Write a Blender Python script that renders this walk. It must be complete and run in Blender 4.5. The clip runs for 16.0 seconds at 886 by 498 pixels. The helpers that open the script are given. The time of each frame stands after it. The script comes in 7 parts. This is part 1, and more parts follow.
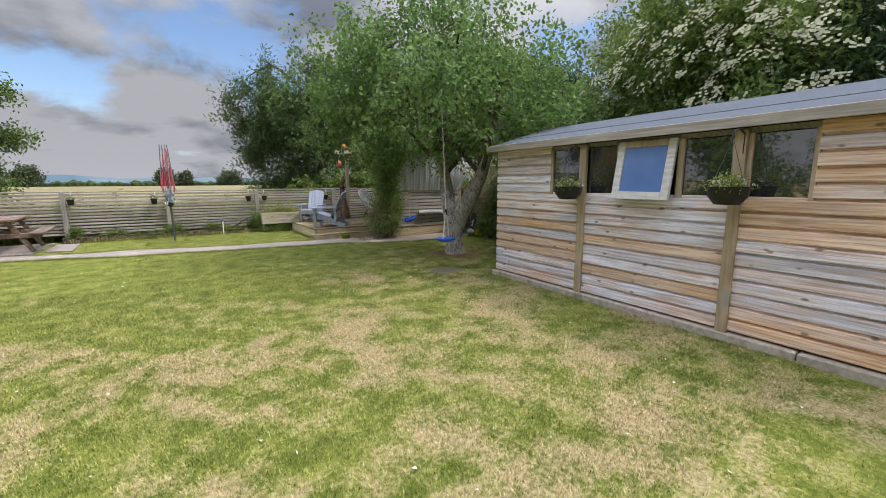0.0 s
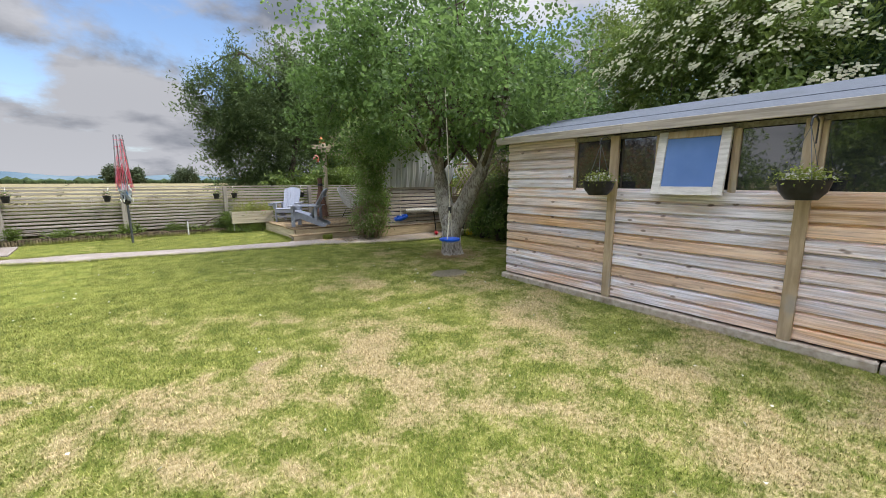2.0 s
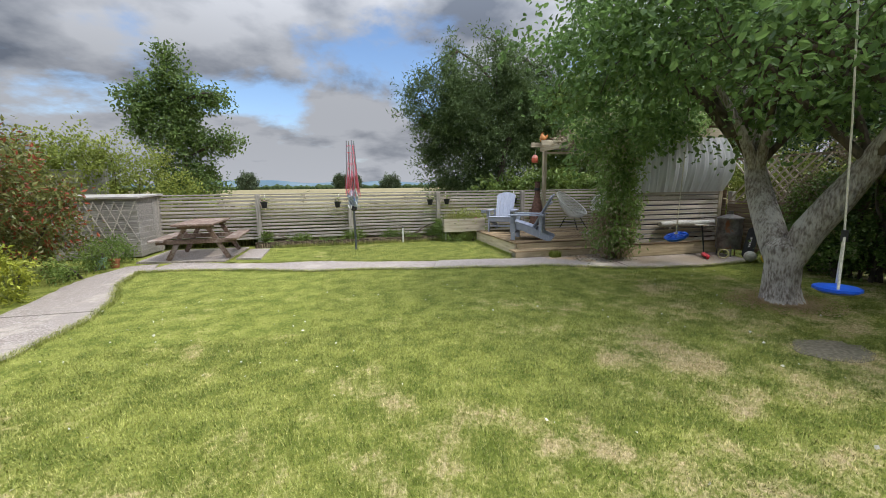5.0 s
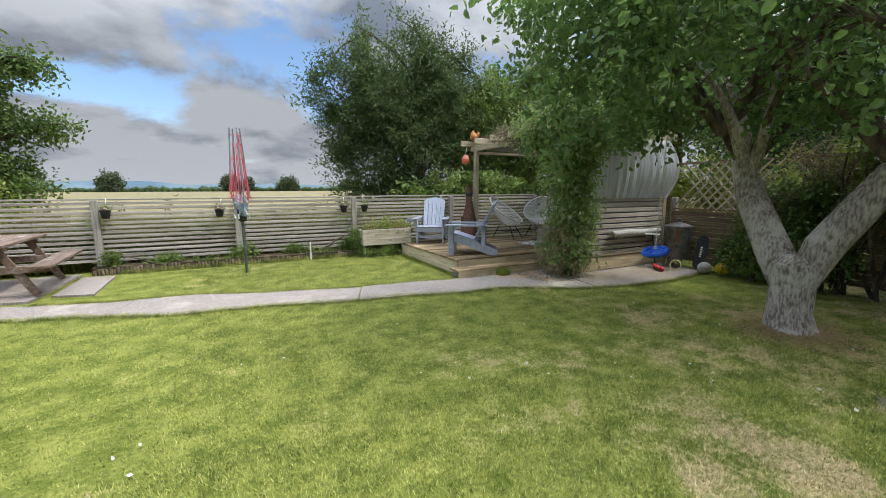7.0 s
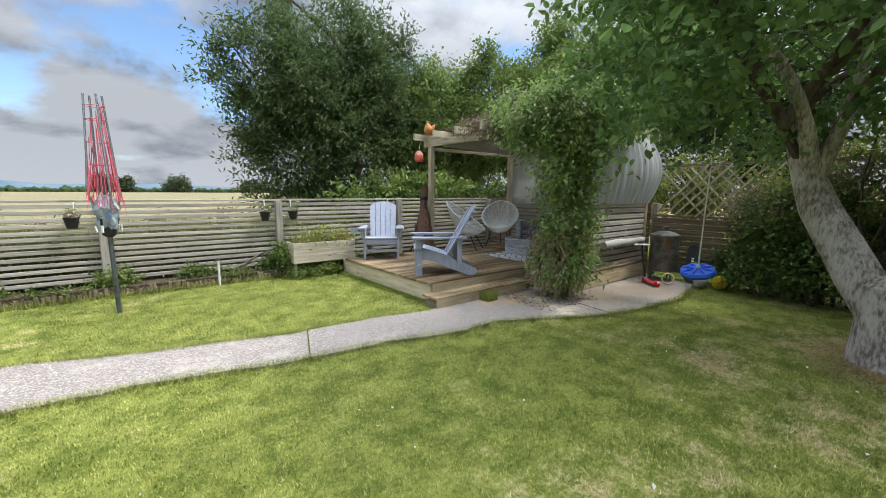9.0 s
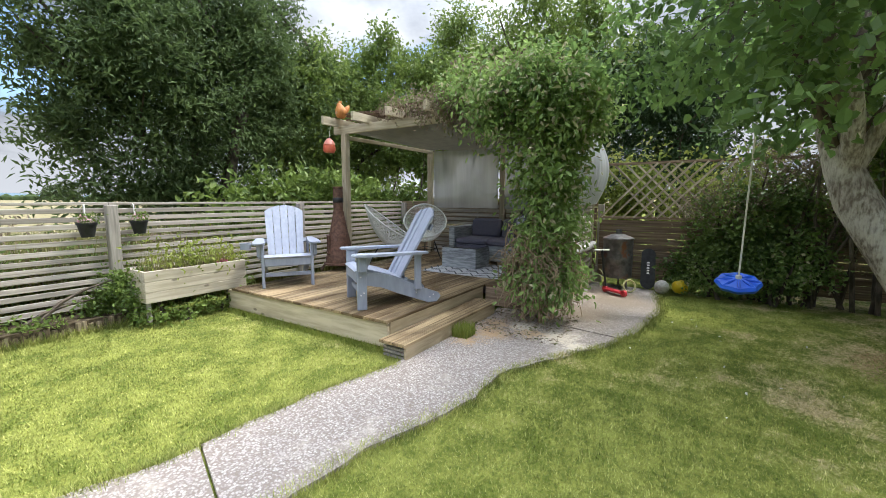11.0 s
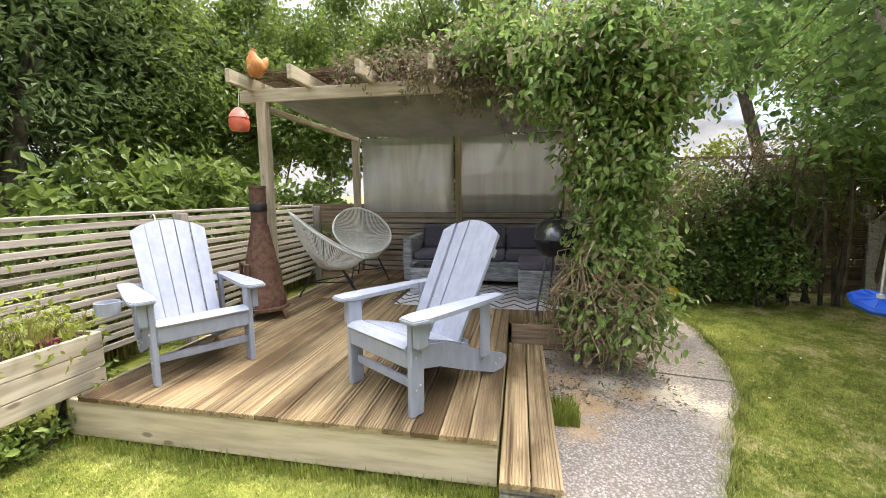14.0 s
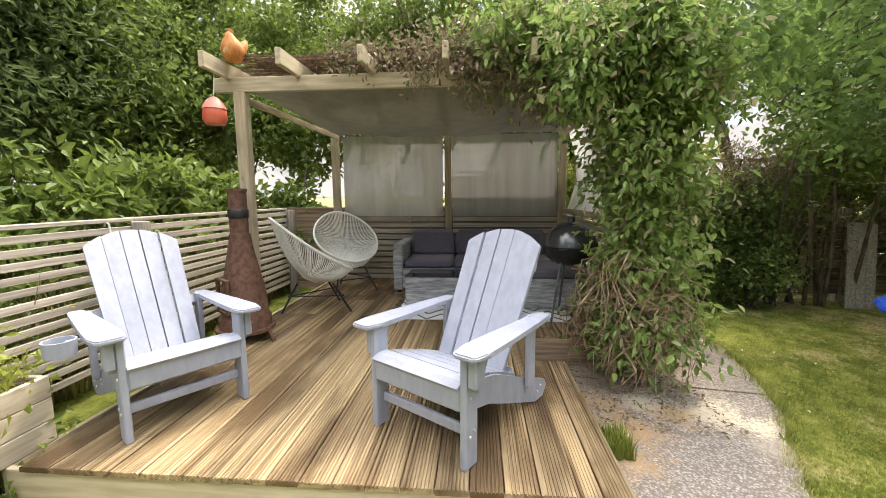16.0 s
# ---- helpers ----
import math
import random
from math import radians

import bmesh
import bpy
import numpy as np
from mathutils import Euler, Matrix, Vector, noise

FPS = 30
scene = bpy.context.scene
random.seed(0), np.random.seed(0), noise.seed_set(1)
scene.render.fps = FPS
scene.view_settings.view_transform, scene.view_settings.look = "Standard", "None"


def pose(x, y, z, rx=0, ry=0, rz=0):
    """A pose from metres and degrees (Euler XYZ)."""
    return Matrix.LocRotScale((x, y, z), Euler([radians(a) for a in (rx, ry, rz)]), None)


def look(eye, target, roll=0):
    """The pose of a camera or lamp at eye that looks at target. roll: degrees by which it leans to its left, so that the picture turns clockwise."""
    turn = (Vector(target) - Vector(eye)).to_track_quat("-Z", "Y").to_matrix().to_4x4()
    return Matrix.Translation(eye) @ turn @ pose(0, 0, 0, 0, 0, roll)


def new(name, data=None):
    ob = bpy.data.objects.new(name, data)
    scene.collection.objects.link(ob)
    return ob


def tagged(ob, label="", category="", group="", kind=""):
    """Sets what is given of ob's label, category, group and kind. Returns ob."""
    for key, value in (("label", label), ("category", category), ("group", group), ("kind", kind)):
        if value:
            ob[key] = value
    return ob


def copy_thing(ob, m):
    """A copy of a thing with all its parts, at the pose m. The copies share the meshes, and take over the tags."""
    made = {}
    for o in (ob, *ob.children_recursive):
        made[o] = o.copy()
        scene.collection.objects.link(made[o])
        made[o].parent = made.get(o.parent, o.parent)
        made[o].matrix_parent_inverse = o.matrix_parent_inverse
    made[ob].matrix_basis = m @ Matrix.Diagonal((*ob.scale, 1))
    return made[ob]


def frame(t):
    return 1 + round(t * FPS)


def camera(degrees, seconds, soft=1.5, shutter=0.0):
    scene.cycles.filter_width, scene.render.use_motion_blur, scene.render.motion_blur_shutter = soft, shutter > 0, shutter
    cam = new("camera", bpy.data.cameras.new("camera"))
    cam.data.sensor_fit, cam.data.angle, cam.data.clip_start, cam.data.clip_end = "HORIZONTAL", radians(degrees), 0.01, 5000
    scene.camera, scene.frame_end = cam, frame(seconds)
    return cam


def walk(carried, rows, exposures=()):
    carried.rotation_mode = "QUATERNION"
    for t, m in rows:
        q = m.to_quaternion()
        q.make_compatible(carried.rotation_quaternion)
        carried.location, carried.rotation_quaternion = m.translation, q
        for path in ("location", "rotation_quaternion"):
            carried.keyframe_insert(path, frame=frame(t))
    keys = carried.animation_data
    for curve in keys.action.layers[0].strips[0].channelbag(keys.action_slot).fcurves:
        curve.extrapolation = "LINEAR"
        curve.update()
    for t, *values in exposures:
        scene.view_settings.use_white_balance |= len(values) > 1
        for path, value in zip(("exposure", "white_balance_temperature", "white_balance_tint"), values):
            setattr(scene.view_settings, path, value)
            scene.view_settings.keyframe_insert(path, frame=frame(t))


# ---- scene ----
cam = camera(95.3, 16.0, soft=0.87)
PATH = [
    (0, (0.217, -4.252, 1.521), (1.302, -2.604, 1.195), -0.3),
    (0.5, (0.188, -4.256, 1.53), (1.526, -2.807, 1.197), -0.2),
    (1, (0.174, -4.153, 1.518), (1.568, -2.76, 1.178), -0.1),
    (1.5, (0.142, -3.805, 1.485), (1.507, -2.382, 1.15), 0.2),
    (2, (0.062, -3.422, 1.459), (1.279, -1.869, 1.129), 0.0),
    (2.5, (-0.097, -3.042, 1.5), (0.869, -1.322, 1.172), -0.1),
    (3, (-0.125, -2.672, 1.467), (0.5, -0.8, 1.146), -0.7),
    (3.5, (-0.161, -2.234, 1.479), (0.232, -0.299, 1.161), -0.7),
    (6, (0.004, -0.146, 1.475), (0.672, 1.716, 1.178), -0.5),
    (6.5, (-0.023, 0.315, 1.527), (0.801, 2.112, 1.221), -0.3),
    (7, (0.044, 0.779, 1.484), (0.937, 2.544, 1.189), -0.2),
    (7.5, (0.149, 1.243, 1.5), (1.141, 2.952, 1.191), -0.2),
    (8, (0.145, 1.706, 1.506), (1.248, 3.346, 1.202), 0.2),
    (8.5, (0.121, 2.181, 1.512), (1.294, 3.776, 1.227), 0.4),
    (9, (0.161, 2.611, 1.467), (1.412, 4.146, 1.189), 0.4),
    (9.5, (0.305, 2.976, 1.512), (1.647, 4.431, 1.226), 0.6),
    (10, (0.365, 3.451, 1.46), (1.837, 4.779, 1.195), 0.6),
    (12.5, (1.095, 5.721, 1.351), (2.922, 6.492, 1.097), -0.3),
    (13, (1.187, 6.096, 1.376), (3.051, 6.775, 1.121), -0.3),
    (13.5, (1.316, 6.403, 1.394), (3.222, 6.945, 1.123), -0.3),
    (14, (1.478, 6.653, 1.456), (3.426, 7.024, 1.194), -0.4),
    (14.5, (1.533, 6.77, 1.478), (3.51, 6.929, 1.22), -0.2),
    (15, (1.562, 6.843, 1.472), (3.545, 6.857, 1.211), -0.3),
    (15.5, (1.647, 6.963, 1.476), (3.629, 6.974, 1.207), -0.3),
    (16, (1.777, 7.144, 1.489), (3.752, 7.314, 1.229), -0.4),
]
EXPOSURES = [(0, 0.48, 6150, 13), (0.5, 0.54, 6150, 13), (1, 0.70, 6150, 13), (2, 0.72, 6150, 13), (3, 0.54, 6150, 12), (3.5, 0.46, 6150, 12), (6, 0.54, 5950, 10), (9, 0.78, 5950, 9), (12.5, 1.36, 6200, 11), (16, 1.52, 7050, 13)]
walk(cam, [(t, look(eye, target, roll)) for t, eye, target, roll in PATH], EXPOSURES)
SUN, SKY, CLOUD = 1.6, 0.12, 5.6

# ---- sky, sun ----
SUN_TO = Vector((0.46, -0.30, 0.90)).normalized()
world = bpy.data.worlds.new("world")
scene.world = world
world.use_nodes = True
wn, wl = world.node_tree.nodes, world.node_tree.links
wn.clear()
sky = wn.new("ShaderNodeTexSky")
sky.sky_type, sky.sun_disc = "NISHITA", False
sky.sun_elevation = math.asin(SUN_TO.z)
sky.sun_rotation = math.atan2(SUN_TO.x, SUN_TO.y)
sky.air_density, sky.dust_density, sky.ozone_density = 1.0, 0.6, 2.0


def wnode(kind, **values):
    n = wn.new(kind)
    for k, v in values.items():
        n.inputs[k].default_value = v
    return n


def wmath(op, a, b=None):
    n = wn.new("ShaderNodeMath")
    n.operation = op
    for i, v in enumerate((a, b)):
        if v is None:
            continue
        if isinstance(v, (int, float)):
            n.inputs[i].default_value = v
        else:
            wl.new(v, n.inputs[i])
    return n.outputs[0]


coords = wn.new("ShaderNodeTexCoord")
split = wn.new("ShaderNodeSeparateXYZ")
wl.new(coords.outputs["Generated"], split.inputs[0])
lift = wmath("ADD", wmath("MAXIMUM", split.outputs[2], 0.0), 0.30)
join = wn.new("ShaderNodeCombineXYZ")
wl.new(wmath("DIVIDE", split.outputs[0], lift), join.inputs[0])
wl.new(wmath("DIVIDE", split.outputs[1], lift), join.inputs[1])
join.inputs[2].default_value = 3.7
big = wnode("ShaderNodeTexNoise", Scale=1.35, Detail=10.0, Roughness=0.58, Distortion=0.15)
wl.new(join.outputs[0], big.inputs["Vector"])
shade = wnode("ShaderNodeTexNoise", Scale=2.0, Detail=7.0, Roughness=0.52)
wl.new(join.outputs[0], shade.inputs["Vector"])
cover = wn.new("ShaderNodeMapRange")
cover.interpolation_type = "SMOOTHSTEP"
cover.inputs[1].default_value, cover.inputs[2].default_value = 0.37, 0.50
# cloud closes up toward the horizon
near_rim = wmath("MULTIPLY", wmath("MAXIMUM", wmath("SUBTRACT", 1.0, wmath("MULTIPLY", split.outputs[2], 5.0)), 0.0), 0.16)
wl.new(wmath("ADD", big.outputs[0], near_rim), cover.inputs[0])
body = wn.new("ShaderNodeValToRGB")
body.color_ramp.elements[0].position, body.color_ramp.elements[0].color = 0.40, (1.15, 1.15, 1.16, 1)
body.color_ramp.elements[1].position, body.color_ramp.elements[1].color = 0.60, (0.36, 0.40, 0.47, 1)
# the low clouds far off are the pale ones
wl.new(wmath("SUBTRACT", shade.outputs[0], near_rim), body.inputs[0])
cloud = wn.new("ShaderNodeVectorMath")
cloud.operation = "SCALE"
# clouds are brighter overhead than low down
low = wmath("ADD", wmath("MULTIPLY", wmath("POWER", wmath("MAXIMUM", split.outputs[2], 0.0), 3.0), 6.0), wmath("ADD", wmath("MULTIPLY", near_rim, 0.5), 0.37))
wl.new(wmath("MULTIPLY", low, CLOUD), cloud.inputs["Scale"])
wl.new(body.outputs[0], cloud.inputs[0])
mix = wn.new("ShaderNodeMix")
mix.data_type = "RGBA"
wl.new(cover.outputs[0], mix.inputs[0])
wl.new(sky.outputs[0], mix.inputs[6])
wl.new(cloud.outputs[0], mix.inputs[7])
background = wn.new("ShaderNodeBackground")
background.inputs[1].default_value = SKY
wl.new(mix.outputs[2], background.inputs[0])
wout = wn.new("ShaderNodeOutputWorld")
wl.new(background.outputs[0], wout.inputs[0])

lamp = bpy.data.lights.new("sun", "SUN")
lamp.energy, lamp.angle, lamp.color = SUN, radians(5), (1.0, 0.93, 0.80)
sun = new("sun", lamp)
sun.matrix_world = look(SUN_TO * 40, (0, 0, 0))


# ---- materials ----
class Graph:
    """A node material with a Principled surface."""

    def __init__(self, name):
        self.mat = bpy.data.materials.new(name)
        self.mat.use_nodes = True
        self.n, self.l = self.mat.node_tree.nodes, self.mat.node_tree.links
        self.bsdf = self.n["Principled BSDF"]
        self.out = self.n["Material Output"]

    def node(self, kind, **values):
        n = self.n.new(kind)
        for k, v in values.items():
            self.put(v, n.inputs[k])
        return n

    def put(self, v, socket):
        if isinstance(v, bpy.types.NodeSocket):
            self.l.new(v, socket)
        else:
            socket.default_value = v

    def math(self, op, a, b=0.0):
        n = self.n.new("ShaderNodeMath")
        n.operation = op
        self.put(a, n.inputs[0])
        self.put(b, n.inputs[1])
        return n.outputs[0]

    def mix(self, f, a, b, mode="MIX"):
        n = self.n.new("ShaderNodeMix")
        n.data_type, n.blend_type = "RGBA", mode
        self.put(f, n.inputs[0])
        self.put((*a, 1) if isinstance(a, tuple) else a, n.inputs[6])
        self.put((*b, 1) if isinstance(b, tuple) else b, n.inputs[7])
        return n.outputs[2]

    def ramp(self, v, lo, hi):
        n = self.n.new("ShaderNodeMapRange")
        n.interpolation_type = "SMOOTHSTEP"
        self.put(v, n.inputs[0])
        n.inputs[1].default_value, n.inputs[2].default_value = lo, hi
        return n.outputs[0]

    def noise(self, vector, scale, detail=4.0, rough=0.55):
        n = self.node("ShaderNodeTexNoise", Scale=scale, Detail=detail, Roughness=rough)
        self.l.new(vector, n.inputs["Vector"])
        return n.outputs[0]

    def scaled(self, vector, sx, sy, sz, shift=None):
        m = self.n.new("ShaderNodeMapping")
        m.inputs["Scale"].default_value = (sx, sy, sz)
        self.l.new(vector, m.inputs[0])
        if shift is not None:
            self.l.new(shift, m.inputs["Location"])
        return m.outputs[0]

    def finish(self, colour, rough=0.7, bump=None, strength=0.3, distance=0.01, metal=0.0, specular=0.4):
        self.put((*colour, 1) if isinstance(colour, tuple) else colour, self.bsdf.inputs["Base Color"])
        self.put(rough, self.bsdf.inputs["Roughness"])
        self.bsdf.inputs["Metallic"].default_value = metal
        self.bsdf.inputs["Specular IOR Level"].default_value = specular
        if bump is not None:
            b = self.node("ShaderNodeBump", Strength=strength, Distance=distance)
            self.l.new(bump, b.inputs["Height"])
            self.l.new(b.outputs[0], self.bsdf.inputs["Normal"])
        return self.mat


def surf(name, dark, light, grain=(6, 6, 6), rough=0.7, bump=0.3, rnd=0.15, wear=None, wear_at=(0.55, 0.7), wear_scale=2.5, knots=None, metal=0.0, specular=0.4, detail=6.0, distance=0.01, tint=None):
    """A worn surface: grain, broad mottling, one kind of stain, and a change from piece to piece."""
    g = Graph(name)
    tc = g.n.new("ShaderNodeTexCoord").outputs["Object"]
    info = g.n.new("ShaderNodeObjectInfo").outputs["Random"]
    off = g.node("ShaderNodeCombineXYZ", X=g.math("MULTIPLY", info, 31.0), Y=g.math("MULTIPLY", info, 17.0), Z=g.math("MULTIPLY", info, 23.0)).outputs[0]
    fine = g.noise(g.scaled(tc, *grain, off), 1.0, detail)
    broad = g.noise(g.scaled(tc, 1, 1, 1, off), wear_scale, 4.0)
    col = g.mix(g.ramp(fine, 0.3, 0.7), dark, light)
    if tint is not None:
        col = g.mix(g.math("MULTIPLY", g.ramp(g.math("FRACT", g.math("MULTIPLY", info, 7.13)), 0.55, 0.95), 0.85), col, g.mix(g.ramp(fine, 0.25, 0.75), tint[0], tint[1]))
    if wear is not None:
        col = g.mix(g.ramp(g.math("ADD", g.math("MULTIPLY", broad, 0.75), g.math("MULTIPLY", fine, 0.25)), *wear_at), col, wear)
    if knots is not None:
        cell = g.n.new("ShaderNodeTexVoronoi")
        cell.inputs["Scale"].default_value = 1.0
        g.l.new(g.scaled(tc, *knots, off), cell.inputs["Vector"])
        col = g.mix(g.math("MULTIPLY", g.ramp(cell.outputs["Distance"], 0.15, 0.07), 0.75), col, tuple(c * 0.35 for c in dark))
    value = g.math("ADD", g.math("MULTIPLY", info, 2 * rnd), g.math("ADD", g.math("MULTIPLY", broad, 0.3), 0.85 - rnd))
    hsv = g.node("ShaderNodeHueSaturation", Value=value, Color=col)
    return g.finish(hsv.outputs[0], rough, fine if bump else None, bump, distance, metal, specular)


def leaf_mat(name, deep, fresh, through_=0.35, rough=0.5, odd=None, odd_share=0.0):
    g = Graph(name)
    r = g.n.new("ShaderNodeNewGeometry").outputs["Random Per Island"]
    pos = g.n.new("ShaderNodeNewGeometry").outputs["Position"]
    big_ = g.ramp(g.noise(pos, 1.6, 2.0), 0.35, 0.65)
    f = g.math("ADD", g.math("MULTIPLY", r, 0.6), g.math("MULTIPLY", big_, 0.4))
    col = g.mix(f, deep, fresh)
    if odd is not None:
        col = g.mix(g.ramp(g.math("FRACT", g.math("MULTIPLY", r, 9.7)), 1 - odd_share - 0.01, 1 - odd_share), col, odd)
    g.finish(col, rough, specular=0.35)
    t = g.node("ShaderNodeBsdfTranslucent", Color=g.mix(0.5, col, fresh))
    m = g.node("ShaderNodeMixShader", Fac=through_)
    g.l.new(g.bsdf.outputs[0], m.inputs[1])
    g.l.new(t.outputs[0], m.inputs[2])
    g.l.new(m.outputs[0], g.out.inputs[0])
    return g.mat


def ground_mat(name, blades):
    """Lawn with dried patches; beyond the garden's fence rough pasture and ripe crop."""
    g = Graph(name)
    geo = g.n.new("ShaderNodeNewGeometry")
    pos = geo.outputs["Position"]
    xyz = g.n.new("ShaderNodeSeparateXYZ")
    g.l.new(pos, xyz.inputs[0])
    flat = g.scaled(pos, 1, 1, 0)
    wide = g.noise(flat, 0.85, 5.0, 0.6)
    mid = g.noise(flat, 3.6, 6.0, 0.68)
    fine = g.noise(flat, 30.0, 4.0, 0.7)
    hair = g.noise(flat, 160.0, 3.0, 0.7)
    dry = g.math("ADD", g.math("MULTIPLY", wide, 0.42), g.math("ADD", g.math("MULTIPLY", mid, 0.38), g.math("MULTIPLY", fine, 0.20)))
    dry = g.math("SUBTRACT", dry, g.math("MULTIPLY", g.ramp(xyz.outputs[1], -1.0, 4.5), g.math("SUBTRACT", 0.085, g.math("MULTIPLY", g.math("MULTIPLY", g.ramp(xyz.outputs[0], 1.6, 2.6), g.ramp(xyz.outputs[1], 5.2, 3.6)), 0.065))))
    dryness = g.ramp(dry, 0.465, 0.575)
    lush = g.mix(g.ramp(g.math("ADD", g.math("MULTIPLY", mid, 0.6), g.math("MULTIPLY", fine, 0.4)), 0.38, 0.62), (0.128, 0.162, 0.024), (0.330, 0.350, 0.078))
    straw = g.mix(g.ramp(fine, 0.32, 0.68), (0.34, 0.255, 0.125), (0.62, 0.49, 0.295))
    col = g.mix(g.math("MULTIPLY", dryness, 0.86), lush, straw)
    bare = g.math("MULTIPLY", g.ramp(g.noise(flat, 1.9, 3.0), 0.66, 0.73), dryness)
    col = g.mix(g.math("MULTIPLY", bare, 0.7), col, (0.42, 0.32, 0.21))
    if blades:
        r = geo.outputs["Random Per Island"]
        col = g.mix(g.math("MULTIPLY", g.ramp(r, 0.72, 0.9), 0.28), col, (0.48, 0.41, 0.19))
        hsv = g.node("ShaderNodeHueSaturation", Value=g.math("ADD", g.math("MULTIPLY", r, 0.7), 0.70), Color=col)
        return g.finish(hsv.outputs[0], 0.6, specular=0.25)
    hsv = g.node("ShaderNodeHueSaturation", Value=g.math("ADD", g.math("MULTIPLY", hair, 0.9), 0.40), Color=col)
    crop = g.mix(g.ramp(g.noise(g.scaled(pos, 0.02, 0.3, 0), 1.0, 4.0), 0.3, 0.7), (0.30, 0.24, 0.10), (0.42, 0.34, 0.15))
    green = g.mix(g.ramp(g.noise(g.scaled(pos, 0.004, 0.012, 0), 1.0, 3.0), 0.4, 0.6), (0.10, 0.16, 0.05), (0.22, 0.24, 0.09))
    away = g.mix(g.ramp(xyz.outputs[1], 225, 228), crop, green)
    col = g.mix(g.ramp(xyz.outputs[1], 10.2, 10.4), hsv.outputs[0], away)
    return g.finish(col, 0.9, g.math("ADD", fine, hair), 0.6, 0.02, specular=0.1)


GROUND = ground_mat("ground", False)
BLADE = ground_mat("grass", True)
CROP = surf("crop", (0.20, 0.172, 0.088), (0.305, 0.262, 0.145), (3, 3, 3), 0.9, 0.6, 0, specular=0.1, distance=0.05)


def path_mat():
    """Worn concrete with its stones laid bare, cement patches, and rusty soil stains by the step."""
    g = Graph("path_concrete")
    pos = g.n.new("ShaderNodeNewGeometry").outputs["Position"]
    flat = g.scaled(pos, 1, 1, 0)
    stone = g.n.new("ShaderNodeTexVoronoi")
    stone.inputs["Scale"].default_value = 75.0
    g.l.new(flat, stone.inputs["Vector"])
    pick = g.n.new("ShaderNodeSeparateColor")
    g.l.new(stone.outputs["Color"], pick.inputs[0])
    fine = g.noise(flat, 130.0, 4.0, 0.7)
    broad = g.noise(flat, 1.8, 6.0, 0.65)
    mid = g.noise(flat, 7.0, 5.0, 0.65)
    col = g.mix(pick.outputs[0], (0.265, 0.225, 0.200), (0.46, 0.41, 0.375))
    col = g.mix(g.math("MULTIPLY", g.ramp(pick.outputs[1], 0.82, 0.97), 0.5), col, (0.66, 0.62, 0.56))
    col = g.mix(g.math("MULTIPLY", g.ramp(stone.outputs["Distance"], 0.40, 0.62), 0.75), col, (0.20, 0.165, 0.135))
    col = g.mix(g.math("MULTIPLY", g.ramp(broad, 0.53, 0.66), 0.6), col, (0.47, 0.41, 0.34))
    col = g.mix(g.math("MULTIPLY", g.ramp(mid, 0.58, 0.72), 0.45), col, (0.22, 0.18, 0.13))

    def patch(x, y, r, hard):
        d = g.node("ShaderNodeVectorMath")
        d.operation = "DISTANCE"
        g.l.new(flat, d.inputs[0])
        d.inputs[1].default_value = (x, y, 0)
        wob = g.math("ADD", d.outputs["Value"], g.math("ADD", g.math("MULTIPLY", g.math("SUBTRACT", mid, 0.5), 0.45), g.math("MULTIPLY", g.math("SUBTRACT", pick.outputs[2], 0.5), 0.16)))
        return g.ramp(wob, r, r * hard)

    for x, y, r in ((4.48, 5.55, 0.26), (4.62, 5.95, 0.22), (4.32, 5.32, 0.16)):
        col = g.mix(g.math("MULTIPLY", patch(x, y, r, 0.2), 0.85), col, g.mix(fine, (0.52, 0.45, 0.34), (0.76, 0.68, 0.55)))
    for x, y, r in ((4.25, 6.17, 0.26), (3.92, 6.26, 0.16), (4.46, 5.82, 0.15), (4.6, 6.25, 0.2)):
        col = g.mix(g.math("MULTIPLY", patch(x, y, r * 1.2, 0.05), 0.75), col, g.mix(fine, (0.36, 0.21, 0.09), (0.62, 0.42, 0.22)))
    for x, y, r in ((5.5, 5.55, 0.5), (6.4, 5.35, 0.6), (5.0, 6.15, 0.35), (6.9, 5.5, 0.4)):
        col = g.mix(g.math("MULTIPLY", patch(x, y, r * 1.2, 0.2), 0.7), col, g.mix(fine, (0.17, 0.13, 0.085), (0.30, 0.24, 0.17)))
    return g.finish(col, 0.95, g.math("SUBTRACT", g.math("MULTIPLY", fine, 0.4), stone.outputs["Distance"]), 0.6, 0.006, specular=0.15)


CONCRETE = path_mat()
BAYFLOOR = surf("bay_concrete", (0.50, 0.45, 0.37), (0.66, 0.60, 0.52), (18, 18, 18), 0.9, 0.3, 0.0, (0.40, 0.34, 0.26), (0.56, 0.75), 2.0)
PLINTH = surf("plinth_concrete", (0.36, 0.30, 0.23), (0.52, 0.46, 0.38), (18, 18, 18), 0.9, 0.4, 0.06, (0.20, 0.15, 0.10), (0.54, 0.7), 3.0)
SLATWOOD = surf("fence_wood", (0.29, 0.255, 0.215), (0.52, 0.47, 0.405), (1.5, 40, 60), 0.8, 0.25, 0.16, (0.22, 0.20, 0.15), (0.55, 0.72), 2.0, specular=0.2)
GREYWOOD = surf("grey_wood", (0.22, 0.20, 0.18), (0.42, 0.39, 0.35), (2, 40, 40), 0.85, 0.3, 0.12, (0.17, 0.16, 0.12), (0.55, 0.7), 2.5, specular=0.2)
POSTWOOD = surf("post_wood", (0.34, 0.28, 0.19), (0.50, 0.43, 0.31), (40, 40, 2.5), 0.8, 0.25, 0.08, (0.26, 0.24, 0.18), (0.54, 0.68), 2.0, (6, 6, 3.0), specular=0.2)
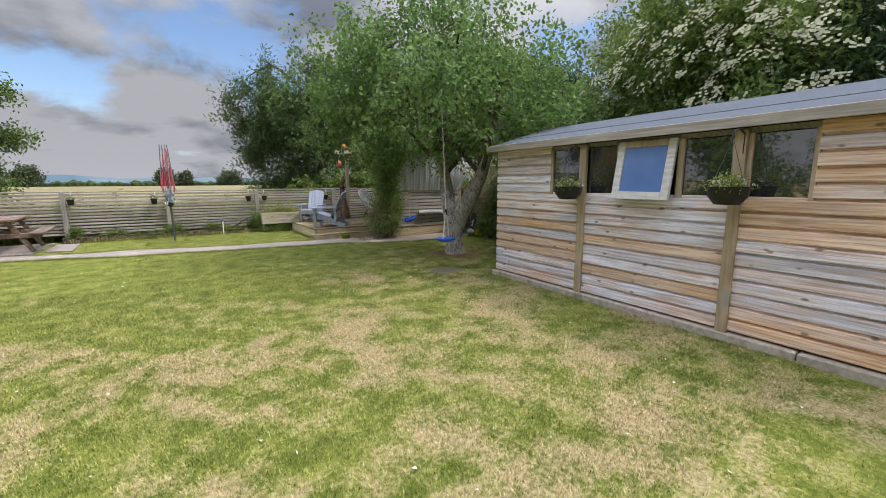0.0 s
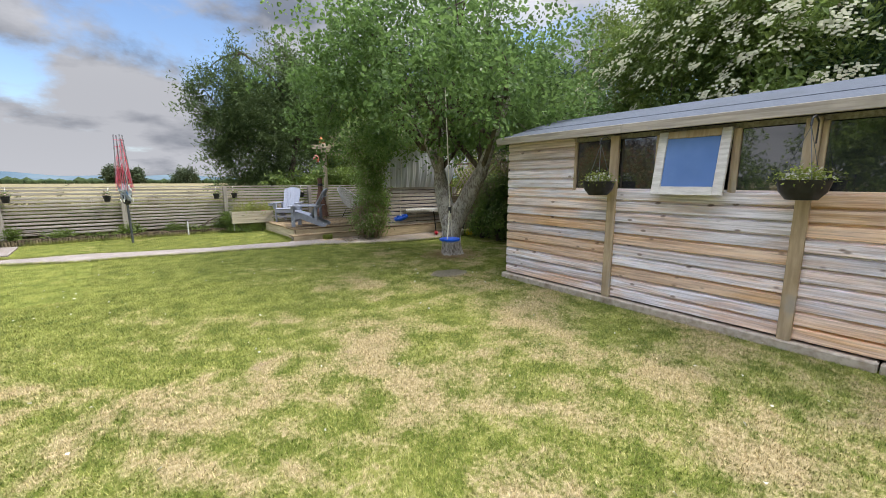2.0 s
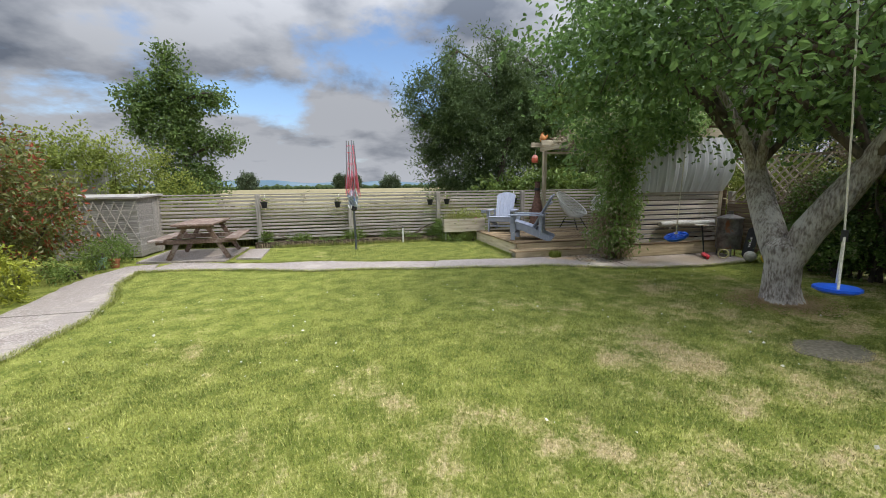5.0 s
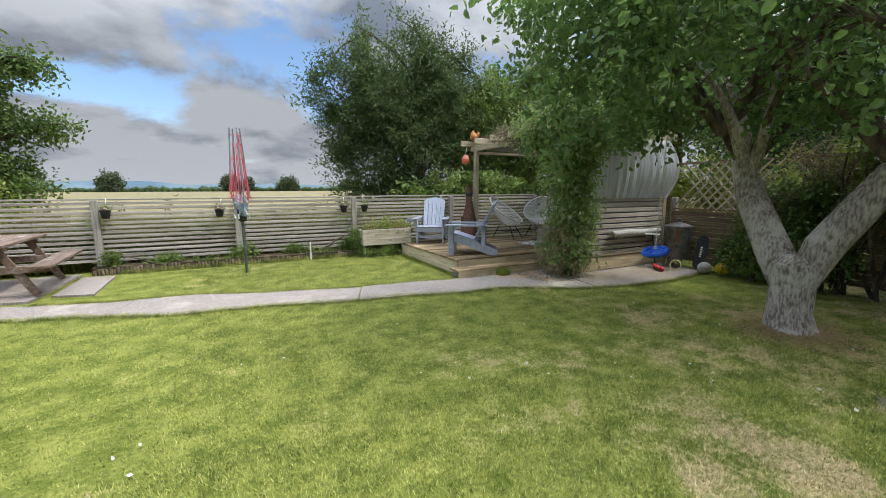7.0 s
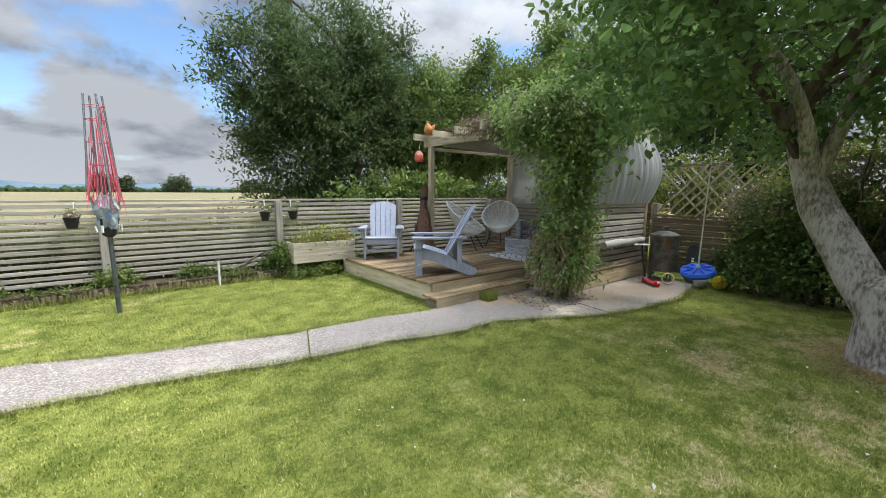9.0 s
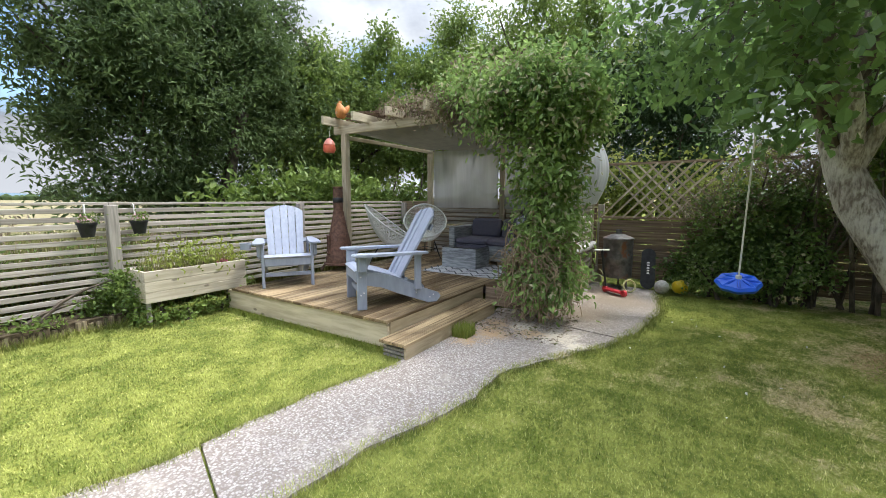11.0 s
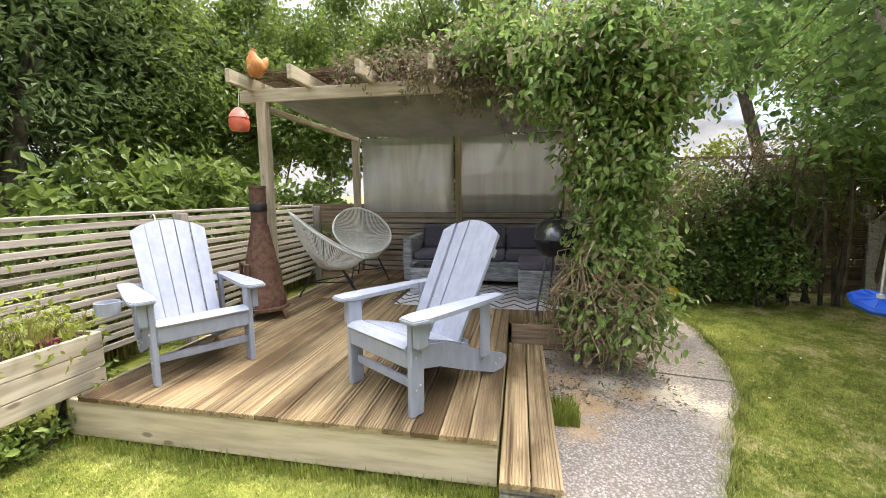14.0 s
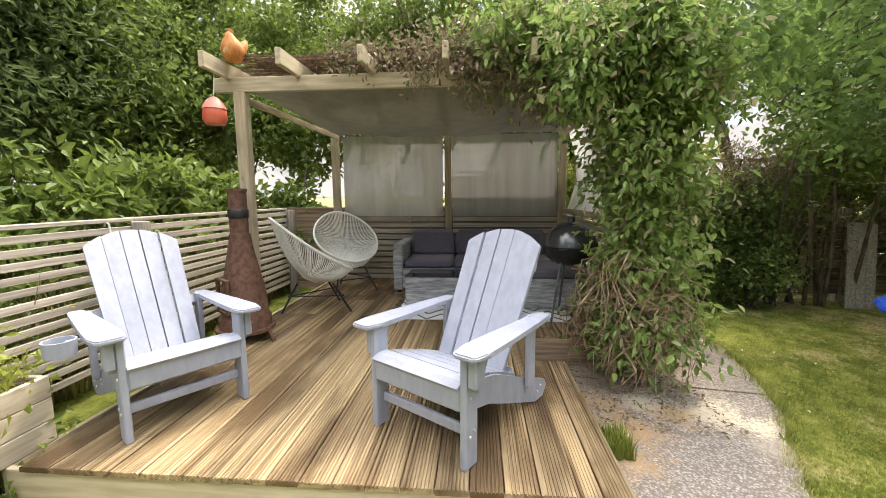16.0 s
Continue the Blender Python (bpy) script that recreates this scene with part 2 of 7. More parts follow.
DECKWOOD = surf("deck_board", (0.105, 0.066, 0.032), (0.47, 0.355, 0.205), (1.3, 34, 34), 0.55, 0.3, 0.30, (0.115, 0.074, 0.038), (0.45, 0.60), 2.1, specular=0.3)
FASCIA = surf("deck_fascia", (0.46, 0.38, 0.255), (0.64, 0.55, 0.39), (30, 2.2, 22), 0.8, 0.2, 0.05, (0.34, 0.28, 0.18), (0.56, 0.75), 3.0, (1, 3.2, 7.0), specular=0.25)


def clad_mat():
    """Weathered softwood boards: each its own tone from orange to silver, with grain, knots and grey bleaching."""
    g = Graph("shed_board")
    tc = g.n.new("ShaderNodeTexCoord").outputs["Object"]
    pos = g.n.new("ShaderNodeNewGeometry").outputs["Position"]
    info = g.n.new("ShaderNodeObjectInfo").outputs["Random"]
    off = g.node("ShaderNodeCombineXYZ", X=g.math("MULTIPLY", info, 31.0), Y=g.math("MULTIPLY", info, 57.0), Z=g.math("MULTIPLY", info, 23.0)).outputs[0]
    grain = g.ramp(g.noise(g.scaled(pos, 1, 1.6, 48, off), 1.0, 6.0, 0.65), 0.30, 0.68)
    streak = g.noise(g.scaled(pos, 1, 0.7, 20, off), 1.0, 5.0, 0.65)
    blot = g.noise(g.scaled(pos, 1, 1.1, 3.0, off), 1.3, 4.0)
    tone = g.math("FRACT", g.math("MULTIPLY", info, 7.13))
    fresh = g.mix(grain, (0.48, 0.265, 0.125), (0.84, 0.56, 0.315))
    pink = g.mix(grain, (0.44, 0.325, 0.28), (0.86, 0.70, 0.64))
    silver = g.mix(grain, (0.47, 0.435, 0.465), (0.88, 0.84, 0.90))
    col = g.mix(g.ramp(tone, 0.42, 1.0), pink, fresh)
    bleach = g.ramp(g.math("ADD", g.math("MULTIPLY", streak, 0.5), g.math("MULTIPLY", blot, 0.5)), 0.39, 0.57)
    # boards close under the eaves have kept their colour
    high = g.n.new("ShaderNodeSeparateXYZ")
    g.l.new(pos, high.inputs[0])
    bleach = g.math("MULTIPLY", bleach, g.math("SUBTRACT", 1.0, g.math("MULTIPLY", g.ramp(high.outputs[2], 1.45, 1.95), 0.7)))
    col = g.mix(g.math("MULTIPLY", bleach, g.math("SUBTRACT", 1.0, g.math("MULTIPLY", g.ramp(tone, 0.6, 0.85), 0.7))), col, silver)
    knots = g.n.new("ShaderNodeTexVoronoi")
    knots.inputs["Scale"].default_value = 1.0
    g.l.new(g.scaled(pos, 1, 4.2, 9.0, off), knots.inputs["Vector"])
    k = g.ramp(knots.outputs["Distance"], 0.17, 0.07)
    col = g.mix(g.math("MULTIPLY", k, 0.75), col, (0.13, 0.075, 0.045))
    dark = g.math("MULTIPLY", g.ramp(g.noise(g.scaled(pos, 1, 1.4, 22, off), 1.7, 5.0), 0.58, 0.74), 0.5)
    col = g.mix(dark, col, (0.20, 0.14, 0.10))
    hsv = g.node("ShaderNodeHueSaturation", Value=g.math("ADD", g.math("MULTIPLY", info, 0.3), 0.90), Color=col)
    return g.finish(hsv.outputs[0], 0.75, grain, 0.25, 0.006, 0.0, 0.25)


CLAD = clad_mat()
SHEDTRIM = surf("shed_trim", (0.36, 0.27, 0.17), (0.54, 0.42, 0.28), (20, 20, 3), 0.75, 0.22, 0.08, (0.34, 0.31, 0.27), (0.52, 0.7), 2.2, specular=0.25)
FASCIAWOOD = surf("roof_fascia", (0.31, 0.27, 0.23), (0.52, 0.46, 0.40), (30, 2, 40), 0.75, 0.2, 0.05, (0.30, 0.27, 0.22), (0.55, 0.7), 2.0, specular=0.2)
FELT = surf("roof_felt", (0.085, 0.097, 0.118), (0.15, 0.168, 0.20), (90, 90, 90), 0.9, 0.4, 0.05, (0.09, 0.10, 0.11), (0.50, 0.72), 1.4, specular=0.1)
WHITEWOOD = surf("window_wood", (0.52, 0.49, 0.46), (0.72, 0.69, 0.66), (6, 6, 30), 0.6, 0.15, 0.05)
CHAIRGREY = surf("chair_plastic", (0.285, 0.308, 0.375), (0.335, 0.36, 0.43), (25, 25, 6), 0.5, 0.06, 0.03, (0.29, 0.31, 0.38), (0.6, 0.8), 4.0)
RUST = surf("rusty_steel", (0.085, 0.045, 0.03), (0.17, 0.09, 0.06), (22, 22, 22), 0.75, 0.3, 0.05, (0.09, 0.075, 0.075), (0.55, 0.68), 5.0, metal=0.25)
BLACK = surf("black_metal", (0.012, 0.012, 0.013), (0.03, 0.03, 0.032), (20, 20, 20), 0.45, 0.05, 0.0)
DARKPOLE = surf("grey_steel", (0.09, 0.10, 0.11), (0.15, 0.16, 0.17), (15, 15, 15), 0.45, 0.05, 0.0, metal=0.5)
ZINC = surf("old_zinc", (0.11, 0.105, 0.10), (0.24, 0.23, 0.225), (9, 9, 9), 0.5, 0.1, 0.0, (0.22, 0.10, 0.06), (0.55, 0.66), 4.0, metal=0.6)
CORD = surf("white_cord", (0.68, 0.68, 0.63), (0.82, 0.82, 0.77), (30, 30, 30), 0.6, 0.0, 0.02)
ROPE = surf("rope", (0.50, 0.47, 0.38), (0.70, 0.66, 0.55), (90, 90, 40), 0.8, 0.3, 0.02)
RATTAN = surf("grey_rattan", (0.17, 0.18, 0.19), (0.42, 0.44, 0.45), (6, 6, 42), 0.7, 0.7, 0.05, distance=0.012)
CUSHION = surf("cushion", (0.125, 0.12, 0.155), (0.175, 0.165, 0.205), (50, 50, 50), 0.9, 0.15, 0.04, specular=0.15)
RUGMAT = surf("rug", (0.42, 0.42, 0.43), (0.56, 0.56, 0.57), (60, 60, 60), 0.95, 0.3, 0.0)
RUGDARK = surf("rug_dark", (0.08, 0.08, 0.09), (0.12, 0.12, 0.13), (60, 60, 60), 0.95, 0.3, 0.0)
BLUE = surf("blue_plastic", (0.012, 0.075, 0.52), (0.02, 0.12, 0.66), (5, 5, 5), 0.35, 0.0, 0.0)
REDP = surf("red_plastic", (0.50, 0.02, 0.03), (0.60, 0.04, 0.06), (8, 8, 8), 0.4, 0.0, 0.1)
PINKLINE = surf("pink_line", (0.55, 0.07, 0.12), (0.66, 0.14, 0.18), (9, 9, 9), 0.5, 0.0, 0.1)
YELLOW = surf("yellow_plastic", (0.62, 0.42, 0.01), (0.72, 0.52, 0.02), (8, 8, 8), 0.4, 0.0, 0.0, (0.06, 0.05, 0.02), (0.60, 0.63), 14.0)
STONEGREY = surf("grey_ball", (0.30, 0.29, 0.26), (0.46, 0.44, 0.40), (30, 30, 30), 0.85, 0.3, 0.0)
POTBLACK = surf("black_pot", (0.010, 0.010, 0.012), (0.024, 0.024, 0.026), (20, 20, 20), 0.5, 0.1, 0.0)
TERRACOTTA = surf("terracotta", (0.32, 0.12, 0.055), (0.46, 0.19, 0.09), (20, 20, 20), 0.85, 0.1, 0.05)
ORANGE = surf("orange_glaze", (0.38, 0.13, 0.03), (0.56, 0.24, 0.06), (30, 30, 12), 0.6, 0.2, 0.0, (0.62, 0.56, 0.46), (0.62, 0.72), 9.0)
CORAL = surf("coral_glaze", (0.56, 0.10, 0.06), (0.64, 0.16, 0.09), (10, 10, 10), 0.4, 0.0, 0.0)
PALE = surf("pale_glaze", (0.50, 0.17, 0.125), (0.60, 0.25, 0.19), (10, 10, 10), 0.45, 0.0, 0.0)
BRUSH = surf("brushwood", (0.10, 0.065, 0.045), (0.26, 0.18, 0.12), (3, 40, 40), 0.9, 0.4, 0.2, specular=0.1)
BARK = surf("apple_bark", (0.20, 0.165, 0.14), (0.52, 0.465, 0.42), (42, 42, 14), 0.92, 1.0, 0.0, (0.60, 0.56, 0.52), (0.44, 0.60), 3.2, specular=0.1, distance=0.03)
TWIG = surf("twig_bark", (0.06, 0.05, 0.04), (0.16, 0.13, 0.10), (14, 14, 6), 0.92, 0.5, 0.0, specular=0.1)
PLANTERWOOD = surf("planter_wood", (0.42, 0.36, 0.27), (0.60, 0.53, 0.42), (2, 26, 30), 0.8, 0.2, 0.08, (0.34, 0.27, 0.18), (0.58, 0.74), 3.0, (3.5, 1, 8.0), specular=0.2)
PICNICWOOD = surf("picnic_wood", (0.13, 0.085, 0.06), (0.24, 0.17, 0.13), (2, 30, 30), 0.75, 0.25, 0.15, (0.32, 0.28, 0.25), (0.52, 0.7), 2.0)
LEAF_APPLE = leaf_mat("apple_leaf", (0.032, 0.076, 0.017), (0.220, 0.335, 0.100), 0.55, 0.36)
LEAF_IVY = leaf_mat("ivy_leaf", (0.042, 0.082, 0.020), (0.205, 0.290, 0.072), 0.35, 0.4)
LEAF_WILLOW = leaf_mat("grey_green_leaf", (0.034, 0.066, 0.018), (0.165, 0.230, 0.080), 0.4, 0.6)
LEAF_HEDGE = leaf_mat("hedge_leaf", (0.058, 0.104, 0.020), (0.245, 0.325, 0.075), 0.42)
LEAF_BRIGHT = leaf_mat("bright_leaf", (0.11, 0.16, 0.022), (0.38, 0.42, 0.09), 0.42)
LEAF_VINE = leaf_mat("vine_leaf", (0.085, 0.158, 0.034), (0.335, 0.455, 0.140), 0.45, 0.42, (0.46, 0.40, 0.27), 0.12)
LEAF_DRY = leaf_mat("withered_leaf", (0.12, 0.085, 0.055), (0.34, 0.27, 0.19), 0.2, 0.7, (0.14, 0.16, 0.05), 0.3)
LEAF_CONIFER = leaf_mat("conifer_leaf", (0.016, 0.036, 0.012), (0.065, 0.115, 0.030), 0.2)
LEAF_RED = leaf_mat("red_tipped_leaf", (0.075, 0.100, 0.022), (0.260, 0.260, 0.080), 0.3, 0.4, (0.34, 0.075, 0.04), 0.22)
LEAF_LIME = leaf_mat("lime_leaf", (0.19, 0.23, 0.02), (0.52, 0.54, 0.08), 0.4)
LEAF_PURPLE = leaf_mat("purple_leaf", (0.030, 0.022, 0.022), (0.085, 0.065, 0.050), 0.25)
FLOWER = leaf_mat("cream_flower", (0.50, 0.50, 0.33), (0.68, 0.66, 0.46), 0.3, 0.8)
PETAL = leaf_mat("fallen_petal", (0.6, 0.58, 0.5), (0.75, 0.73, 0.66), 0.2, 0.8)
FAR_LEAF = leaf_mat("far_leaf", (0.05, 0.075, 0.035), (0.11, 0.14, 0.06), 0.2)
# blue-grey of distance: the air's haze is painted into the hills' colour
HAZED_HILL = surf("hill", (0.10, 0.15, 0.19), (0.16, 0.21, 0.24), (0.004, 0.004, 0.01), 1.0, 0.0, 0.0, specular=0.0)


def sheet_mat(name, colour, through_, clear, rough=0.3):
    """Milky sheet: part lets light through in all directions, part is see-through."""
    g = Graph(name)
    tc = g.n.new("ShaderNodeTexCoord").outputs["Object"]
    d = g.noise(g.scaled(tc, 3.0, 3.0, 0.3), 2.5, 4.0)
    col = g.mix(g.ramp(d, 0.35, 0.7), colour, tuple(c * 0.82 for c in colour))
    g.finish(col, rough, specular=0.5)
    t = g.node("ShaderNodeBsdfTranslucent", Color=col)
    p = g.node("ShaderNodeBsdfTransparent")
    a = g.node("ShaderNodeMixShader", Fac=through_)
    g.l.new(g.bsdf.outputs[0], a.inputs[1])
    g.l.new(t.outputs[0], a.inputs[2])
    b = g.node("ShaderNodeMixShader", Fac=clear)
    g.l.new(a.outputs[0], b.inputs[1])
    g.l.new(p.outputs[0], b.inputs[2])
    g.l.new(b.outputs[0], g.out.inputs[0])
    return g.mat


CURTAIN = sheet_mat("clear_curtain", (0.37, 0.37, 0.355), 0.45, 0.10, 0.25)
SIDESHEET = sheet_mat("white_sheet", (0.74, 0.75, 0.76), 0.5, 0.12)
# off-white canvas darkened: the shade under the brushwood is put into its colour
SHADED_CANVAS = sheet_mat("shaded_canvas", (0.20, 0.19, 0.145), 0.16, 0.0, 0.9)


def glass_mat():
    g = Graph("window_glass")
    g.finish((0.02, 0.022, 0.025), 0.03, specular=0.9)
    g.bsdf.inputs["IOR"].default_value = 1.9
    g.bsdf.inputs["Coat Weight"].default_value = 1.0
    g.bsdf.inputs["Coat Roughness"].default_value = 0.02
    return g.mat


GLASS = glass_mat()
BLUEPANE = surf("blue_film_pane", (0.10, 0.19, 0.44), (0.13, 0.23, 0.50), (2, 2, 2), 0.12, 0.0, 0.0, specular=0.7)


# ---- mesh helpers ----
def box(bm, centre, size, rot=None, bevel=0.0):
    m = Matrix.Translation(centre) @ (rot if rot is not None else Matrix.Identity(4)) @ Matrix.Diagonal((*size, 1))
    made = bmesh.ops.create_cube(bm, size=1.0, matrix=m)["verts"]
    if bevel:
        edges = list({e for v in made for e in v.link_edges})
        bmesh.ops.bevel(bm, geom=edges, offset=bevel, segments=1, affect="EDGES", profile=0.5)


def tube(bm, points, radii, seg=8, caps=True):
    """A round bar along points, with a radius at each."""
    pts = [Vector(p) for p in points]
    radii = [radii] * len(pts) if isinstance(radii, (int, float)) else radii
    rings = []
    side = None
    for i, p in enumerate(pts):
        d = (pts[min(i + 1, len(pts) - 1)] - pts[max(i - 1, 0)]).normalized()
        if side is None:
            side = d.orthogonal().normalized()
        side = (side - d * side.dot(d)).normalized()
        up = d.cross(side)
        rings.append([bm.verts.new(p + (side * math.cos(a) + up * math.sin(a)) * radii[i]) for a in (2 * math.pi * k / seg for k in range(seg))])
    for a, b in zip(rings, rings[1:]):
        for k in range(seg):
            bm.faces.new((a[k], a[(k + 1) % seg], b[(k + 1) % seg], b[k]))
    if caps:
        bm.faces.new(rings[0][::-1])
        bm.faces.new(rings[-1])


def lathe(bm, profile, seg=24, centre=(0, 0, 0), wave=0.0):
    """A body of revolution round z: profile of (radius, height)."""
    c = Vector(centre)
    rings = []
    for r, z in profile:
        rings.append([bm.verts.new(c + Vector((math.cos(a) * r * (1 + wave * math.cos(8 * a)), math.sin(a) * r * (1 + wave * math.cos(8 * a)), z))) for a in (2 * math.pi * k / seg for k in range(seg))])
    for a, b in zip(rings, rings[1:]):
        for k in range(seg):
            bm.faces.new((a[k], a[(k + 1) % seg], b[(k + 1) % seg], b[k]))
    if profile[0][0] > 0.001:
        bm.faces.new(rings[0][::-1])
    if profile[-1][0] > 0.001:
        bm.faces.new(rings[-1])


def prism(bm, outline, z0, z1, m=None):
    """A flat outline (x, y) raised from z0 to z1, then moved by m."""
    m = m or Matrix.Identity(4)
    low = [bm.verts.new(m @ Vector((x, y, z0))) for x, y in outline]
    top = [bm.verts.new(m @ Vector((x, y, z1))) for x, y in outline]
    bm.faces.new(low[::-1])
    bm.faces.new(top)
    for k in range(len(low)):
        j = (k + 1) % len(low)
        bm.faces.new((low[k], low[j], top[j], top[k]))


def mesh_of(name, bm, material, smooth=False):
    bmesh.ops.recalc_face_normals(bm, faces=bm.faces)
    me = bpy.data.meshes.new(name)
    bm.to_mesh(me)
    bm.free()
    me.materials.append(material)
    if smooth:
        me.polygons.foreach_set("use_smooth", [True] * len(me.polygons))
        me.set_sharp_from_angle(angle=radians(40))
    return me


def part(name, bm, material, parent, label="", smooth=False):
    ob = new(name, mesh_of(name, bm, material, smooth))
    ob.parent = parent
    return tagged(ob, label)


def piece(name, mesh, parent, m):
    """One of many alike pieces that share a mesh."""
    ob = new(name, mesh)
    ob.parent = parent
    ob.matrix_basis = m
    return ob


def thing(name, m, label, category, group="", kind=""):
    ob = new(name)
    ob.empty_display_size = 0.1
    ob.matrix_basis = m
    return tagged(ob, label, category, group, kind)


def B():
    return bmesh.new()


def one(name, fill, material, parent=None, label="", smooth=False):
    """A part filled by a function that takes a bmesh."""
    bm = B()
    fill(bm)
    return part(name, bm, material, parent, label, smooth)


def raw_mesh(name, verts, faces_per, material):
    """A mesh of many equal small faces: verts (n, k, 3) with faces given on the k corners."""
    n, k, _ = verts.shape
    me = bpy.data.meshes.new(name)
    idx = (np.arange(n)[:, None, None] * k + np.array(faces_per)[None]).reshape(-1, len(faces_per[0]))
    me.from_pydata(verts.reshape(-1, 3), [], idx)
    me.materials.append(material)
    return me


RNG = np.random.default_rng(7)


def unit(v):
    return v / np.maximum(np.linalg.norm(v, axis=-1, keepdims=True), 1e-9)


def leaves_at(points, out, size, slim=0.5, droop=0.25, rng=RNG):
    """Folded leaves at points; out: the rough way they face."""
    n = len(points)
    axis = unit(out * 0.5 + rng.normal(0, 0.75, (n, 3)) + np.array([0, 0, -droop]))
    nor = unit(rng.normal(0, 0.6, (n, 3)) + np.array([0, 0, 0.8]) + out * 0.3)
    side = unit(np.cross(axis, nor))
    nor = np.cross(side, axis)
    s = (size * rng.uniform(0.65, 1.3, n))[:, None]
    w = s * slim * 0.5
    v = np.empty((n, 4, 3))
    v[:, 0] = points
    v[:, 1] = points + axis * s * 0.45 + side * w + nor * w * 0.3
    v[:, 2] = points + axis * s - nor * s * 0.12
    v[:, 3] = points + axis * s * 0.45 - side * w + nor * w * 0.3
    return v


LEAF_FACES = ((0, 1, 2), (0, 2, 3))
ROUND_FACES = ((0, 1, 2, 3), (0, 3, 4, 5))


def round_leaves(v):
    """Four-cornered leaves (base, side, tip, side) with rounded outlines."""
    base, tip = v[:, 0], v[:, 2]
    out = np.empty((len(v), 6, 3))
    out[:, 0], out[:, 3] = base, tip
    for side, low, high in ((v[:, 1], 1, 2), (v[:, 3], 5, 4)):
        wide = side - (base + (tip - base) * 0.45)
        out[:, low] = base + (tip - base) * 0.26 + wide * 0.92
        out[:, high] = base + (tip - base) * 0.68 + wide * 0.86
    return out



def in_lobes(lobes, n, rng=RNG, shell=2.2):
    """Points inside ellipsoids (x, y, z, rx, ry, rz), thicker toward the outside, with the way out."""
    lobes = np.array(lobes, float)
    vol = (lobes[:, 3] * lobes[:, 4] * lobes[:, 5]) ** 0.75
    pick = rng.choice(len(lobes), n, p=vol / vol.sum())
    d = unit(rng.normal(0, 1, (n, 3)))
    bump = 1 + 0.16 * np.sin(d[:, 0] * 7 + pick) * np.sin(d[:, 1] * 6 + 2 * pick) + 0.1 * np.sin(d[:, 2] * 11 + d[:, 0] * 9)
    r = rng.uniform(0.02, 1, n) ** (1 / shell) * bump
    p = lobes[pick, :3] + d * r[:, None] * lobes[pick, 3:]
    return p, unit(d / lobes[pick, 3:])


def foliage(name, lobes, clumps, per, size, material, parent, slim=0.5, spread=0.16, droop=0.25, floor_z=0.05, seed=1, label="", shell=2.2, stretch=1.0, rounded=False):
    """A crown of many small leaves, in clumps on short twigs."""
    rng = np.random.default_rng(seed)
    c, o = in_lobes(lobes, clumps, rng, shell)
    pts = np.repeat(c, per, 0)
    outs = np.repeat(o, per, 0)
    along = rng.uniform(-1, 1, (len(pts), 1)) * spread * stretch
    pts = pts + outs * along + rng.normal(0, spread * 0.55, pts.shape)
    keep = pts[:, 2] > floor_z
    v = leaves_at(pts[keep], outs[keep], size, slim, droop, rng)
    mesh = raw_mesh(name, round_leaves(v), ROUND_FACES, material) if rounded else raw_mesh(name, v, LEAF_FACES, material)
    ob = new(name, mesh)
    ob.parent = parent
    tagged(ob, label, kind="" if name in ("crown", "leaves") else "stuff")
    return c, o


def ragged(lobes, n, seed, small=(0.22, 0.45), up=0.5):
    """The lobes with n small ones budding from their outsides, for an uneven outline."""
    rnd = random.Random(seed)
    more = []
    for k in range(n):
        x, y, z, a, b, c = lobes[k % len(lobes)]
        d = Vector((rnd.gauss(0, 1), rnd.gauss(0, 1), rnd.gauss(up, 0.8))).normalized()
        r = rnd.uniform(*small) * min(a, b)
        more.append((x + d.x * a * 0.98, y + d.y * b * 0.98, z + d.z * c * 0.98, r, r, r * rnd.uniform(0.8, 1.7)))
    return [(x, y, z, a * 0.9, b * 0.9, c * 0.9) for x, y, z, a, b, c in lobes] + more


def limb(bm, a, b, r0, r1, sag=0.15, rng=random, seg=7, n=5):
    a, b = Vector(a), Vector(b)
    d = b - a
    side = Vector((rng.uniform(-1, 1), rng.uniform(-1, 1), rng.uniform(0, 1))) * d.length * sag
    pts = [a + d * t + side * math.sin(math.pi * t) for t in (k / (n - 1) for k in range(n))]
    tube(bm, pts, [r0 + (r1 - r0) * k / (n - 1) for k in range(n)], seg)
    return pts


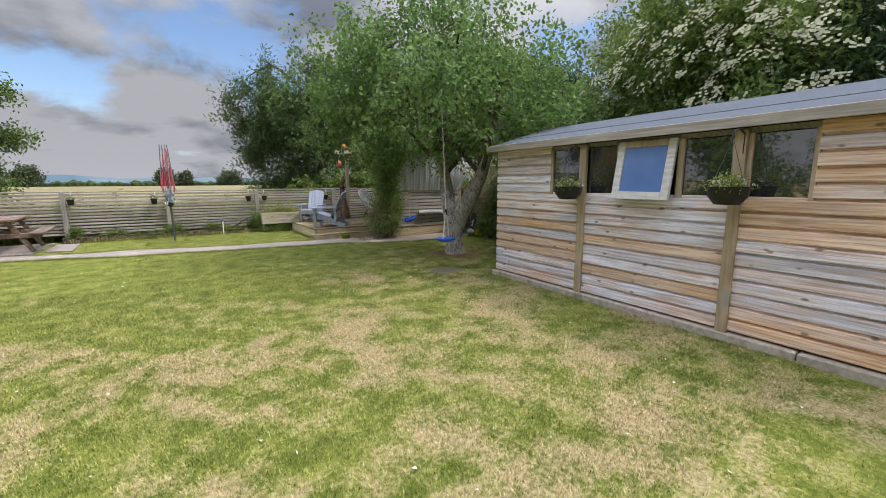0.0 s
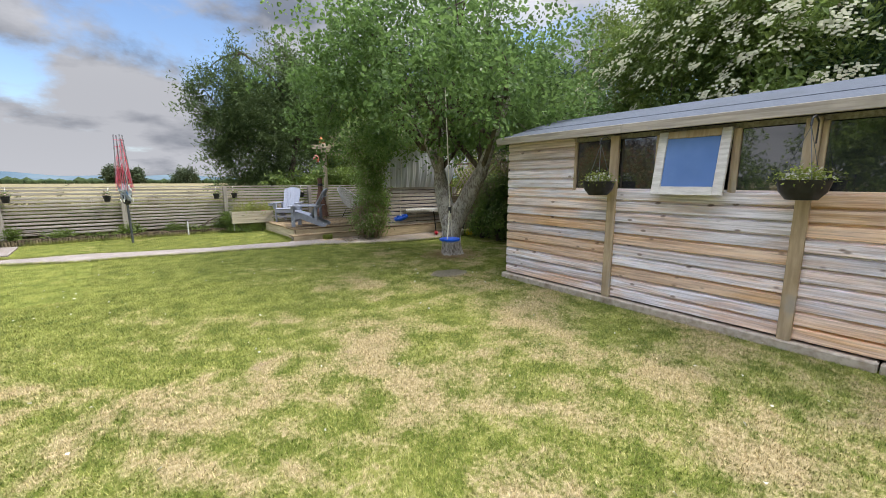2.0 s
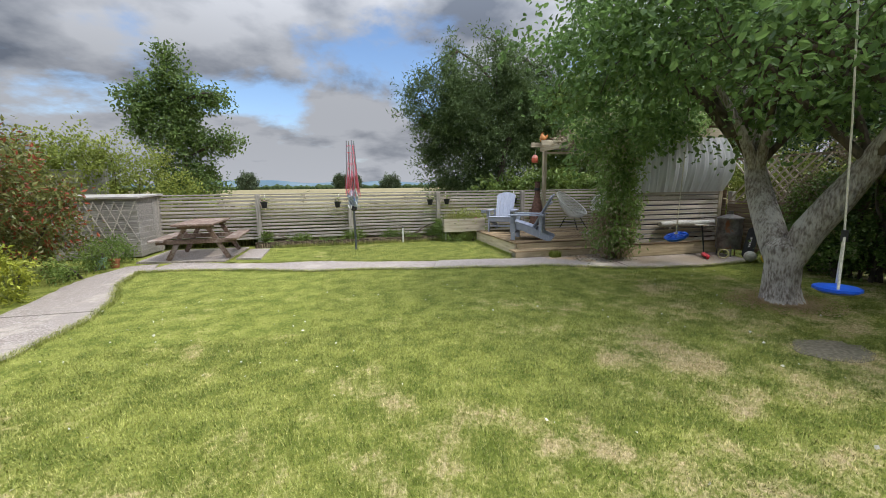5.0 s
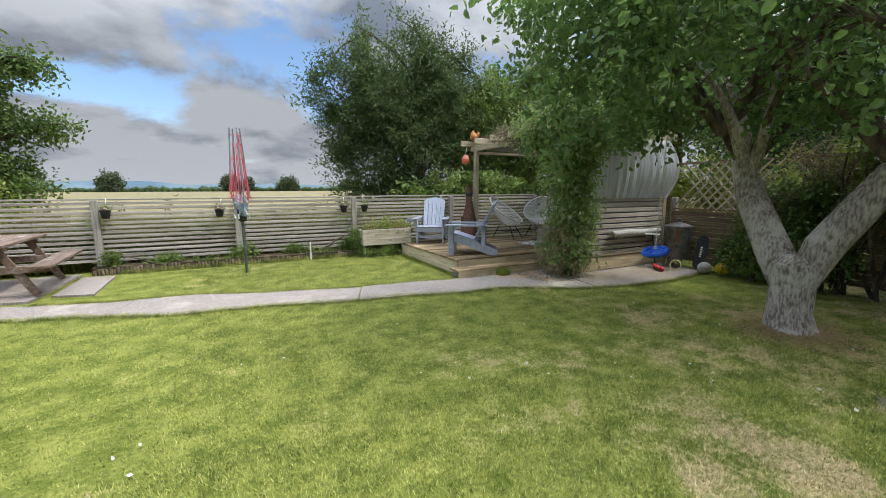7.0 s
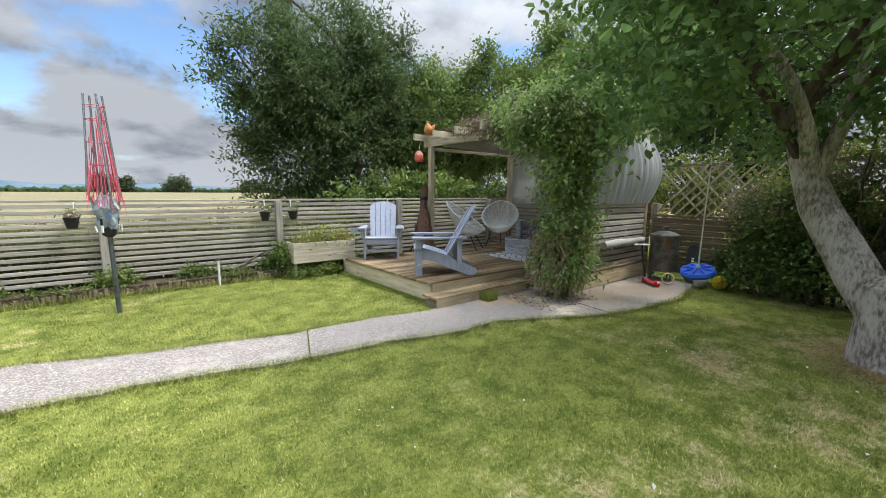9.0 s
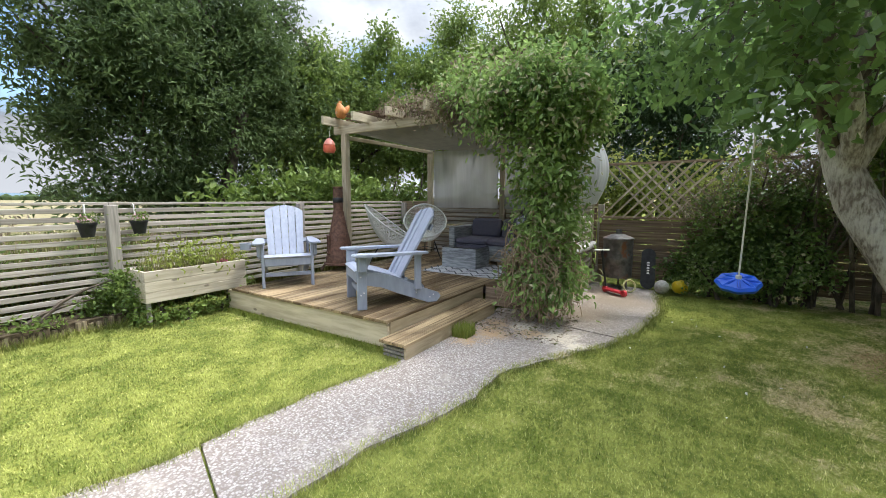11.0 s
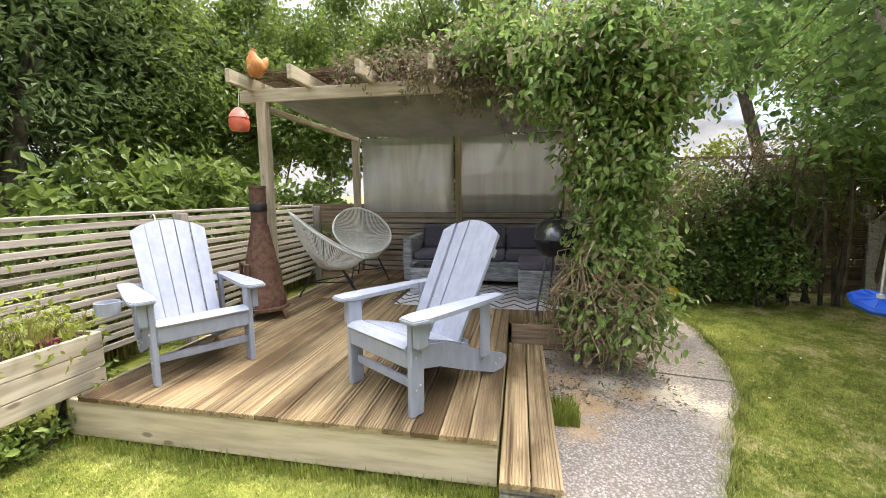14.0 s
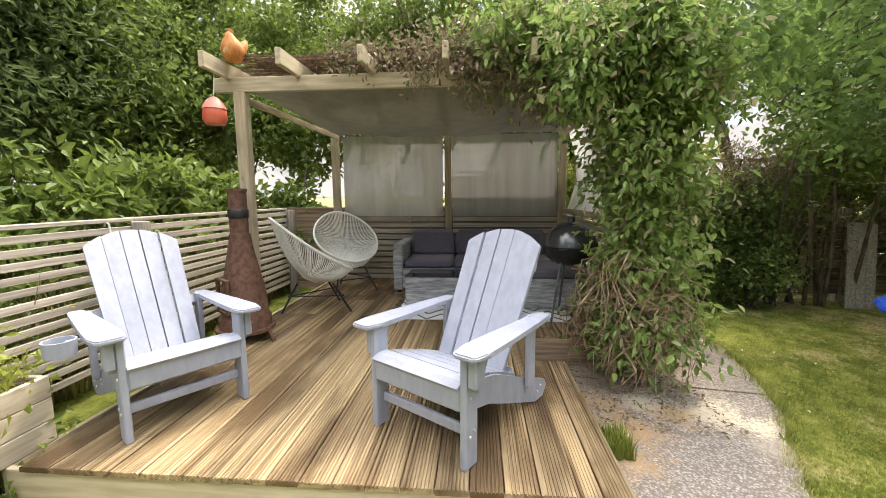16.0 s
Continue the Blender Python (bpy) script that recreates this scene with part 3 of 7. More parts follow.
def tree(name, base, lobes, clumps, per, size, material, label, trunk=0.16, seed=1, slim=0.5, spread=0.2, droop=0.25, stems=1, limbs=26, group="", kind="", shell=2.2, stretch=1.0, buds=26):
    """A tapered trunk with limbs, and a crown of leaves over the lobes."""
    root = thing(name, pose(*base), label, "tree", group, kind)
    rnd = random.Random(seed)
    local = [(x - base[0], y - base[1], z - base[2], a, b, c) for x, y, z, a, b, c in lobes]
    wild = ragged(local, buds, seed)
    bm = B()
    mid = Vector([sum(l[k] * l[3] for l in local) / sum(l[3] for l in local) for k in range(3)])
    heads = []
    for s in range(stems):
        off = Vector((rnd.uniform(-1, 1), rnd.uniform(-1, 1), 0)) * (0.25 if stems > 1 else 0)
        top = mid * 0.75 + off * 3
        heads += limb(bm, off - Vector((0, 0, 0.1)), top, trunk, trunk * 0.5, 0.06, rnd, 10, 6)[2:]
    for k in range(limbs):
        l = local[k % len(local)]
        goal = Vector((l[0] + rnd.uniform(-0.8, 0.8) * l[3], l[1] + rnd.uniform(-0.8, 0.8) * l[4], l[2] + rnd.uniform(-0.6, 0.8) * l[5]))
        near = min(heads, key=lambda p: (p - goal).length + 0.4 * p.z)
        pts = limb(bm, near, goal, trunk * 0.32, trunk * 0.07, 0.12, rnd, 6)
        if k < limbs // 2:
            heads.append(pts[2])
    part("trunk", bm, TWIG, root, smooth=True)
    foliage("crown", wild, clumps, per, size, material, root, slim, spread, droop, 0.05, seed, shell=shell, stretch=stretch)
    return root


def shrub(name, base, lobes, clumps, per, size, material, label, category="shrub", seed=1, slim=0.5, spread=0.12, droop=0.1, stems=7, group="", kind="", shell=2.2):
    root = thing(name, pose(*base), label, category, group, kind)
    local = [(x - base[0], y - base[1], z - base[2], a, b, c) for x, y, z, a, b, c in lobes]
    rnd = random.Random(seed)
    bm = B()
    for k in range(stems):
        l = local[k % len(local)]
        limb(bm, (l[0] * 0.7 + rnd.uniform(-0.1, 0.1), l[1] * 0.7 + rnd.uniform(-0.1, 0.1), -0.05), (l[0] + rnd.uniform(-0.5, 0.5) * l[3], l[1] + rnd.uniform(-0.5, 0.5) * l[4], l[2] + 0.4 * l[5]), 0.03, 0.008, 0.1, rnd, 5)
    tagged(part("stem_growth", bm, TWIG, root, smooth=True), kind="stuff")
    foliage("leaves", ragged(local, 14, seed), clumps, per, size, material, root, slim, spread, droop, 0.02, seed, shell=shell)
    return root

# ---- ground, path ----
LO_X = (-3.73, -3.05, -1.8, -0.76, 0.26, 1.2, 2.14, 2.89, 3.44, 4.02, 4.6, 5.3, 6.2, 7.5)
LO_Y = (7.15, 7.10, 6.8, 6.36, 6.25, 6.0, 5.88, 5.66, 5.66, 5.38, 5.05, 4.87, 4.78, 4.95)
UP_X = (-4.33, -3.38, -2.45, -1.5, -0.56, 0.26, 0.79, 1.44, 2.44, 3.1, 3.2, 5.2, 5.26, 7.5)
UP_Y = (7.75, 7.95, 7.65, 7.40, 7.33, 7.0, 6.88, 6.70, 6.62, 6.46, 6.50, 6.50, 5.92, 5.92)
IN_Y = (-9.0, 1.7, 2.3, 3.0, 4.3, 5.1, 6.2, 7.2)
IN_X = (-3.5, -3.22, -3.16, -3.05, -2.99, -3.15, -3.58, -3.73)
OUT_Y = (-9.0, 3.06, 3.7, 5.0, 6.4, 7.75)
OUT_X = (-4.6, -4.2, -4.08, -4.14, -4.33, -4.33)


def sheet(name, xs, ys, z, material):
    bm = B()
    grid = [[bm.verts.new((x, y, z)) for x in xs] for y in ys]
    for a, b in zip(grid, grid[1:]):
        for k in range(len(xs) - 1):
            bm.faces.new((a[k], a[k + 1], b[k + 1], b[k]))
    return new(name, mesh_of(name, bm, material))


far = [s * d for s, d in ((-1, 3500), (-1, 900), (-1, 200), (-1, 60), (-1, 15), (-1, 5), (1, 0), (1, 5), (1, 15), (1, 60), (1, 200), (1, 900), (1, 3500))]
tagged(sheet("ground", far, far, 0.0, GROUND), "mown lawn with dried straw patches and ripe fields beyond", "ground", kind="structure")

path = thing("garden_path", pose(0, 0, 0), "worn pale exposed-aggregate concrete garden path with cracked joints", "path", kind="structure")


def slab(low, high, along_x, a, b, lift):
    """One cast slab of the path between its two edges."""
    rnd = random.Random(int(a * 100) + 5)
    n = max(4, int((b - a) / 0.14))
    one_side, other = [], []
    for k in range(n + 1):
        s = a + 0.008 + (b - a - 0.016) * k / n
        skew = 0.12 if along_x else 0.0
        u, v = low(s - skew) + rnd.uniform(-0.02, 0.02), high(s + skew) + rnd.uniform(-0.02, 0.02)
        one_side.append((s - skew, u) if along_x else (u, s))
        other.append((s + skew, v) if along_x else (v, s))
    bm = B()
    prism(bm, one_side + other[::-1], -0.06, lift)
    part("slab", bm, CONCRETE, path)


for a, b, lift in ((-3.6, -1.35, 0.016), (-1.35, 1.52, 0.02), (1.52, 4.05, 0.024), (4.05, 4.9, 0.017), (4.9, 7.45, 0.022)):
    slab(lambda s: float(np.interp(s, LO_X, LO_Y)), lambda s: float(np.interp(s, UP_X, UP_Y)), True, a, b, lift)
for a, b, lift in ((-9, -5.5, 0.02), (-5.5, -2.2, 0.017), (-2.2, 1.1, 0.02), (1.1, 4.6, 0.018), (4.6, 7.1, 0.02)):
    slab(lambda s: float(np.interp(s, OUT_Y, OUT_X)), lambda s: float(np.interp(s, IN_Y, IN_X)), False, a, b, lift)
bm = B()
prism(bm, ((-4.33, 7.1), (-3.7, 7.12), (-3.62, 7.5), (-3.72, 7.95), (-4.2, 7.8)), -0.06, 0.015)
part("slab", bm, CONCRETE, path)
bm = B()
prism(bm, ((-2.35, 8.1), (-1.85, 7.95), (-1.9, 9.35), (-2.35, 9.45)), -0.05, 0.03)
part("slab", bm, CONCRETE, path)
bm = B()
prism(bm, ((-4.2, 8.15), (-2.5, 7.85), (-2.45, 9.75), (-4.2, 9.75)), -0.05, 0.035)
part("slab", bm, CONCRETE, path)

# ---- slatted fence along the field ----
FENCE_Y = 10.0
fence = thing("fence", pose(0, 0, 0), "weathered pale horizontal slatted timber fence beside the field", "fence", kind="structure")
bm = B()
box(bm, (0, 0, 0), (1.0, 0.022, 0.052), None, 0.003)
SLAT = mesh_of("slat", bm, SLATWOOD)
bm = B()
box(bm, (0, 0, 0.69), (0.105, 0.09, 1.42), None, 0.006)
FPOST = surf("fence_post_wood", (0.26, 0.235, 0.20), (0.44, 0.40, 0.35), (40, 40, 2.5), 0.85, 0.25, 0.08, (0.22, 0.21, 0.17), (0.54, 0.68), 2.0, specular=0.2)
POST = mesh_of("post", bm, FPOST)
posts_x = (-4.45, -2.21, 0.03, 2.40, 4.90, 7.62)
for i, x in enumerate(posts_x):
    piece("post", POST, fence, pose(x, FENCE_Y - 0.075, -0.1, 0, 0, random.uniform(-1, 1)))
for a, b in zip(posts_x, posts_x[1:]):
    for k in range(13):
        z = 0.215 + k * 0.0855 + random.uniform(-0.006, 0.006)
        m = pose((a + b) / 2, FENCE_Y - 0.012, z, 0, random.uniform(-0.18, 0.18), 0) @ Matrix.Diagonal((b - a - 0.006, 1, random.uniform(0.92, 1.06), 1))
        piece("slat", SLAT, fence, m)
bm = B()
for a, b in zip(posts_x, posts_x[1:]):
    box(bm, ((a + b) / 2, FENCE_Y + 0.02, 1.315), (b - a - 0.004, 0.085, 0.03), None, 0.004)
part("top_rail", bm, SLATWOOD, fence)

# boundary fence behind the pergola and along the side of the garden
BACK_X = 7.66
side_fence = thing("lattice_fence", pose(0, 0, 0), "weathered board fence topped with diamond wooden trellis", "fence", kind="structure")
bm = B()
box(bm, (0, 0, 0), (0.02, 1.0, 0.088), None, 0.003)
BROWNWOOD = surf("brown_fence_wood", (0.16, 0.112, 0.076), (0.34, 0.255, 0.18), (40, 2, 40), 0.9, 0.3, 0.2, (0.10, 0.105, 0.06), (0.55, 0.68), 2.0, specular=0.1)
WIDE = mesh_of("board", bm, BROWNWOOD)
for y0, y1 in ((8.15, 10.0), (5.9, 8.12), (4.05, 5.85), (2.2, 4.0), (0.35, 2.15), (-1.5, 0.3), (-3.4, -1.55), (-5.3, -3.45), (-8.0, -5.35)):
    piece("post", POST, side_fence, pose(BACK_X + 0.08, y1, -0.1))
    for k in range(10 if y1 < 5.9 and y1 > 2 else 13):
        piece("board", WIDE, side_fence, pose(BACK_X, (y0 + y1) / 2, 0.16 + k * 0.094, random.uniform(-0.2, 0.2)) @ Matrix.Diagonal((1, y1 - y0, 1, 1)))
for k in range(4):
    piece("board", WIDE, side_fence, pose(BACK_X + 0.06, 6.75, 1.43 + k * 0.098) @ Matrix.Diagonal((1, 1.62, 1, 1)))
piece("capping_rail", SLAT, side_fence, pose(BACK_X + 0.05, 6.75, 1.83, 0, 0, 90) @ Matrix.Diagonal((1.7, 2.4, 0.5, 1)))
bm = B()
box(bm, (0, 0, 0), (0.014, 0.028, 1.0), None, 0.0)
LATHWOOD = surf("trellis_wood", (0.32, 0.26, 0.19), (0.56, 0.48, 0.37), (40, 40, 3), 0.9, 0.2, 0.2, specular=0.1)
LATH = mesh_of("lath", bm, LATHWOOD)
for y0, y1 in ((4.05, 5.85), (2.2, 4.0), (0.35, 2.15)):
    for rail in (1.09, 1.94):
        piece("trellis_rail", WIDE, side_fence, pose(BACK_X, (y0 + y1) / 2, rail) @ Matrix.Diagonal((1.2, y1 - y0, 0.45, 1)))
    for k in range(11):
        for s in (-1, 1):
            c = y0 + (y1 - y0) * (k + 0.5) / 11
            half = 0.40
            if c - half * 0.9 < y0 - 0.05 or c + half * 0.9 > y1 + 0.05:
                continue
            piece("lath", LATH, side_fence, pose(BACK_X - 0.012 * s - 0.004, c, 1.515, s * 43) @ Matrix.Diagonal((1, 1, 1.15, 1)))

# bed in front of the fence, with a log-roll edge
bm = B()
for x0, x1 in ((-2.3, 2.45),):
    prism(bm, ((x0, 9.70), (x1, 9.66), (x1, 10.3), (x0, 10.3)), -0.05, 0.13)
SOIL = surf("soil", (0.05, 0.038, 0.024), (0.13, 0.10, 0.065), (25, 25, 25), 0.95, 0.8, 0.0, specular=0.1, distance=0.03)
tagged(part("flower_bed", bm, SOIL, None), "narrow raised soil bed along the fence", "flower bed", kind="structure")
edging = thing("log_edging", pose(0, 0, 0), "low log-roll edging of short weathered half-round stakes", "edging", kind="structure")
bm = B()
tube(bm, ((0, 0, -0.08), (0, 0, 0.15), (0, 0, 0.16)), (0.026, 0.026, 0.02), 7)
LOGWOOD = surf("log_wood", (0.09, 0.07, 0.045), (0.23, 0.18, 0.12), (30, 30, 8), 0.9, 0.3, 0.25, (0.08, 0.09, 0.035), (0.5, 0.65), 4.0, specular=0.1)
STAKE = mesh_of("stake", bm, LOGWOOD, True)
x = -2.25
while x < 2.45:
    piece("stake", STAKE, edging, pose(x, 9.675 + random.uniform(-0.008, 0.008), random.uniform(-0.075, -0.02), random.uniform(-6, 6), random.uniform(-6, 6)))
    x += 0.056

# ---- deck ----
DECK_Z = 0.29
deck = thing("deck", pose(0, 0, 0), "weathered grooved timber deck with a low step", "deck", kind="structure")


def grooved(length, width=0.139, thick=0.028, ridges=8):
    """A deck board with ridges along its length (x)."""
    bm = B()
    prof = []
    pitch = (width - 0.012) / ridges
    for k in range(ridges):
        y0 = -width / 2 + 0.006 + pitch * k
        prof += [(y0 + pitch * 0.08, thick / 2), (y0 + pitch * 0.62, thick / 2), (y0 + pitch * 0.72, thick / 2 - 0.006), (y0 + pitch * 0.92, thick / 2 - 0.006)]
    prof = prof[:-2]
    ring = [(-width / 2, thick / 2 - 0.005)] + prof + [(width / 2, thick / 2 - 0.005), (width / 2, -thick / 2), (-width / 2, -thick / 2)]
    ends = [[bm.verts.new((x, y, z)) for y, z in ring] for x in (-length / 2, length / 2)]
    for k in range(len(ring)):
        j = (k + 1) % len(ring)
        bm.faces.new((ends[0][k], ends[0][j], ends[1][j], ends[1][k]))
    bm.faces.new(ends[0][::-1])
    bm.faces.new(ends[1])
    return bm


LONG = mesh_of("deck_board", grooved(1.0), DECKWOOD)
D_X0, D_X1, D_Y0, D_Y1 = 3.31, 7.62, 6.74, 9.30
y = D_Y0 + 0.07
while y < D_Y1 - 0.03:
    cut = random.choice((5.7, 6.3, 6.6))
    for a, b in ((D_X0 - 0.02, cut), (cut + 0.004, D_X1)):
        piece("deck_board", LONG, deck, pose((a + b) / 2, y, DECK_Z - 0.014 + random.uniform(-0.0015, 0.0015)) @ Matrix.Diagonal((b - a, 1, 1, 1)))
    y += 0.1455
y = D_Y0 - 0.075
while y > 5.9:
    piece("deck_board", LONG, deck, pose((5.2 + D_X1) / 2, y, DECK_Z - 0.014) @ Matrix.Diagonal((D_X1 - 5.2, 1, 1, 1)))
    y -= 0.1455
one("front_board", lambda b: box(b, (D_X0 + 0.01, (D_Y0 + D_Y1) / 2, 0.147), (0.03, D_Y1 - D_Y0, 0.228), None, 0.003), FASCIA, deck)
FASCIA_X = surf("deck_side_board", (0.36, 0.29, 0.18), (0.54, 0.44, 0.29), (2.2, 30, 22), 0.8, 0.2, 0.05, (0.28, 0.22, 0.13), (0.55, 0.75), 3.0, specular=0.25)
one("side_board", lambda b: box(b, ((D_X0 + 5.2) / 2 + 0.02, D_Y0 + 0.016, 0.147), (5.2 - D_X0 - 0.04, 0.03, 0.228), None, 0.003), FASCIA_X, deck)
one("side_board", lambda b: box(b, (5.21, 6.3, 0.147), (0.03, 0.82, 0.228), None, 0.003), BROWNWOOD, deck)
one("side_board", lambda b: box(b, (6.42, 5.89, 0.147), (2.4, 0.03, 0.228), None, 0.003), FASCIA_X, deck)
one("back_edge", lambda b: box(b, ((D_X0 + D_X1) / 2, D_Y1 + 0.012, 0.147), (D_X1 - D_X0, 0.03, 0.228), None, 0.003), FASCIA_X, deck)
for x in (3.6, 4.2, 4.8, 5.4, 6.0, 6.6, 7.2):
    one("joist", lambda b: box(b, (x, 8.0, 0.19), (0.05, 2.4, 0.13)), GREYWOOD, deck)
for k in range(2):
    piece("step_board", LONG, deck, pose(4.06, 6.655 - k * 0.147, 0.151) @ Matrix.Diagonal((1.78, 1, 1, 1)))
one("step_riser", lambda b: box(b, (4.06, 6.46, 0.062), (1.72, 0.03, 0.148), None, 0.003), FASCIA_X, deck)
for k in range(4):
    one("step_end", lambda b: box(b, (3.24, 6.6, 0.015 + k * 0.034), (0.03, 0.25, 0.022), None, 0.003), GREYWOOD, deck, "grey slatted support under the step")
one("step_block", lambda b: box(b, (3.29, 6.6, 0.06), (0.05, 0.22, 0.14)), GREYWOOD, deck)

# ---- pergola ----
PX0, PX1, PY0, PY1, PZ = 5.16, 7.55, 5.98, 9.18, 2.36
pergola = thing("pergola", pose(0, 0, DECK_Z), "weathered timber pergola with a brushwood and canvas roof on the deck", "pergola", kind="")
for x, y in ((PX0, PY0), (PX0, PY1), (PX1, PY0), (PX1, PY1), (PX1, 7.56)):
    one("post", lambda b: box(b, (x, y - (0.05 if y > 8 and x < 5.5 else 0.0), (PZ - DECK_Z) / 2), (0.095, 0.095, PZ - DECK_Z), None, 0.006), POSTWOOD, pergola)
BEAMY = surf("beam_wood_y", (0.34, 0.29, 0.20), (0.52, 0.45, 0.32), (30, 2.2, 30), 0.8, 0.25, 0.06, (0.27, 0.24, 0.18), (0.54, 0.68), 2.0, specular=0.2)
BEAMX = surf("beam_wood_x", (0.34, 0.29, 0.20), (0.52, 0.45, 0.32), (2.2, 30, 30), 0.8, 0.25, 0.06, (0.27, 0.24, 0.18), (0.54, 0.68), 2.0, specular=0.2)
bz = PZ - DECK_Z
for x in (PX0, PX1):
    one("beam", lambda b: box(b, (x, (PY0 + PY1) / 2, bz + 0.062), (0.045, PY1 - PY0 + 0.36, 0.12), None, 0.005), BEAMY, pergola)
for k, y in enumerate((9.22, 8.62, 8.0, 7.38, 6.75, 6.1)):
    one("rafter", lambda b: box(b, ((PX0 + PX1) / 2 - 0.05, y, bz + 0.165), (PX1 - PX0 + 0.62, 0.045, 0.12), None, 0.005), BEAMX, pergola)
one("side_rail", lambda b: box(b, ((PX0 + PX1) / 2, PY1 - 0.07, bz - 0.05), (PX1 - PX0 - 0.1, 0.03, 0.06), None, 0.004), BEAMX, pergola)
one("side_rail", lambda b: box(b, ((PX0 + PX1) / 2, PY0, bz + 0.02), (PX1 - PX0 - 0.1, 0.06, 0.16), None, 0.004), BEAMX, pergola)


def brushwood(b):
    rnd = random.Random(4)
    for k in range(1100):
        x, y = rnd.uniform(PX0 - 0.05, PX1), rnd.uniform(PY0, PY1 - 0.05)
        ln, a = rnd.uniform(0.3, 0.75), rnd.uniform(-0.25, 0.25)
        z = bz + 0.235 + rnd.uniform(0, 0.06)
        d = Vector((math.sin(a) * ln / 2, math.cos(a) * ln / 2, rnd.uniform(-0.02, 0.03)))
        c = Vector((x, y, z))
        tube(b, (c - d, c + d), rnd.uniform(0.004, 0.009), 4, False)


one("brushwood", brushwood, BRUSH, pergola, "dry brown brushwood roof covering")


def cloth(b, p, q, r, nu, nv, sag, wave=0.0, waves=6, seed=0):
    """A sheet from p along q and r, hanging by sag along z and rippled by wave along its normal."""
    p, q, r = Vector(p), Vector(q), Vector(r)
    nrm = q.cross(r).normalized()
    grid = []
    for i in range(nu + 1):
        u = i / nu
        row = []
        for j in range(nv + 1):
            v = j / nv
            c = p + q * u + r * v
            c.z -= sag * (math.sin(math.pi * u) * math.sin(math.pi * v)) ** 0.7 if sag else 0
            c += nrm * (wave * (math.sin(waves * 6.283 * u + seed + 0.6 * math.sin(3 * v)) + 0.5 * math.sin(waves * 2.3 * 6.283 * u + 2 * v + seed)))
            row.append(b.verts.new(c))
        grid.append(row)
    for a, c in zip(grid, grid[1:]):
        for k in range(nv):
            b.faces.new((a[k], a[k + 1], c[k + 1], c[k]))


one("canvas", lambda b: cloth(b, (PX0 + 0.05, PY0 + 0.05, bz + 0.03), (0, PY1 - PY0 - 0.16, 0), (PX1 - PX0 - 0.15, 0, -0.05), 26, 18, 0.16, 0.012, 3), SHADED_CANVAS, pergola, "sagging off-white shade canvas, coloured dark with the roof's shade", True)
for y0, wide, turn in ((7.63, 1.42, 1), (6.06, 1.44, 3)):
    one("curtain", lambda b: cloth(b, (PX1 - 0.06, y0, bz - 0.035), (0, wide, 0), (0, 0, -1.12), 40, 8, 0, 0.0025, 2.3, turn), CURTAIN, pergola, "clear plastic hanging curtain", True)
one("curtain_rod", lambda b: tube(b, ((PX1 - 0.06, 6.0, bz + 0.03), (PX1 - 0.06, 7.56, bz + 0.018), (PX1 - 0.06, 9.15, bz + 0.03)), 0.008, 6), SLATWOOD, pergola)
for k in range(14):
    y = 6.12 + k * 0.226
    one("curtain_tab", lambda b: box(b, (PX1 - 0.06, y, bz - 0.008), (0.02, 0.045, 0.07), None, 0.003), SHADED_CANVAS, pergola)


def billow(b):
    cloth(b, (5.35, PY0 - 0.055, bz + 0.02), (2.2, 0, 0), (0, -0.02, -1.08), 110, 14, 0, 0.018, 11)
    for v in b.verts:
        u, w = (v.co.x - 5.35) / 2.2, (bz + 0.02 - v.co.z) / 1.08
        v.co.y -= 0.16 * math.sin(math.pi * min(max(w, 0), 1)) * min(max(u, 0), 1)
        v.co.x += 0.12 * math.sin(math.pi * min(max(w, 0), 1)) * max(u, 0) ** 3


one("side_sheet", billow, SIDESHEET, pergola, "white rippled plastic side sheet", True)
bm = B()
box(bm, (0, 0, 0), (1.0, 0.02, 0.07), None, 0.003)
SIDE = mesh_of("side_slat", bm, SLATWOOD)
for k in range(11):
    piece("side_slat", SIDE, pergola, pose(6.36, PY0 - 0.025, 0.03 + k * 0.096, 0, random.uniform(-0.2, 0.2)) @ Matrix.Diagonal((2.34, 1, 1, 1)))

for k in range(12):
    for y0, y1 in ((5.98, 7.50), (7.62, 9.10)):
        piece("back_slat", SIDE, pergola, pose(PX1 + 0.03, (y0 + y1) / 2, 0.02 + k * 0.085, 0, random.uniform(-0.2, 0.2), 90) @ Matrix.Diagonal((y1 - y0, 1, 0.9, 1)))

# ---- shed ----
SHED = pose(4.62, 0.78, 0, 0, 0, -1.0)
shed = thing("shed", SHED, "long timber shed of weathered horizontal boards with a felted roof", "shed")
# local: wall face at x = 0, running toward -y; the closed part is 5 m long, then an open bay
EAVE, CLOSED, WHOLE, DEEP = 2.0, 5.02, 8.2, 2.5
for a, c in ((-0.06, 3.98), (3.98, 5.7)):
    one("plinth", lambda b: box(b, (1.2, -(a + c) / 2, 0.02), (2.56, c - a - 0.012, 0.126), None, 0.014), PLINTH, shed, "pale concrete base")
one("bay_floor", lambda b: box(b, (1.4, -7.0, 0.03), (2.6, 2.6, 0.12), None, 0.01), BAYFLOOR, shed, "bare pale concrete floor")
WIN_Z0, WIN_Z1 = 1.345, 1.93
W_Y0, W_Y1 = 1.13, 3.93
BOARD_H = 0.1275


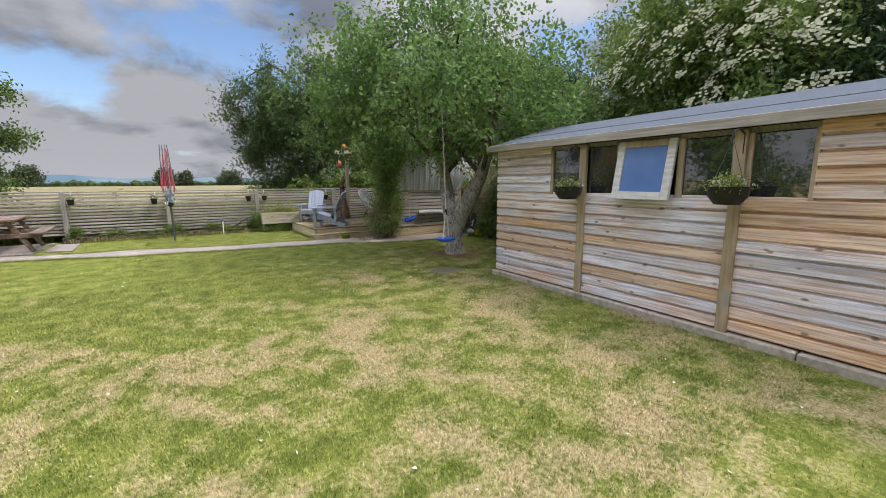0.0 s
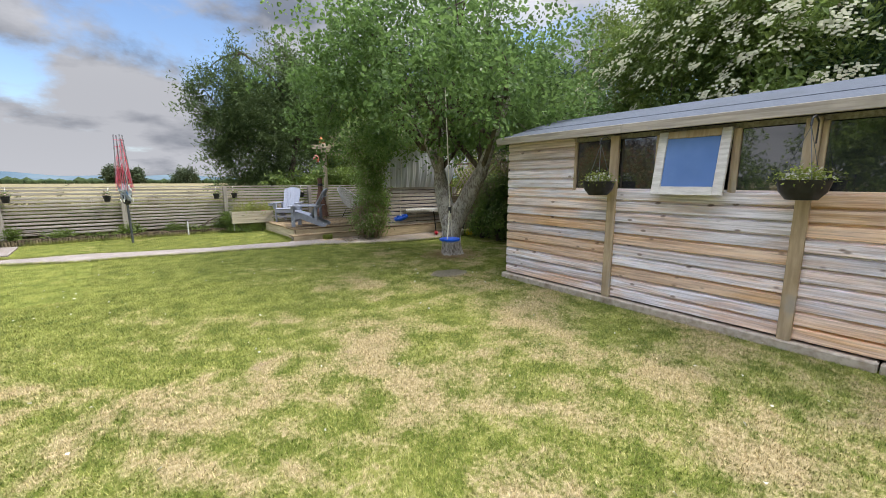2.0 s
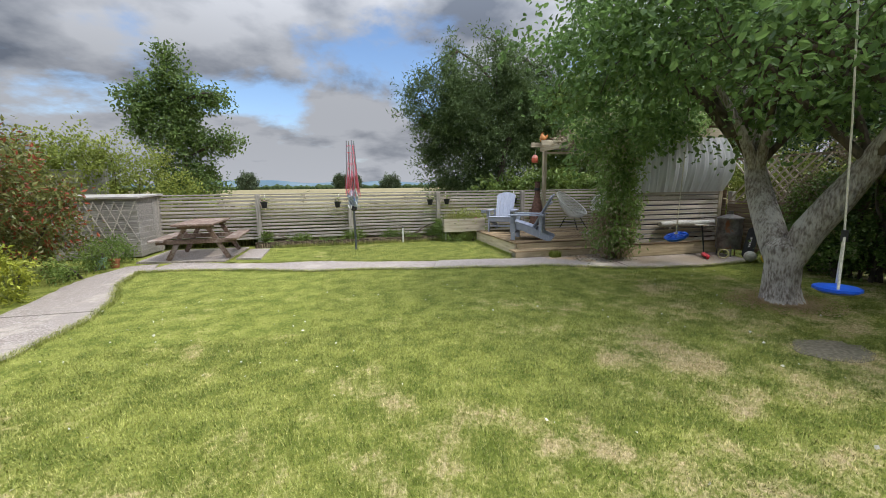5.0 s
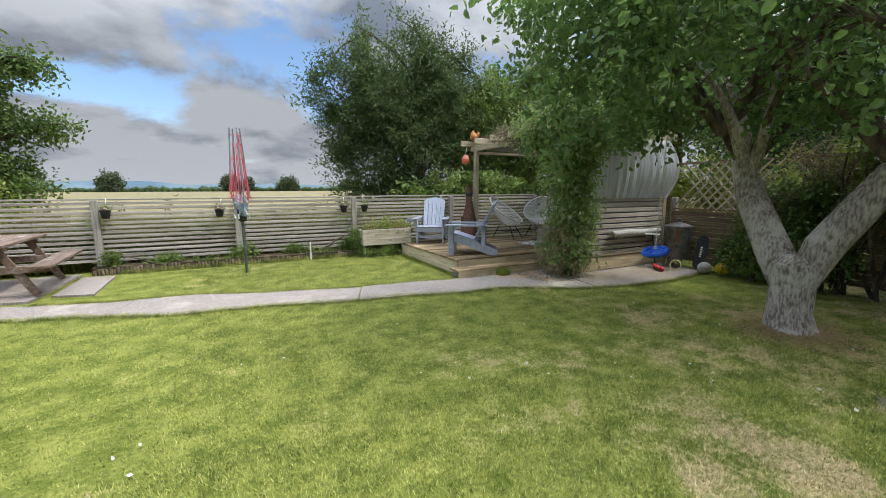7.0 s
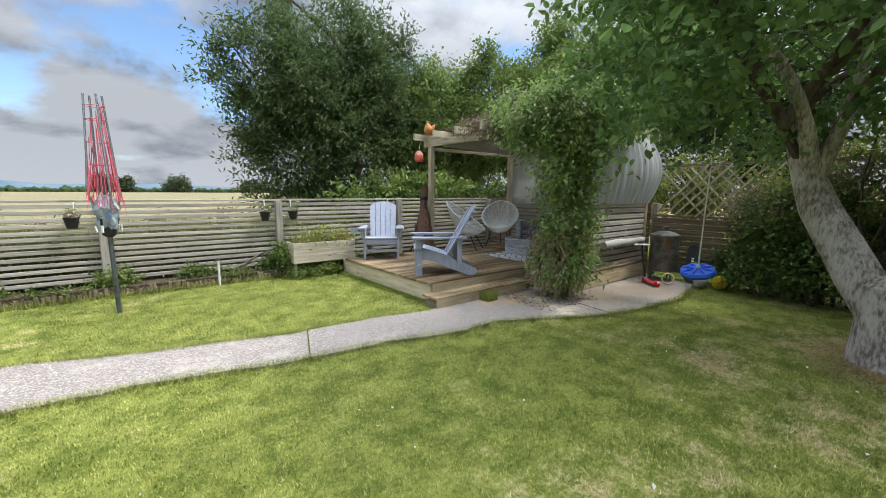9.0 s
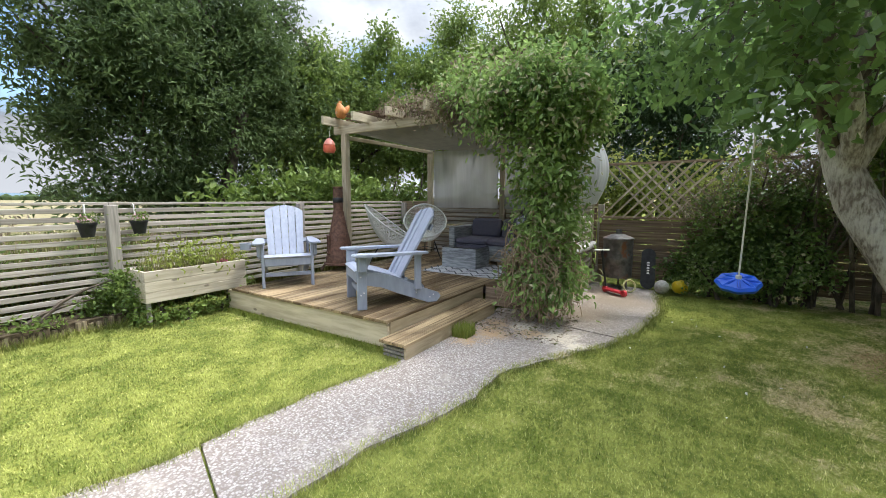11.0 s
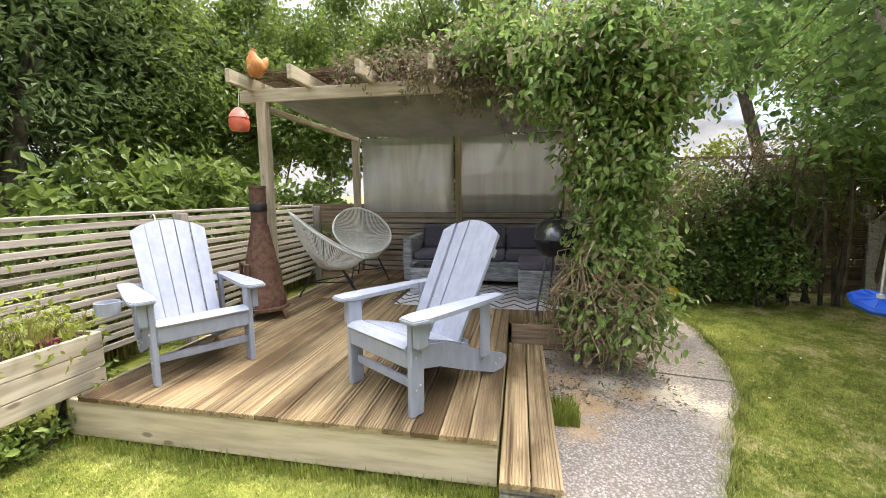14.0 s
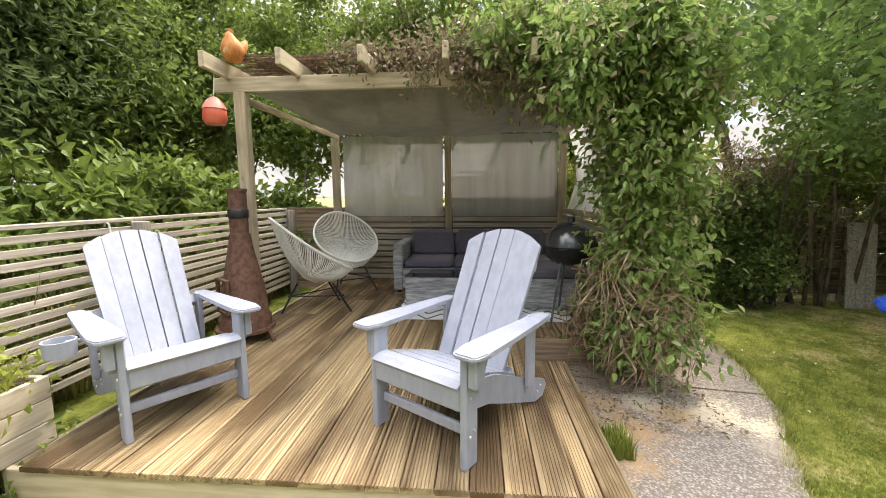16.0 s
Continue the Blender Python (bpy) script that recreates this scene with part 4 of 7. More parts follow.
def clad_mesh(length):
    """A bevelled weatherboard: thicker at its foot, with a rebated top."""
    bm = B()
    ring = [(0.0, 0.0), (-0.031, 0.0), (-0.034, 0.004), (-0.031, 0.098), (-0.005, 0.106), (-0.001, 0.127), (0.0, 0.127)]
    ends = [[bm.verts.new((x, s * length / 2, z)) for x, z in ring] for s in (-1, 1)]
    for k in range(len(ring)):
        j = (k + 1) % len(ring)
        bm.faces.new((ends[0][k], ends[0][j], ends[1][j], ends[1][k]))
    bm.faces.new(ends[0])
    bm.faces.new(ends[1][::-1])
    return mesh_of("wall_board", bm, CLAD)


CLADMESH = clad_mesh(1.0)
spans = ((0.0, 1.68), (1.68, 3.38), (3.38, CLOSED))
for row in range(15):
    z = 0.105 + row * BOARD_H
    for a, c in spans:
        if WIN_Z0 - 0.05 < z and z < WIN_Z1:
            if a == 0.0:
                cuts = ((0.0, W_Y0),)
            elif c == CLOSED:
                cuts = ((W_Y1, CLOSED),)
            else:
                cuts = ()
        else:
            cuts = ((a, c),)
        for d, e in cuts:
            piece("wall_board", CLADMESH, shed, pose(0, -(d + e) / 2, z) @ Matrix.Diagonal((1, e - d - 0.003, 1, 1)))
# inner skin, end walls, back
one("wall", lambda b: [box(b, (0.03, -(a + c) / 2, z), (0.04, c - a, h)) for a, c, z, h in ((0, CLOSED, 0.72, 1.24), (0, W_Y0, 1.66, 0.66), (W_Y1, CLOSED, 1.66, 0.66), (0, CLOSED, 1.965, 0.05))], GREYWOOD, shed)
one("wall", lambda b: box(b, (DEEP / 2, 0.0, 1.05), (DEEP - 0.02, 0.03, 1.9)), GREYWOOD, shed)
one("wall", lambda b: box(b, (DEEP / 2, -CLOSED + 0.03, 1.05), (DEEP - 0.02, 0.03, 1.9)), GREYWOOD, shed)
one("wall", lambda b: box(b, (DEEP, -WHOLE / 2, 1.05), (0.04, WHOLE, 1.9)), GREYWOOD, shed)
one("wall", lambda b: box(b, (DEEP / 2, -WHOLE, 1.05), (DEEP - 0.06, 0.04, 1.9)), GREYWOOD, shed)
one("floor", lambda b: box(b, (DEEP / 2, -CLOSED / 2, 0.115), (DEEP - 0.1, CLOSED - 0.1, 0.03)), GREYWOOD, shed)
for a, wide in ((1.63, 0.1), (3.34, 0.1)):
    one("batten", lambda b: box(b, (-0.042, -a - wide / 2, 1.02), (0.045, wide, 1.9), None, 0.004), SHEDTRIM, shed, "upright timber batten")
one("corner_post", lambda b: box(b, (0.02, -CLOSED + 0.03, 1.02), (0.08, 0.045, 1.9), None, 0.004), SHEDTRIM, shed)
for a, c in ((1.13, 1.63), (1.73, 2.14), (2.87, 3.34), (3.44, 3.93)):
    pane = one("pane", lambda b: box(b, (0.004, -(a + c) / 2, (WIN_Z0 + WIN_Z1) / 2), (0.006, c - a, WIN_Z1 - WIN_Z0)), GLASS, shed, "dark reflecting window pane")
for y in (1.14, 2.15, 2.87, 3.46, 3.92):
    one("mullion", lambda b: box(b, (-0.006, -y, 1.64), (0.035, 0.04, 0.6), None, 0.003), SHEDTRIM, shed)
# top-hung window, open outward
OPEN = pose(-0.03, -2.50, 1.955, 0, 10, 0)
casement = one("casement", lambda b: [box(b, c, s, None, 0.004) for c, s in (((0, 0.285, -0.32), (0.04, 0.085, 0.64)), ((0, -0.285, -0.32), (0.04, 0.085, 0.64)), ((0, 0, -0.60), (0.042, 0.483, 0.085)))], WHITEWOOD, shed, "open top-hung casement with a weathered frame")
casement.matrix_basis = OPEN
one("top_rail", lambda b: box(b, (0, 0, -0.035), (0.04, 0.483, 0.07), None, 0.004), SHEDTRIM, casement)
one("casement_pane", lambda b: box(b, (0.0, 0, -0.315), (0.008, 0.48, 0.488)), BLUEPANE, casement, "pane with blue film")
for y in (2.18, 2.84):
    one("reveal", lambda b: box(b, (0.012, -y, 1.64), (0.05, 0.03, 0.6)), SHEDTRIM, shed)
# roof
R_X, R_Z = 1.25, 2.43
slope = math.degrees(math.atan2(R_Z - 2.05, R_X + 0.14))


def roof_panel(b, sx):
    ln = math.hypot(R_X + 0.14, R_Z - 2.05)
    m = pose(R_X, -WHOLE / 2 + 0.03, R_Z, 0, -slope * sx, 0)
    box(b, m @ Vector((-sx * ln / 2, 0, 0)), (ln, WHOLE + 0.26, 0.03), m.to_3x3().to_4x4(), 0.004)


one("roof", lambda b: roof_panel(b, 1), FELT, shed, "grey mineral roofing felt")
one("roof", lambda b: roof_panel(b, -1), FELT, shed, "grey mineral roofing felt")


def felt_lap(b):
    m = pose(R_X, -WHOLE / 2 + 0.03, R_Z, 0, -slope, 0)
    box(b, m @ Vector((-0.42, 0, 0.018)), (0.86, WHOLE + 0.25, 0.005), m.to_3x3().to_4x4())


one("felt_lap", felt_lap, FELT, shed, "overlapping sheet of grey roofing felt")
for a, c in ((-0.03, 1.9), (1.9, 4.6), (4.6, 8.35)):
    one("fascia", lambda b: box(b, (-0.15, -(a + c) / 2 + 0.1, 2.03), (0.022, c - a - 0.003, 0.095), None, 0.004), FASCIAWOOD, shed, "weathered eaves board")
one("barge_board", lambda b: box(b, ((R_X - 0.14) / 2, 0.145, (R_Z + 2.03) / 2 - 0.03), (math.hypot(R_X + 0.14, R_Z - 2.05), 0.02, 0.095), pose(0, 0, 0, 0, -slope, 0), 0.004), FASCIAWOOD, shed)
one("gable", lambda b: prism(b, ((0, 2.0), (DEEP, 2.0), (R_X, R_Z - 0.03)), -0.015, 0.015, pose(0, 0, 0, 90, 0, 0)), GREYWOOD, shed)
one("bay_post", lambda b: box(b, (0.03, -WHOLE + 0.06, 1.02), (0.09, 0.09, 1.9), None, 0.005), SHEDTRIM, shed)

# half-height boarded screen beside the open bay
screen = thing("half_screen", pose(2.82, -5.0, 0, 0, 0, 80), "half-height weathered boarded screen with a capping rail", "screen")
bm = B()
box(bm, (0, 0, 0), (1.3, 0.022, 0.112), None, 0.004)
SCR = mesh_of("screen_board", bm, PLANTERWOOD)
for k in range(10):
    piece("screen_board", SCR, screen, pose(0, 0, 0.07 + k * 0.116))
one("capping", lambda b: box(b, (0, 0, 1.225), (1.36, 0.09, 0.03), None, 0.005), PLANTERWOOD, screen)
for s in (-1, 1):
    one("post", lambda b: box(b, (s * 0.6, -0.05, 0.6), (0.07, 0.07, 1.2), None, 0.004), PLANTERWOOD, screen)

# ---- trees and hedges ----
apple = thing("apple_tree", pose(5.17, 2.80, 0), "old apple tree with forked pale trunk and broad leafy crown", "tree")


def apple_wood(b):
    tube(b, ((0.02, -0.02, -0.08), (0, 0, 0.03), (-0.01, 0.01, 0.2), (-0.02, 0.0, 0.45), (-0.02, -0.01, 0.7), (-0.02, -0.01, 0.8)), (0.26, 0.225, 0.195, 0.19, 0.205, 0.12), 16)
    left = [(0.0, 0.03, 0.42), (0.05, 0.2, 0.74), (0.1, 0.38, 1.06), (0.16, 0.55, 1.36), (0.19, 0.66, 1.66), (0.2, 0.74, 1.86), (0.19, 0.82, 2.06), (0.17, 0.9, 2.28)]
    for g, r in (((-0.3, 1.0, 2.9), 0.085), ((0.35, 1.1, 2.9), 0.095), ((0.0, 0.35, 3.0), 0.075)):
        limb(b, (0.18, 0.62, 1.56), g, r, 0.025, 0.08, random.Random(4), 10, 7)
    right = [(0.0, -0.05, 0.5), (0.06, -0.18, 0.9), (0.15, -0.36, 1.25), (0.25, -0.56, 1.65), (0.3, -0.8, 2.2), (0.3, -1.2, 2.9)]
    tube(b, left, (0.15, 0.17, 0.16, 0.15, 0.125, 0.09, 0.06, 0.025), 16)
    tube(b, right, (0.14, 0.165, 0.155, 0.125, 0.07, 0.04), 14)


rnd = random.Random(11)
forks = [(0.19, 0.66, 1.66), (-0.1, 0.82, 2.1), (0.2, 0.9, 2.2), (0.25, -0.56, 1.65), (0.3, -0.8, 2.2), (0.3, -1.2, 2.9)]
ends = []
for k in range(16):
    a, r = k * 2.4, rnd.uniform(0.9, 2.2)
    goal = (math.cos(a) * r - 0.1, math.sin(a) * r, rnd.uniform(3.0, 4.2))
    bm = B()
    ends += limb(bm, forks[k % 6], goal, 0.05, 0.014, 0.1, rnd, 8, 7)[3:]
    part("branch", bm, TWIG, apple, smooth=True)


def apple_twigs(b):
    for k in range(140):
        s = rnd.choice(ends)
        g = s + Vector((rnd.uniform(-1, 1), rnd.uniform(-1, 1), rnd.uniform(-0.8, 0.7))) * 0.9
        limb(b, s, g, 0.012, 0.004, 0.15, rnd, 4)


one("trunk", apple_wood, BARK, apple, smooth=True)
tagged(one("twig_growth", apple_twigs, TWIG, apple, smooth=True), kind="stuff")
APPLE = [(-0.1, 0.0, 3.5, 2.5, 2.5, 1.7), (-2.1, 0.5, 3.2, 1.3, 1.5, 1.05), (-1.0, -1.6, 3.0, 1.5, 1.2, 1.05), (-0.3, 1.7, 3.75, 1.5, 1.1, 0.95), (1.9, -0.3, 3.4, 1.5, 1.8, 1.2), (-0.9, 1.3, 2.35, 0.8, 0.8, 0.55), (0.6, -0.9, 2.5, 1.1, 1.0, 0.6), (-0.2, -0.1, 4.6, 1.5, 1.5, 0.9), (-1.5, 0.9, 4.0, 1.2, 1.2, 0.9), (0.3, 0.1, 2.45, 1.0, 0.7, 0.45), (0.9, -1.6, 2.5, 0.9, 1.0, 0.6)]
foliage("crown", ragged(APPLE, 36, 3, (0.18, 0.34), 0.2), 2150, 16, 0.076, LEAF_APPLE, apple, 0.66, 0.145, 0.12, 1.5, 3, shell=1.9, rounded=True)

rnd = random.Random(15)
sprays = []
for k in range(22):
    a = radians(-10 + 200 * k / 21)
    sprays.append((4.85 + 2.75 * math.cos(a) * rnd.uniform(0.85, 1.05), 12.7 + rnd.uniform(-0.4, 0.4), 3.9 + 2.0 * math.sin(a) * rnd.uniform(0.85, 1.1), 0.14 + 0.35 * abs(math.cos(a)), 0.15, 0.18 + 0.5 * max(math.sin(a), 0)))
tree("willow_tree", (4.7, 12.9, 0), [(4.7, 12.8, 3.1, 1.9, 1.5, 1.7), (3.3, 12.6, 3.4, 0.8, 1.0, 1.1), (4.7, 12.8, 4.5, 1.4, 1.2, 1.1), (6.2, 12.7, 3.5, 1.2, 1.1, 1.7), (3.6, 12.7, 4.6, 0.7, 0.8, 0.8), (5.6, 12.8, 4.9, 0.8, 0.9, 0.8), (4.2, 12.9, 1.5, 1.8, 1.1, 1.0)] + sprays, 3000, 26, 0.12, LEAF_WILLOW, "grey-green bushy willow tree behind the fence", 0.13, 5, 0.34, 0.17, 0.0, 3, 44, stretch=2.2, buds=44)
tree("hedge_tree", (8.9, 13.2, 0), [(8.6, 13.2, 4.0, 1.9, 1.5, 1.8), (10.4, 12.9, 4.2, 1.8, 1.6, 1.8), (7.4, 13.0, 2.6, 1.5, 1.2, 1.7), (9.4, 13.0, 2.2, 2.2, 1.2, 1.4), (9.4, 10.6, 3.0, 0.8, 0.7, 0.9)], 2500, 24, 0.115, LEAF_HEDGE, "bright green leafy hedgerow tree behind the pergola", 0.16, 6, 0.55, 0.22, 0.2, 2, 30, "hedgerow trees")
tree("hedge_tree", (11.2, 8.6, 0), [(10.9, 9.0, 3.6, 1.6, 1.7, 1.5), (11.2, 7.2, 4.0, 1.6, 1.7, 1.6), (11.0, 8.2, 5.3, 1.6, 1.9, 1.3), (12.8, 11.6, 5.2, 1.8, 1.5, 2.2)], 2300, 24, 0.115, LEAF_HEDGE, "tall green hedgerow tree over the pergola roof", 0.17, 7, 0.55, 0.22, 0.2, 2, 30, "hedgerow trees")
tree("hedge_tree", (11.5, 0.75, 0), [(11.4, 1.6, 4.5, 1.3, 1.2, 0.8), (11.6, 0.2, 4.6, 1.3, 1.2, 0.9), (11.6, 3.2, 5.0, 1.4, 1.2, 1.1)], 900, 22, 0.10, LEAF_HEDGE, "open-branched hedgerow tree with sky between its limbs", 0.15, 8, 0.55, 0.24, 0.2, 2, 34, "hedgerow trees")
tree("conifer", (10.2, 5.1, 0), [(10.2, 5.7, 2.3, 1.1, 1.2, 1.5), (10.3, 4.5, 2.5, 1.1, 0.8, 1.4), (10.6, 5.4, 3.9, 1.2, 1.3, 0.9)], 1500, 24, 0.11, LEAF_CONIFER, "dark green conifer rising behind the trellis fence", 0.14, 26, 0.35, 0.2, 0.35, 1, 14, shell=3.0)
shrub("laurel_hedge", (6.2, 11.0, 0), [(5.3, 10.9, 1.2, 0.9, 0.5, 0.75), (6.3, 10.9, 1.3, 0.9, 0.5, 0.8), (4.3, 10.9, 0.95, 0.8, 0.5, 0.7), (7.3, 10.9, 1.15, 0.8, 0.5, 0.75), (8.3, 10.3, 1.1, 0.6, 0.7, 0.7), (8.9, 10.2, 2.5, 0.6, 0.6, 0.75), (9.2, 11.2, 2.8, 0.8, 0.7, 0.8), (9.1, 9.4, 3.0, 0.6, 0.7, 0.6)], 860, 16, 0.14, LEAF_HEDGE, "broad-leaved green shrub hedge leaning over the fence", "hedge", 9, 0.55, 0.14)
shrub("rear_hedge", (8.7, 7.4, 0), [(8.7, 8.6, 1.0, 0.5, 1.0, 0.85), (8.7, 7.0, 1.2, 0.5, 1.1, 0.9), (8.7, 5.6, 1.3, 0.6, 0.9, 1.1), (8.8, 4.2, 1.3, 0.7, 1.0, 1.0), (8.8, 3.0, 1.15, 0.6, 0.8, 0.95), (8.8, 1.7, 1.2, 0.6, 0.9, 1.0)], 1250, 18, 0.09, LEAF_BRIGHT, "yellow-green hedge behind the boundary fence", "hedge", 10, 0.55, 0.14)
shrub("elder_bush", (8.6, -0.3, 0), [(8.5, -0.3, 3.3, 1.2, 1.7, 1.5), (8.2, -1.6, 3.1, 1.0, 1.3, 1.2), (8.8, 1.3, 3.1, 1.1, 1.2, 1.5), (8.8, -0.6, 4.4, 1.1, 1.5, 1.0), (8.4, 0.6, 1.8, 0.9, 2.2, 1.2)], 1900, 18, 0.11, LEAF_HEDGE, "tall elder bush covered in cream flower heads", "bush", 11, 0.5, 0.16, stems=14)
elder = bpy.data.objects["elder_bush"]


def umbels(b):
    rng = np.random.default_rng(5)
    p, o = in_lobes([(-0.1, 0.0, 3.3, 1.25, 1.75, 1.55), (-0.4, -1.3, 3.1, 1.05, 1.35, 1.25), (0.2, 1.6, 3.1, 1.1, 1.2, 1.5), (0.2, -0.3, 4.4, 1.15, 1.55, 1.05)], 700, rng, 12.0)
    for c, d in zip(p, o):
        if d[0] > 0.45:
            continue
        c = Vector(c)
        r = rng.uniform(0.09, 0.19)
        up = Vector((d[0] * 0.9 - 0.25, d[1] * 0.7, 0.75)).normalized()
        s = up.orthogonal().normalized()
        t = up.cross(s)
        for k in range(20):
            a, q = rng.uniform(0, 6.283), r * math.sqrt(rng.uniform(0, 1))
            e = c + (s * math.cos(a) + t * math.sin(a)) * q + up * (0.02 - q * 0.2 + rng.uniform(-0.008, 0.008))
            w = 0.027
            b.faces.new([b.verts.new(e + s * x * w + t * y * w + up * rng.uniform(-0.005, 0.005)) for x, y in ((-1, 0), (0, -1), (1, 0), (0, 1))])


bm = B()
umbels(bm)
tagged(part("blossom", bm, FLOWER, elder, "flat cream flower heads"), kind="stuff")
shrub("elder_bush", (7.9, 2.6, 0), [(7.3, 2.5, 1.85, 0.4, 0.55, 0.45), (7.35, 3.0, 2.1, 0.35, 0.4, 0.3), (7.2, 1.9, 2.2, 0.5, 0.6, 0.5)], 150, 14, 0.11, LEAF_HEDGE, "elder branches with cream flower heads hanging over the trellis", "bush", 17, 0.5, 0.13, stems=9)
bm = B()
rng = np.random.default_rng(9)
for k in range(26):
    c = Vector((rng.uniform(-0.95, -0.45), rng.uniform(-0.9, 0.6), rng.uniform(1.3, 2.4)))
    r = rng.uniform(0.05, 0.1)
    for j in range(26):
        a, q = rng.uniform(0, 6.283), r * math.sqrt(rng.uniform(0, 1))
        e = c + Vector((math.cos(a) * q, math.sin(a) * q, 0.01 - q * 0.25 + rng.uniform(-0.006, 0.006)))
        bm.faces.new([bm.verts.new(e + Vector((x * 0.016, y * 0.016, rng.uniform(-0.004, 0.004)))) for x, y in ((-1, 0), (0, -1), (1, 0), (0, 1))])
tagged(part("blossom", bm, FLOWER, bpy.data.objects["elder_bush.001"], "flat cream flower heads"), kind="stuff")
plank = thing("leaning_panel", pose(7.3, 2.2, 0, 0, 5, 0), "short pale weathered timber panel leaning at the fence", "panel")
for k in range(3):
    one("plank", lambda b: box(b, (0.02, -0.12 + k * 0.12, 0.55), (0.022, 0.115, 1.1 + 0.02 * k), None, 0.003), GREYWOOD, plank)
one("rail", lambda b: box(b, (0.045, 0, 0.8), (0.025, 0.36, 0.07), None, 0.003), GREYWOOD, plank)
for (x, y, h, seed) in ((9.2, -3.2, 6.5, 21), (9.0, -5.4, 6.6, 22), (9.6, -7.6, 6.6, 23), (10.6, -1.9, 5.6, 24)):
    tree("conifer", (x, y, 0), [(x, y, 1.3, 1.5, 1.5, 1.3), (x, y, 2.9, 1.45, 1.5, 1.4), (x, y, 4.4, 1.25, 1.3, 1.3), (x, y, h - 0.7, 0.8, 0.85, 0.9)], 1500, 26, 0.11, LEAF_CONIFER, "dense dark green conifer of a tall hedge", 0.14, seed, 0.35, 0.2, 0.35, 1, 14, "conifer hedge", shell=3.0)

# ivy and shrubs along the lattice fence
shrub("ivy", (7.45, 2.4, 0), [(7.5, 3.9, 0.55, 0.35, 0.7, 0.6), (7.45, 3.5, 0.7, 0.36, 0.55, 0.8), (7.45, 1.2, 1.1, 0.5, 0.8, 1.1), (7.5, 3.7, 1.4, 0.22, 0.5, 0.4), (7.4, 0.3, 1.2, 0.5, 1.0, 1.1), (7.5, 4.6, 0.35, 0.25, 0.4, 0.35), (7.45, 4.2, 0.85, 0.24, 0.5, 0.65)], 1500, 16, 0.065, LEAF_IVY, "dark ivy and shrubs over the trellis fence", "climbing plant", 12, 0.75, 0.11)
shrub("dead_climber", (7.5, 4.4, 0), [(7.5, 4.2, 1.3, 0.2, 0.6, 0.4), (7.5, 2.8, 1.1, 0.2, 0.6, 0.6), (7.5, 3.4, 1.8, 0.2, 0.8, 0.35)], 520, 14, 0.05, LEAF_DRY, "withered brown climber on the trellis fence", "climbing plant", 16, 0.35, 0.1)
shrub("bramble", (7.35, 3.4, 0), [(7.3, 3.6, 0.5, 0.3, 0.7, 0.45), (7.35, 4.4, 0.3, 0.2, 0.35, 0.3), (7.5, 3.0, 1.3, 0.2, 0.6, 0.4)], 230, 14, 0.06, LEAF_VINE, "green bramble leaves along the fence foot", "shrub", 13, 0.6, 0.1)

# vine on the pergola's front corner
vine = thing("vine", pose(5.0, 5.95, 0), "dense climbing vine over the pergola corner, dry stems below", "climbing plant")
VINE = [(0.0, -0.05, 1.9, 0.42, 0.40, 0.75), (-0.05, -0.10, 1.1, 0.32, 0.33, 0.6), (0.15, 0.35, 2.55, 0.6, 0.8, 0.33), (0.5, 0.1, 2.7, 0.8, 0.6, 0.36), (-0.05, -0.12, 0.50, 0.42, 0.42, 0.36), (0.0, -0.2, 2.35, 0.45, 0.4, 0.5), (0.1, 1.0, 2.68, 0.35, 0.5, 0.16), (1.4, 0.1, 2.7, 0.8, 0.5, 0.22)]
foliage("leaves", ragged(VINE, 26, 41, (0.25, 0.5), 0.1), 1800, 20, 0.065, LEAF_VINE, vine, 0.50, 0.14, 0.55, 0.05, 14, shell=2.8, rounded=True)
foliage("dry_leaves", [(0.15, 1.6, 2.6, 0.35, 0.8, 0.13), (0.1, 1.0, 2.45, 0.12, 0.5, 0.22), (0.4, 2.1, 2.62, 0.4, 0.6, 0.1), (0.05, 0.6, 2.35, 0.15, 0.5, 0.3), (-0.05, 0.2, 2.5, 0.3, 0.4, 0.3), (0.0, 1.3, 2.5, 0.15, 0.5, 0.2), (0.3, 0.5, 2.82, 0.7, 0.8, 0.16)], 800, 12, 0.05, LEAF_DRY, vine, 0.45, 0.09, 0.5, 0.05, 15, "withered grey-brown vine leaves")


def dry_stems(b):
    rnd = random.Random(8)
    for k in range(320):
        a, r = rnd.uniform(0, 6.283), rnd.uniform(0.2, 0.52)
        p = Vector((0.2 * math.cos(a - 0.8), 0.2 * math.sin(a - 0.8), rnd.uniform(0.2, 1.05)))
        q = Vector((math.cos(a) * r, math.sin(a) * r, rnd.uniform(0.03, 0.75)))
        m = (p + q) / 2 + Vector((math.cos(a + 1), math.sin(a + 1), rnd.uniform(-0.6, 1.4))) * rnd.uniform(0.05, 0.3)
        n_ = (m + q) / 2 + Vector((rnd.uniform(-1, 1), rnd.uniform(-1, 1), rnd.uniform(-0.3, 0.6))) * 0.08
        tube(b, (p, m, n_, q), (0.006, 0.0055, 0.004, 0.002), 4, False)
    for k in range(7):
        x, y = rnd.uniform(-0.08, 0.08), rnd.uniform(-0.08, 0.08)
        tube(b, ((x * 2, y * 2, -0.03), (x, y, 0.7), (-x, y, 1.4), (x, -y, 2.3)), (0.022, 0.02, 0.016, 0.01), 6)


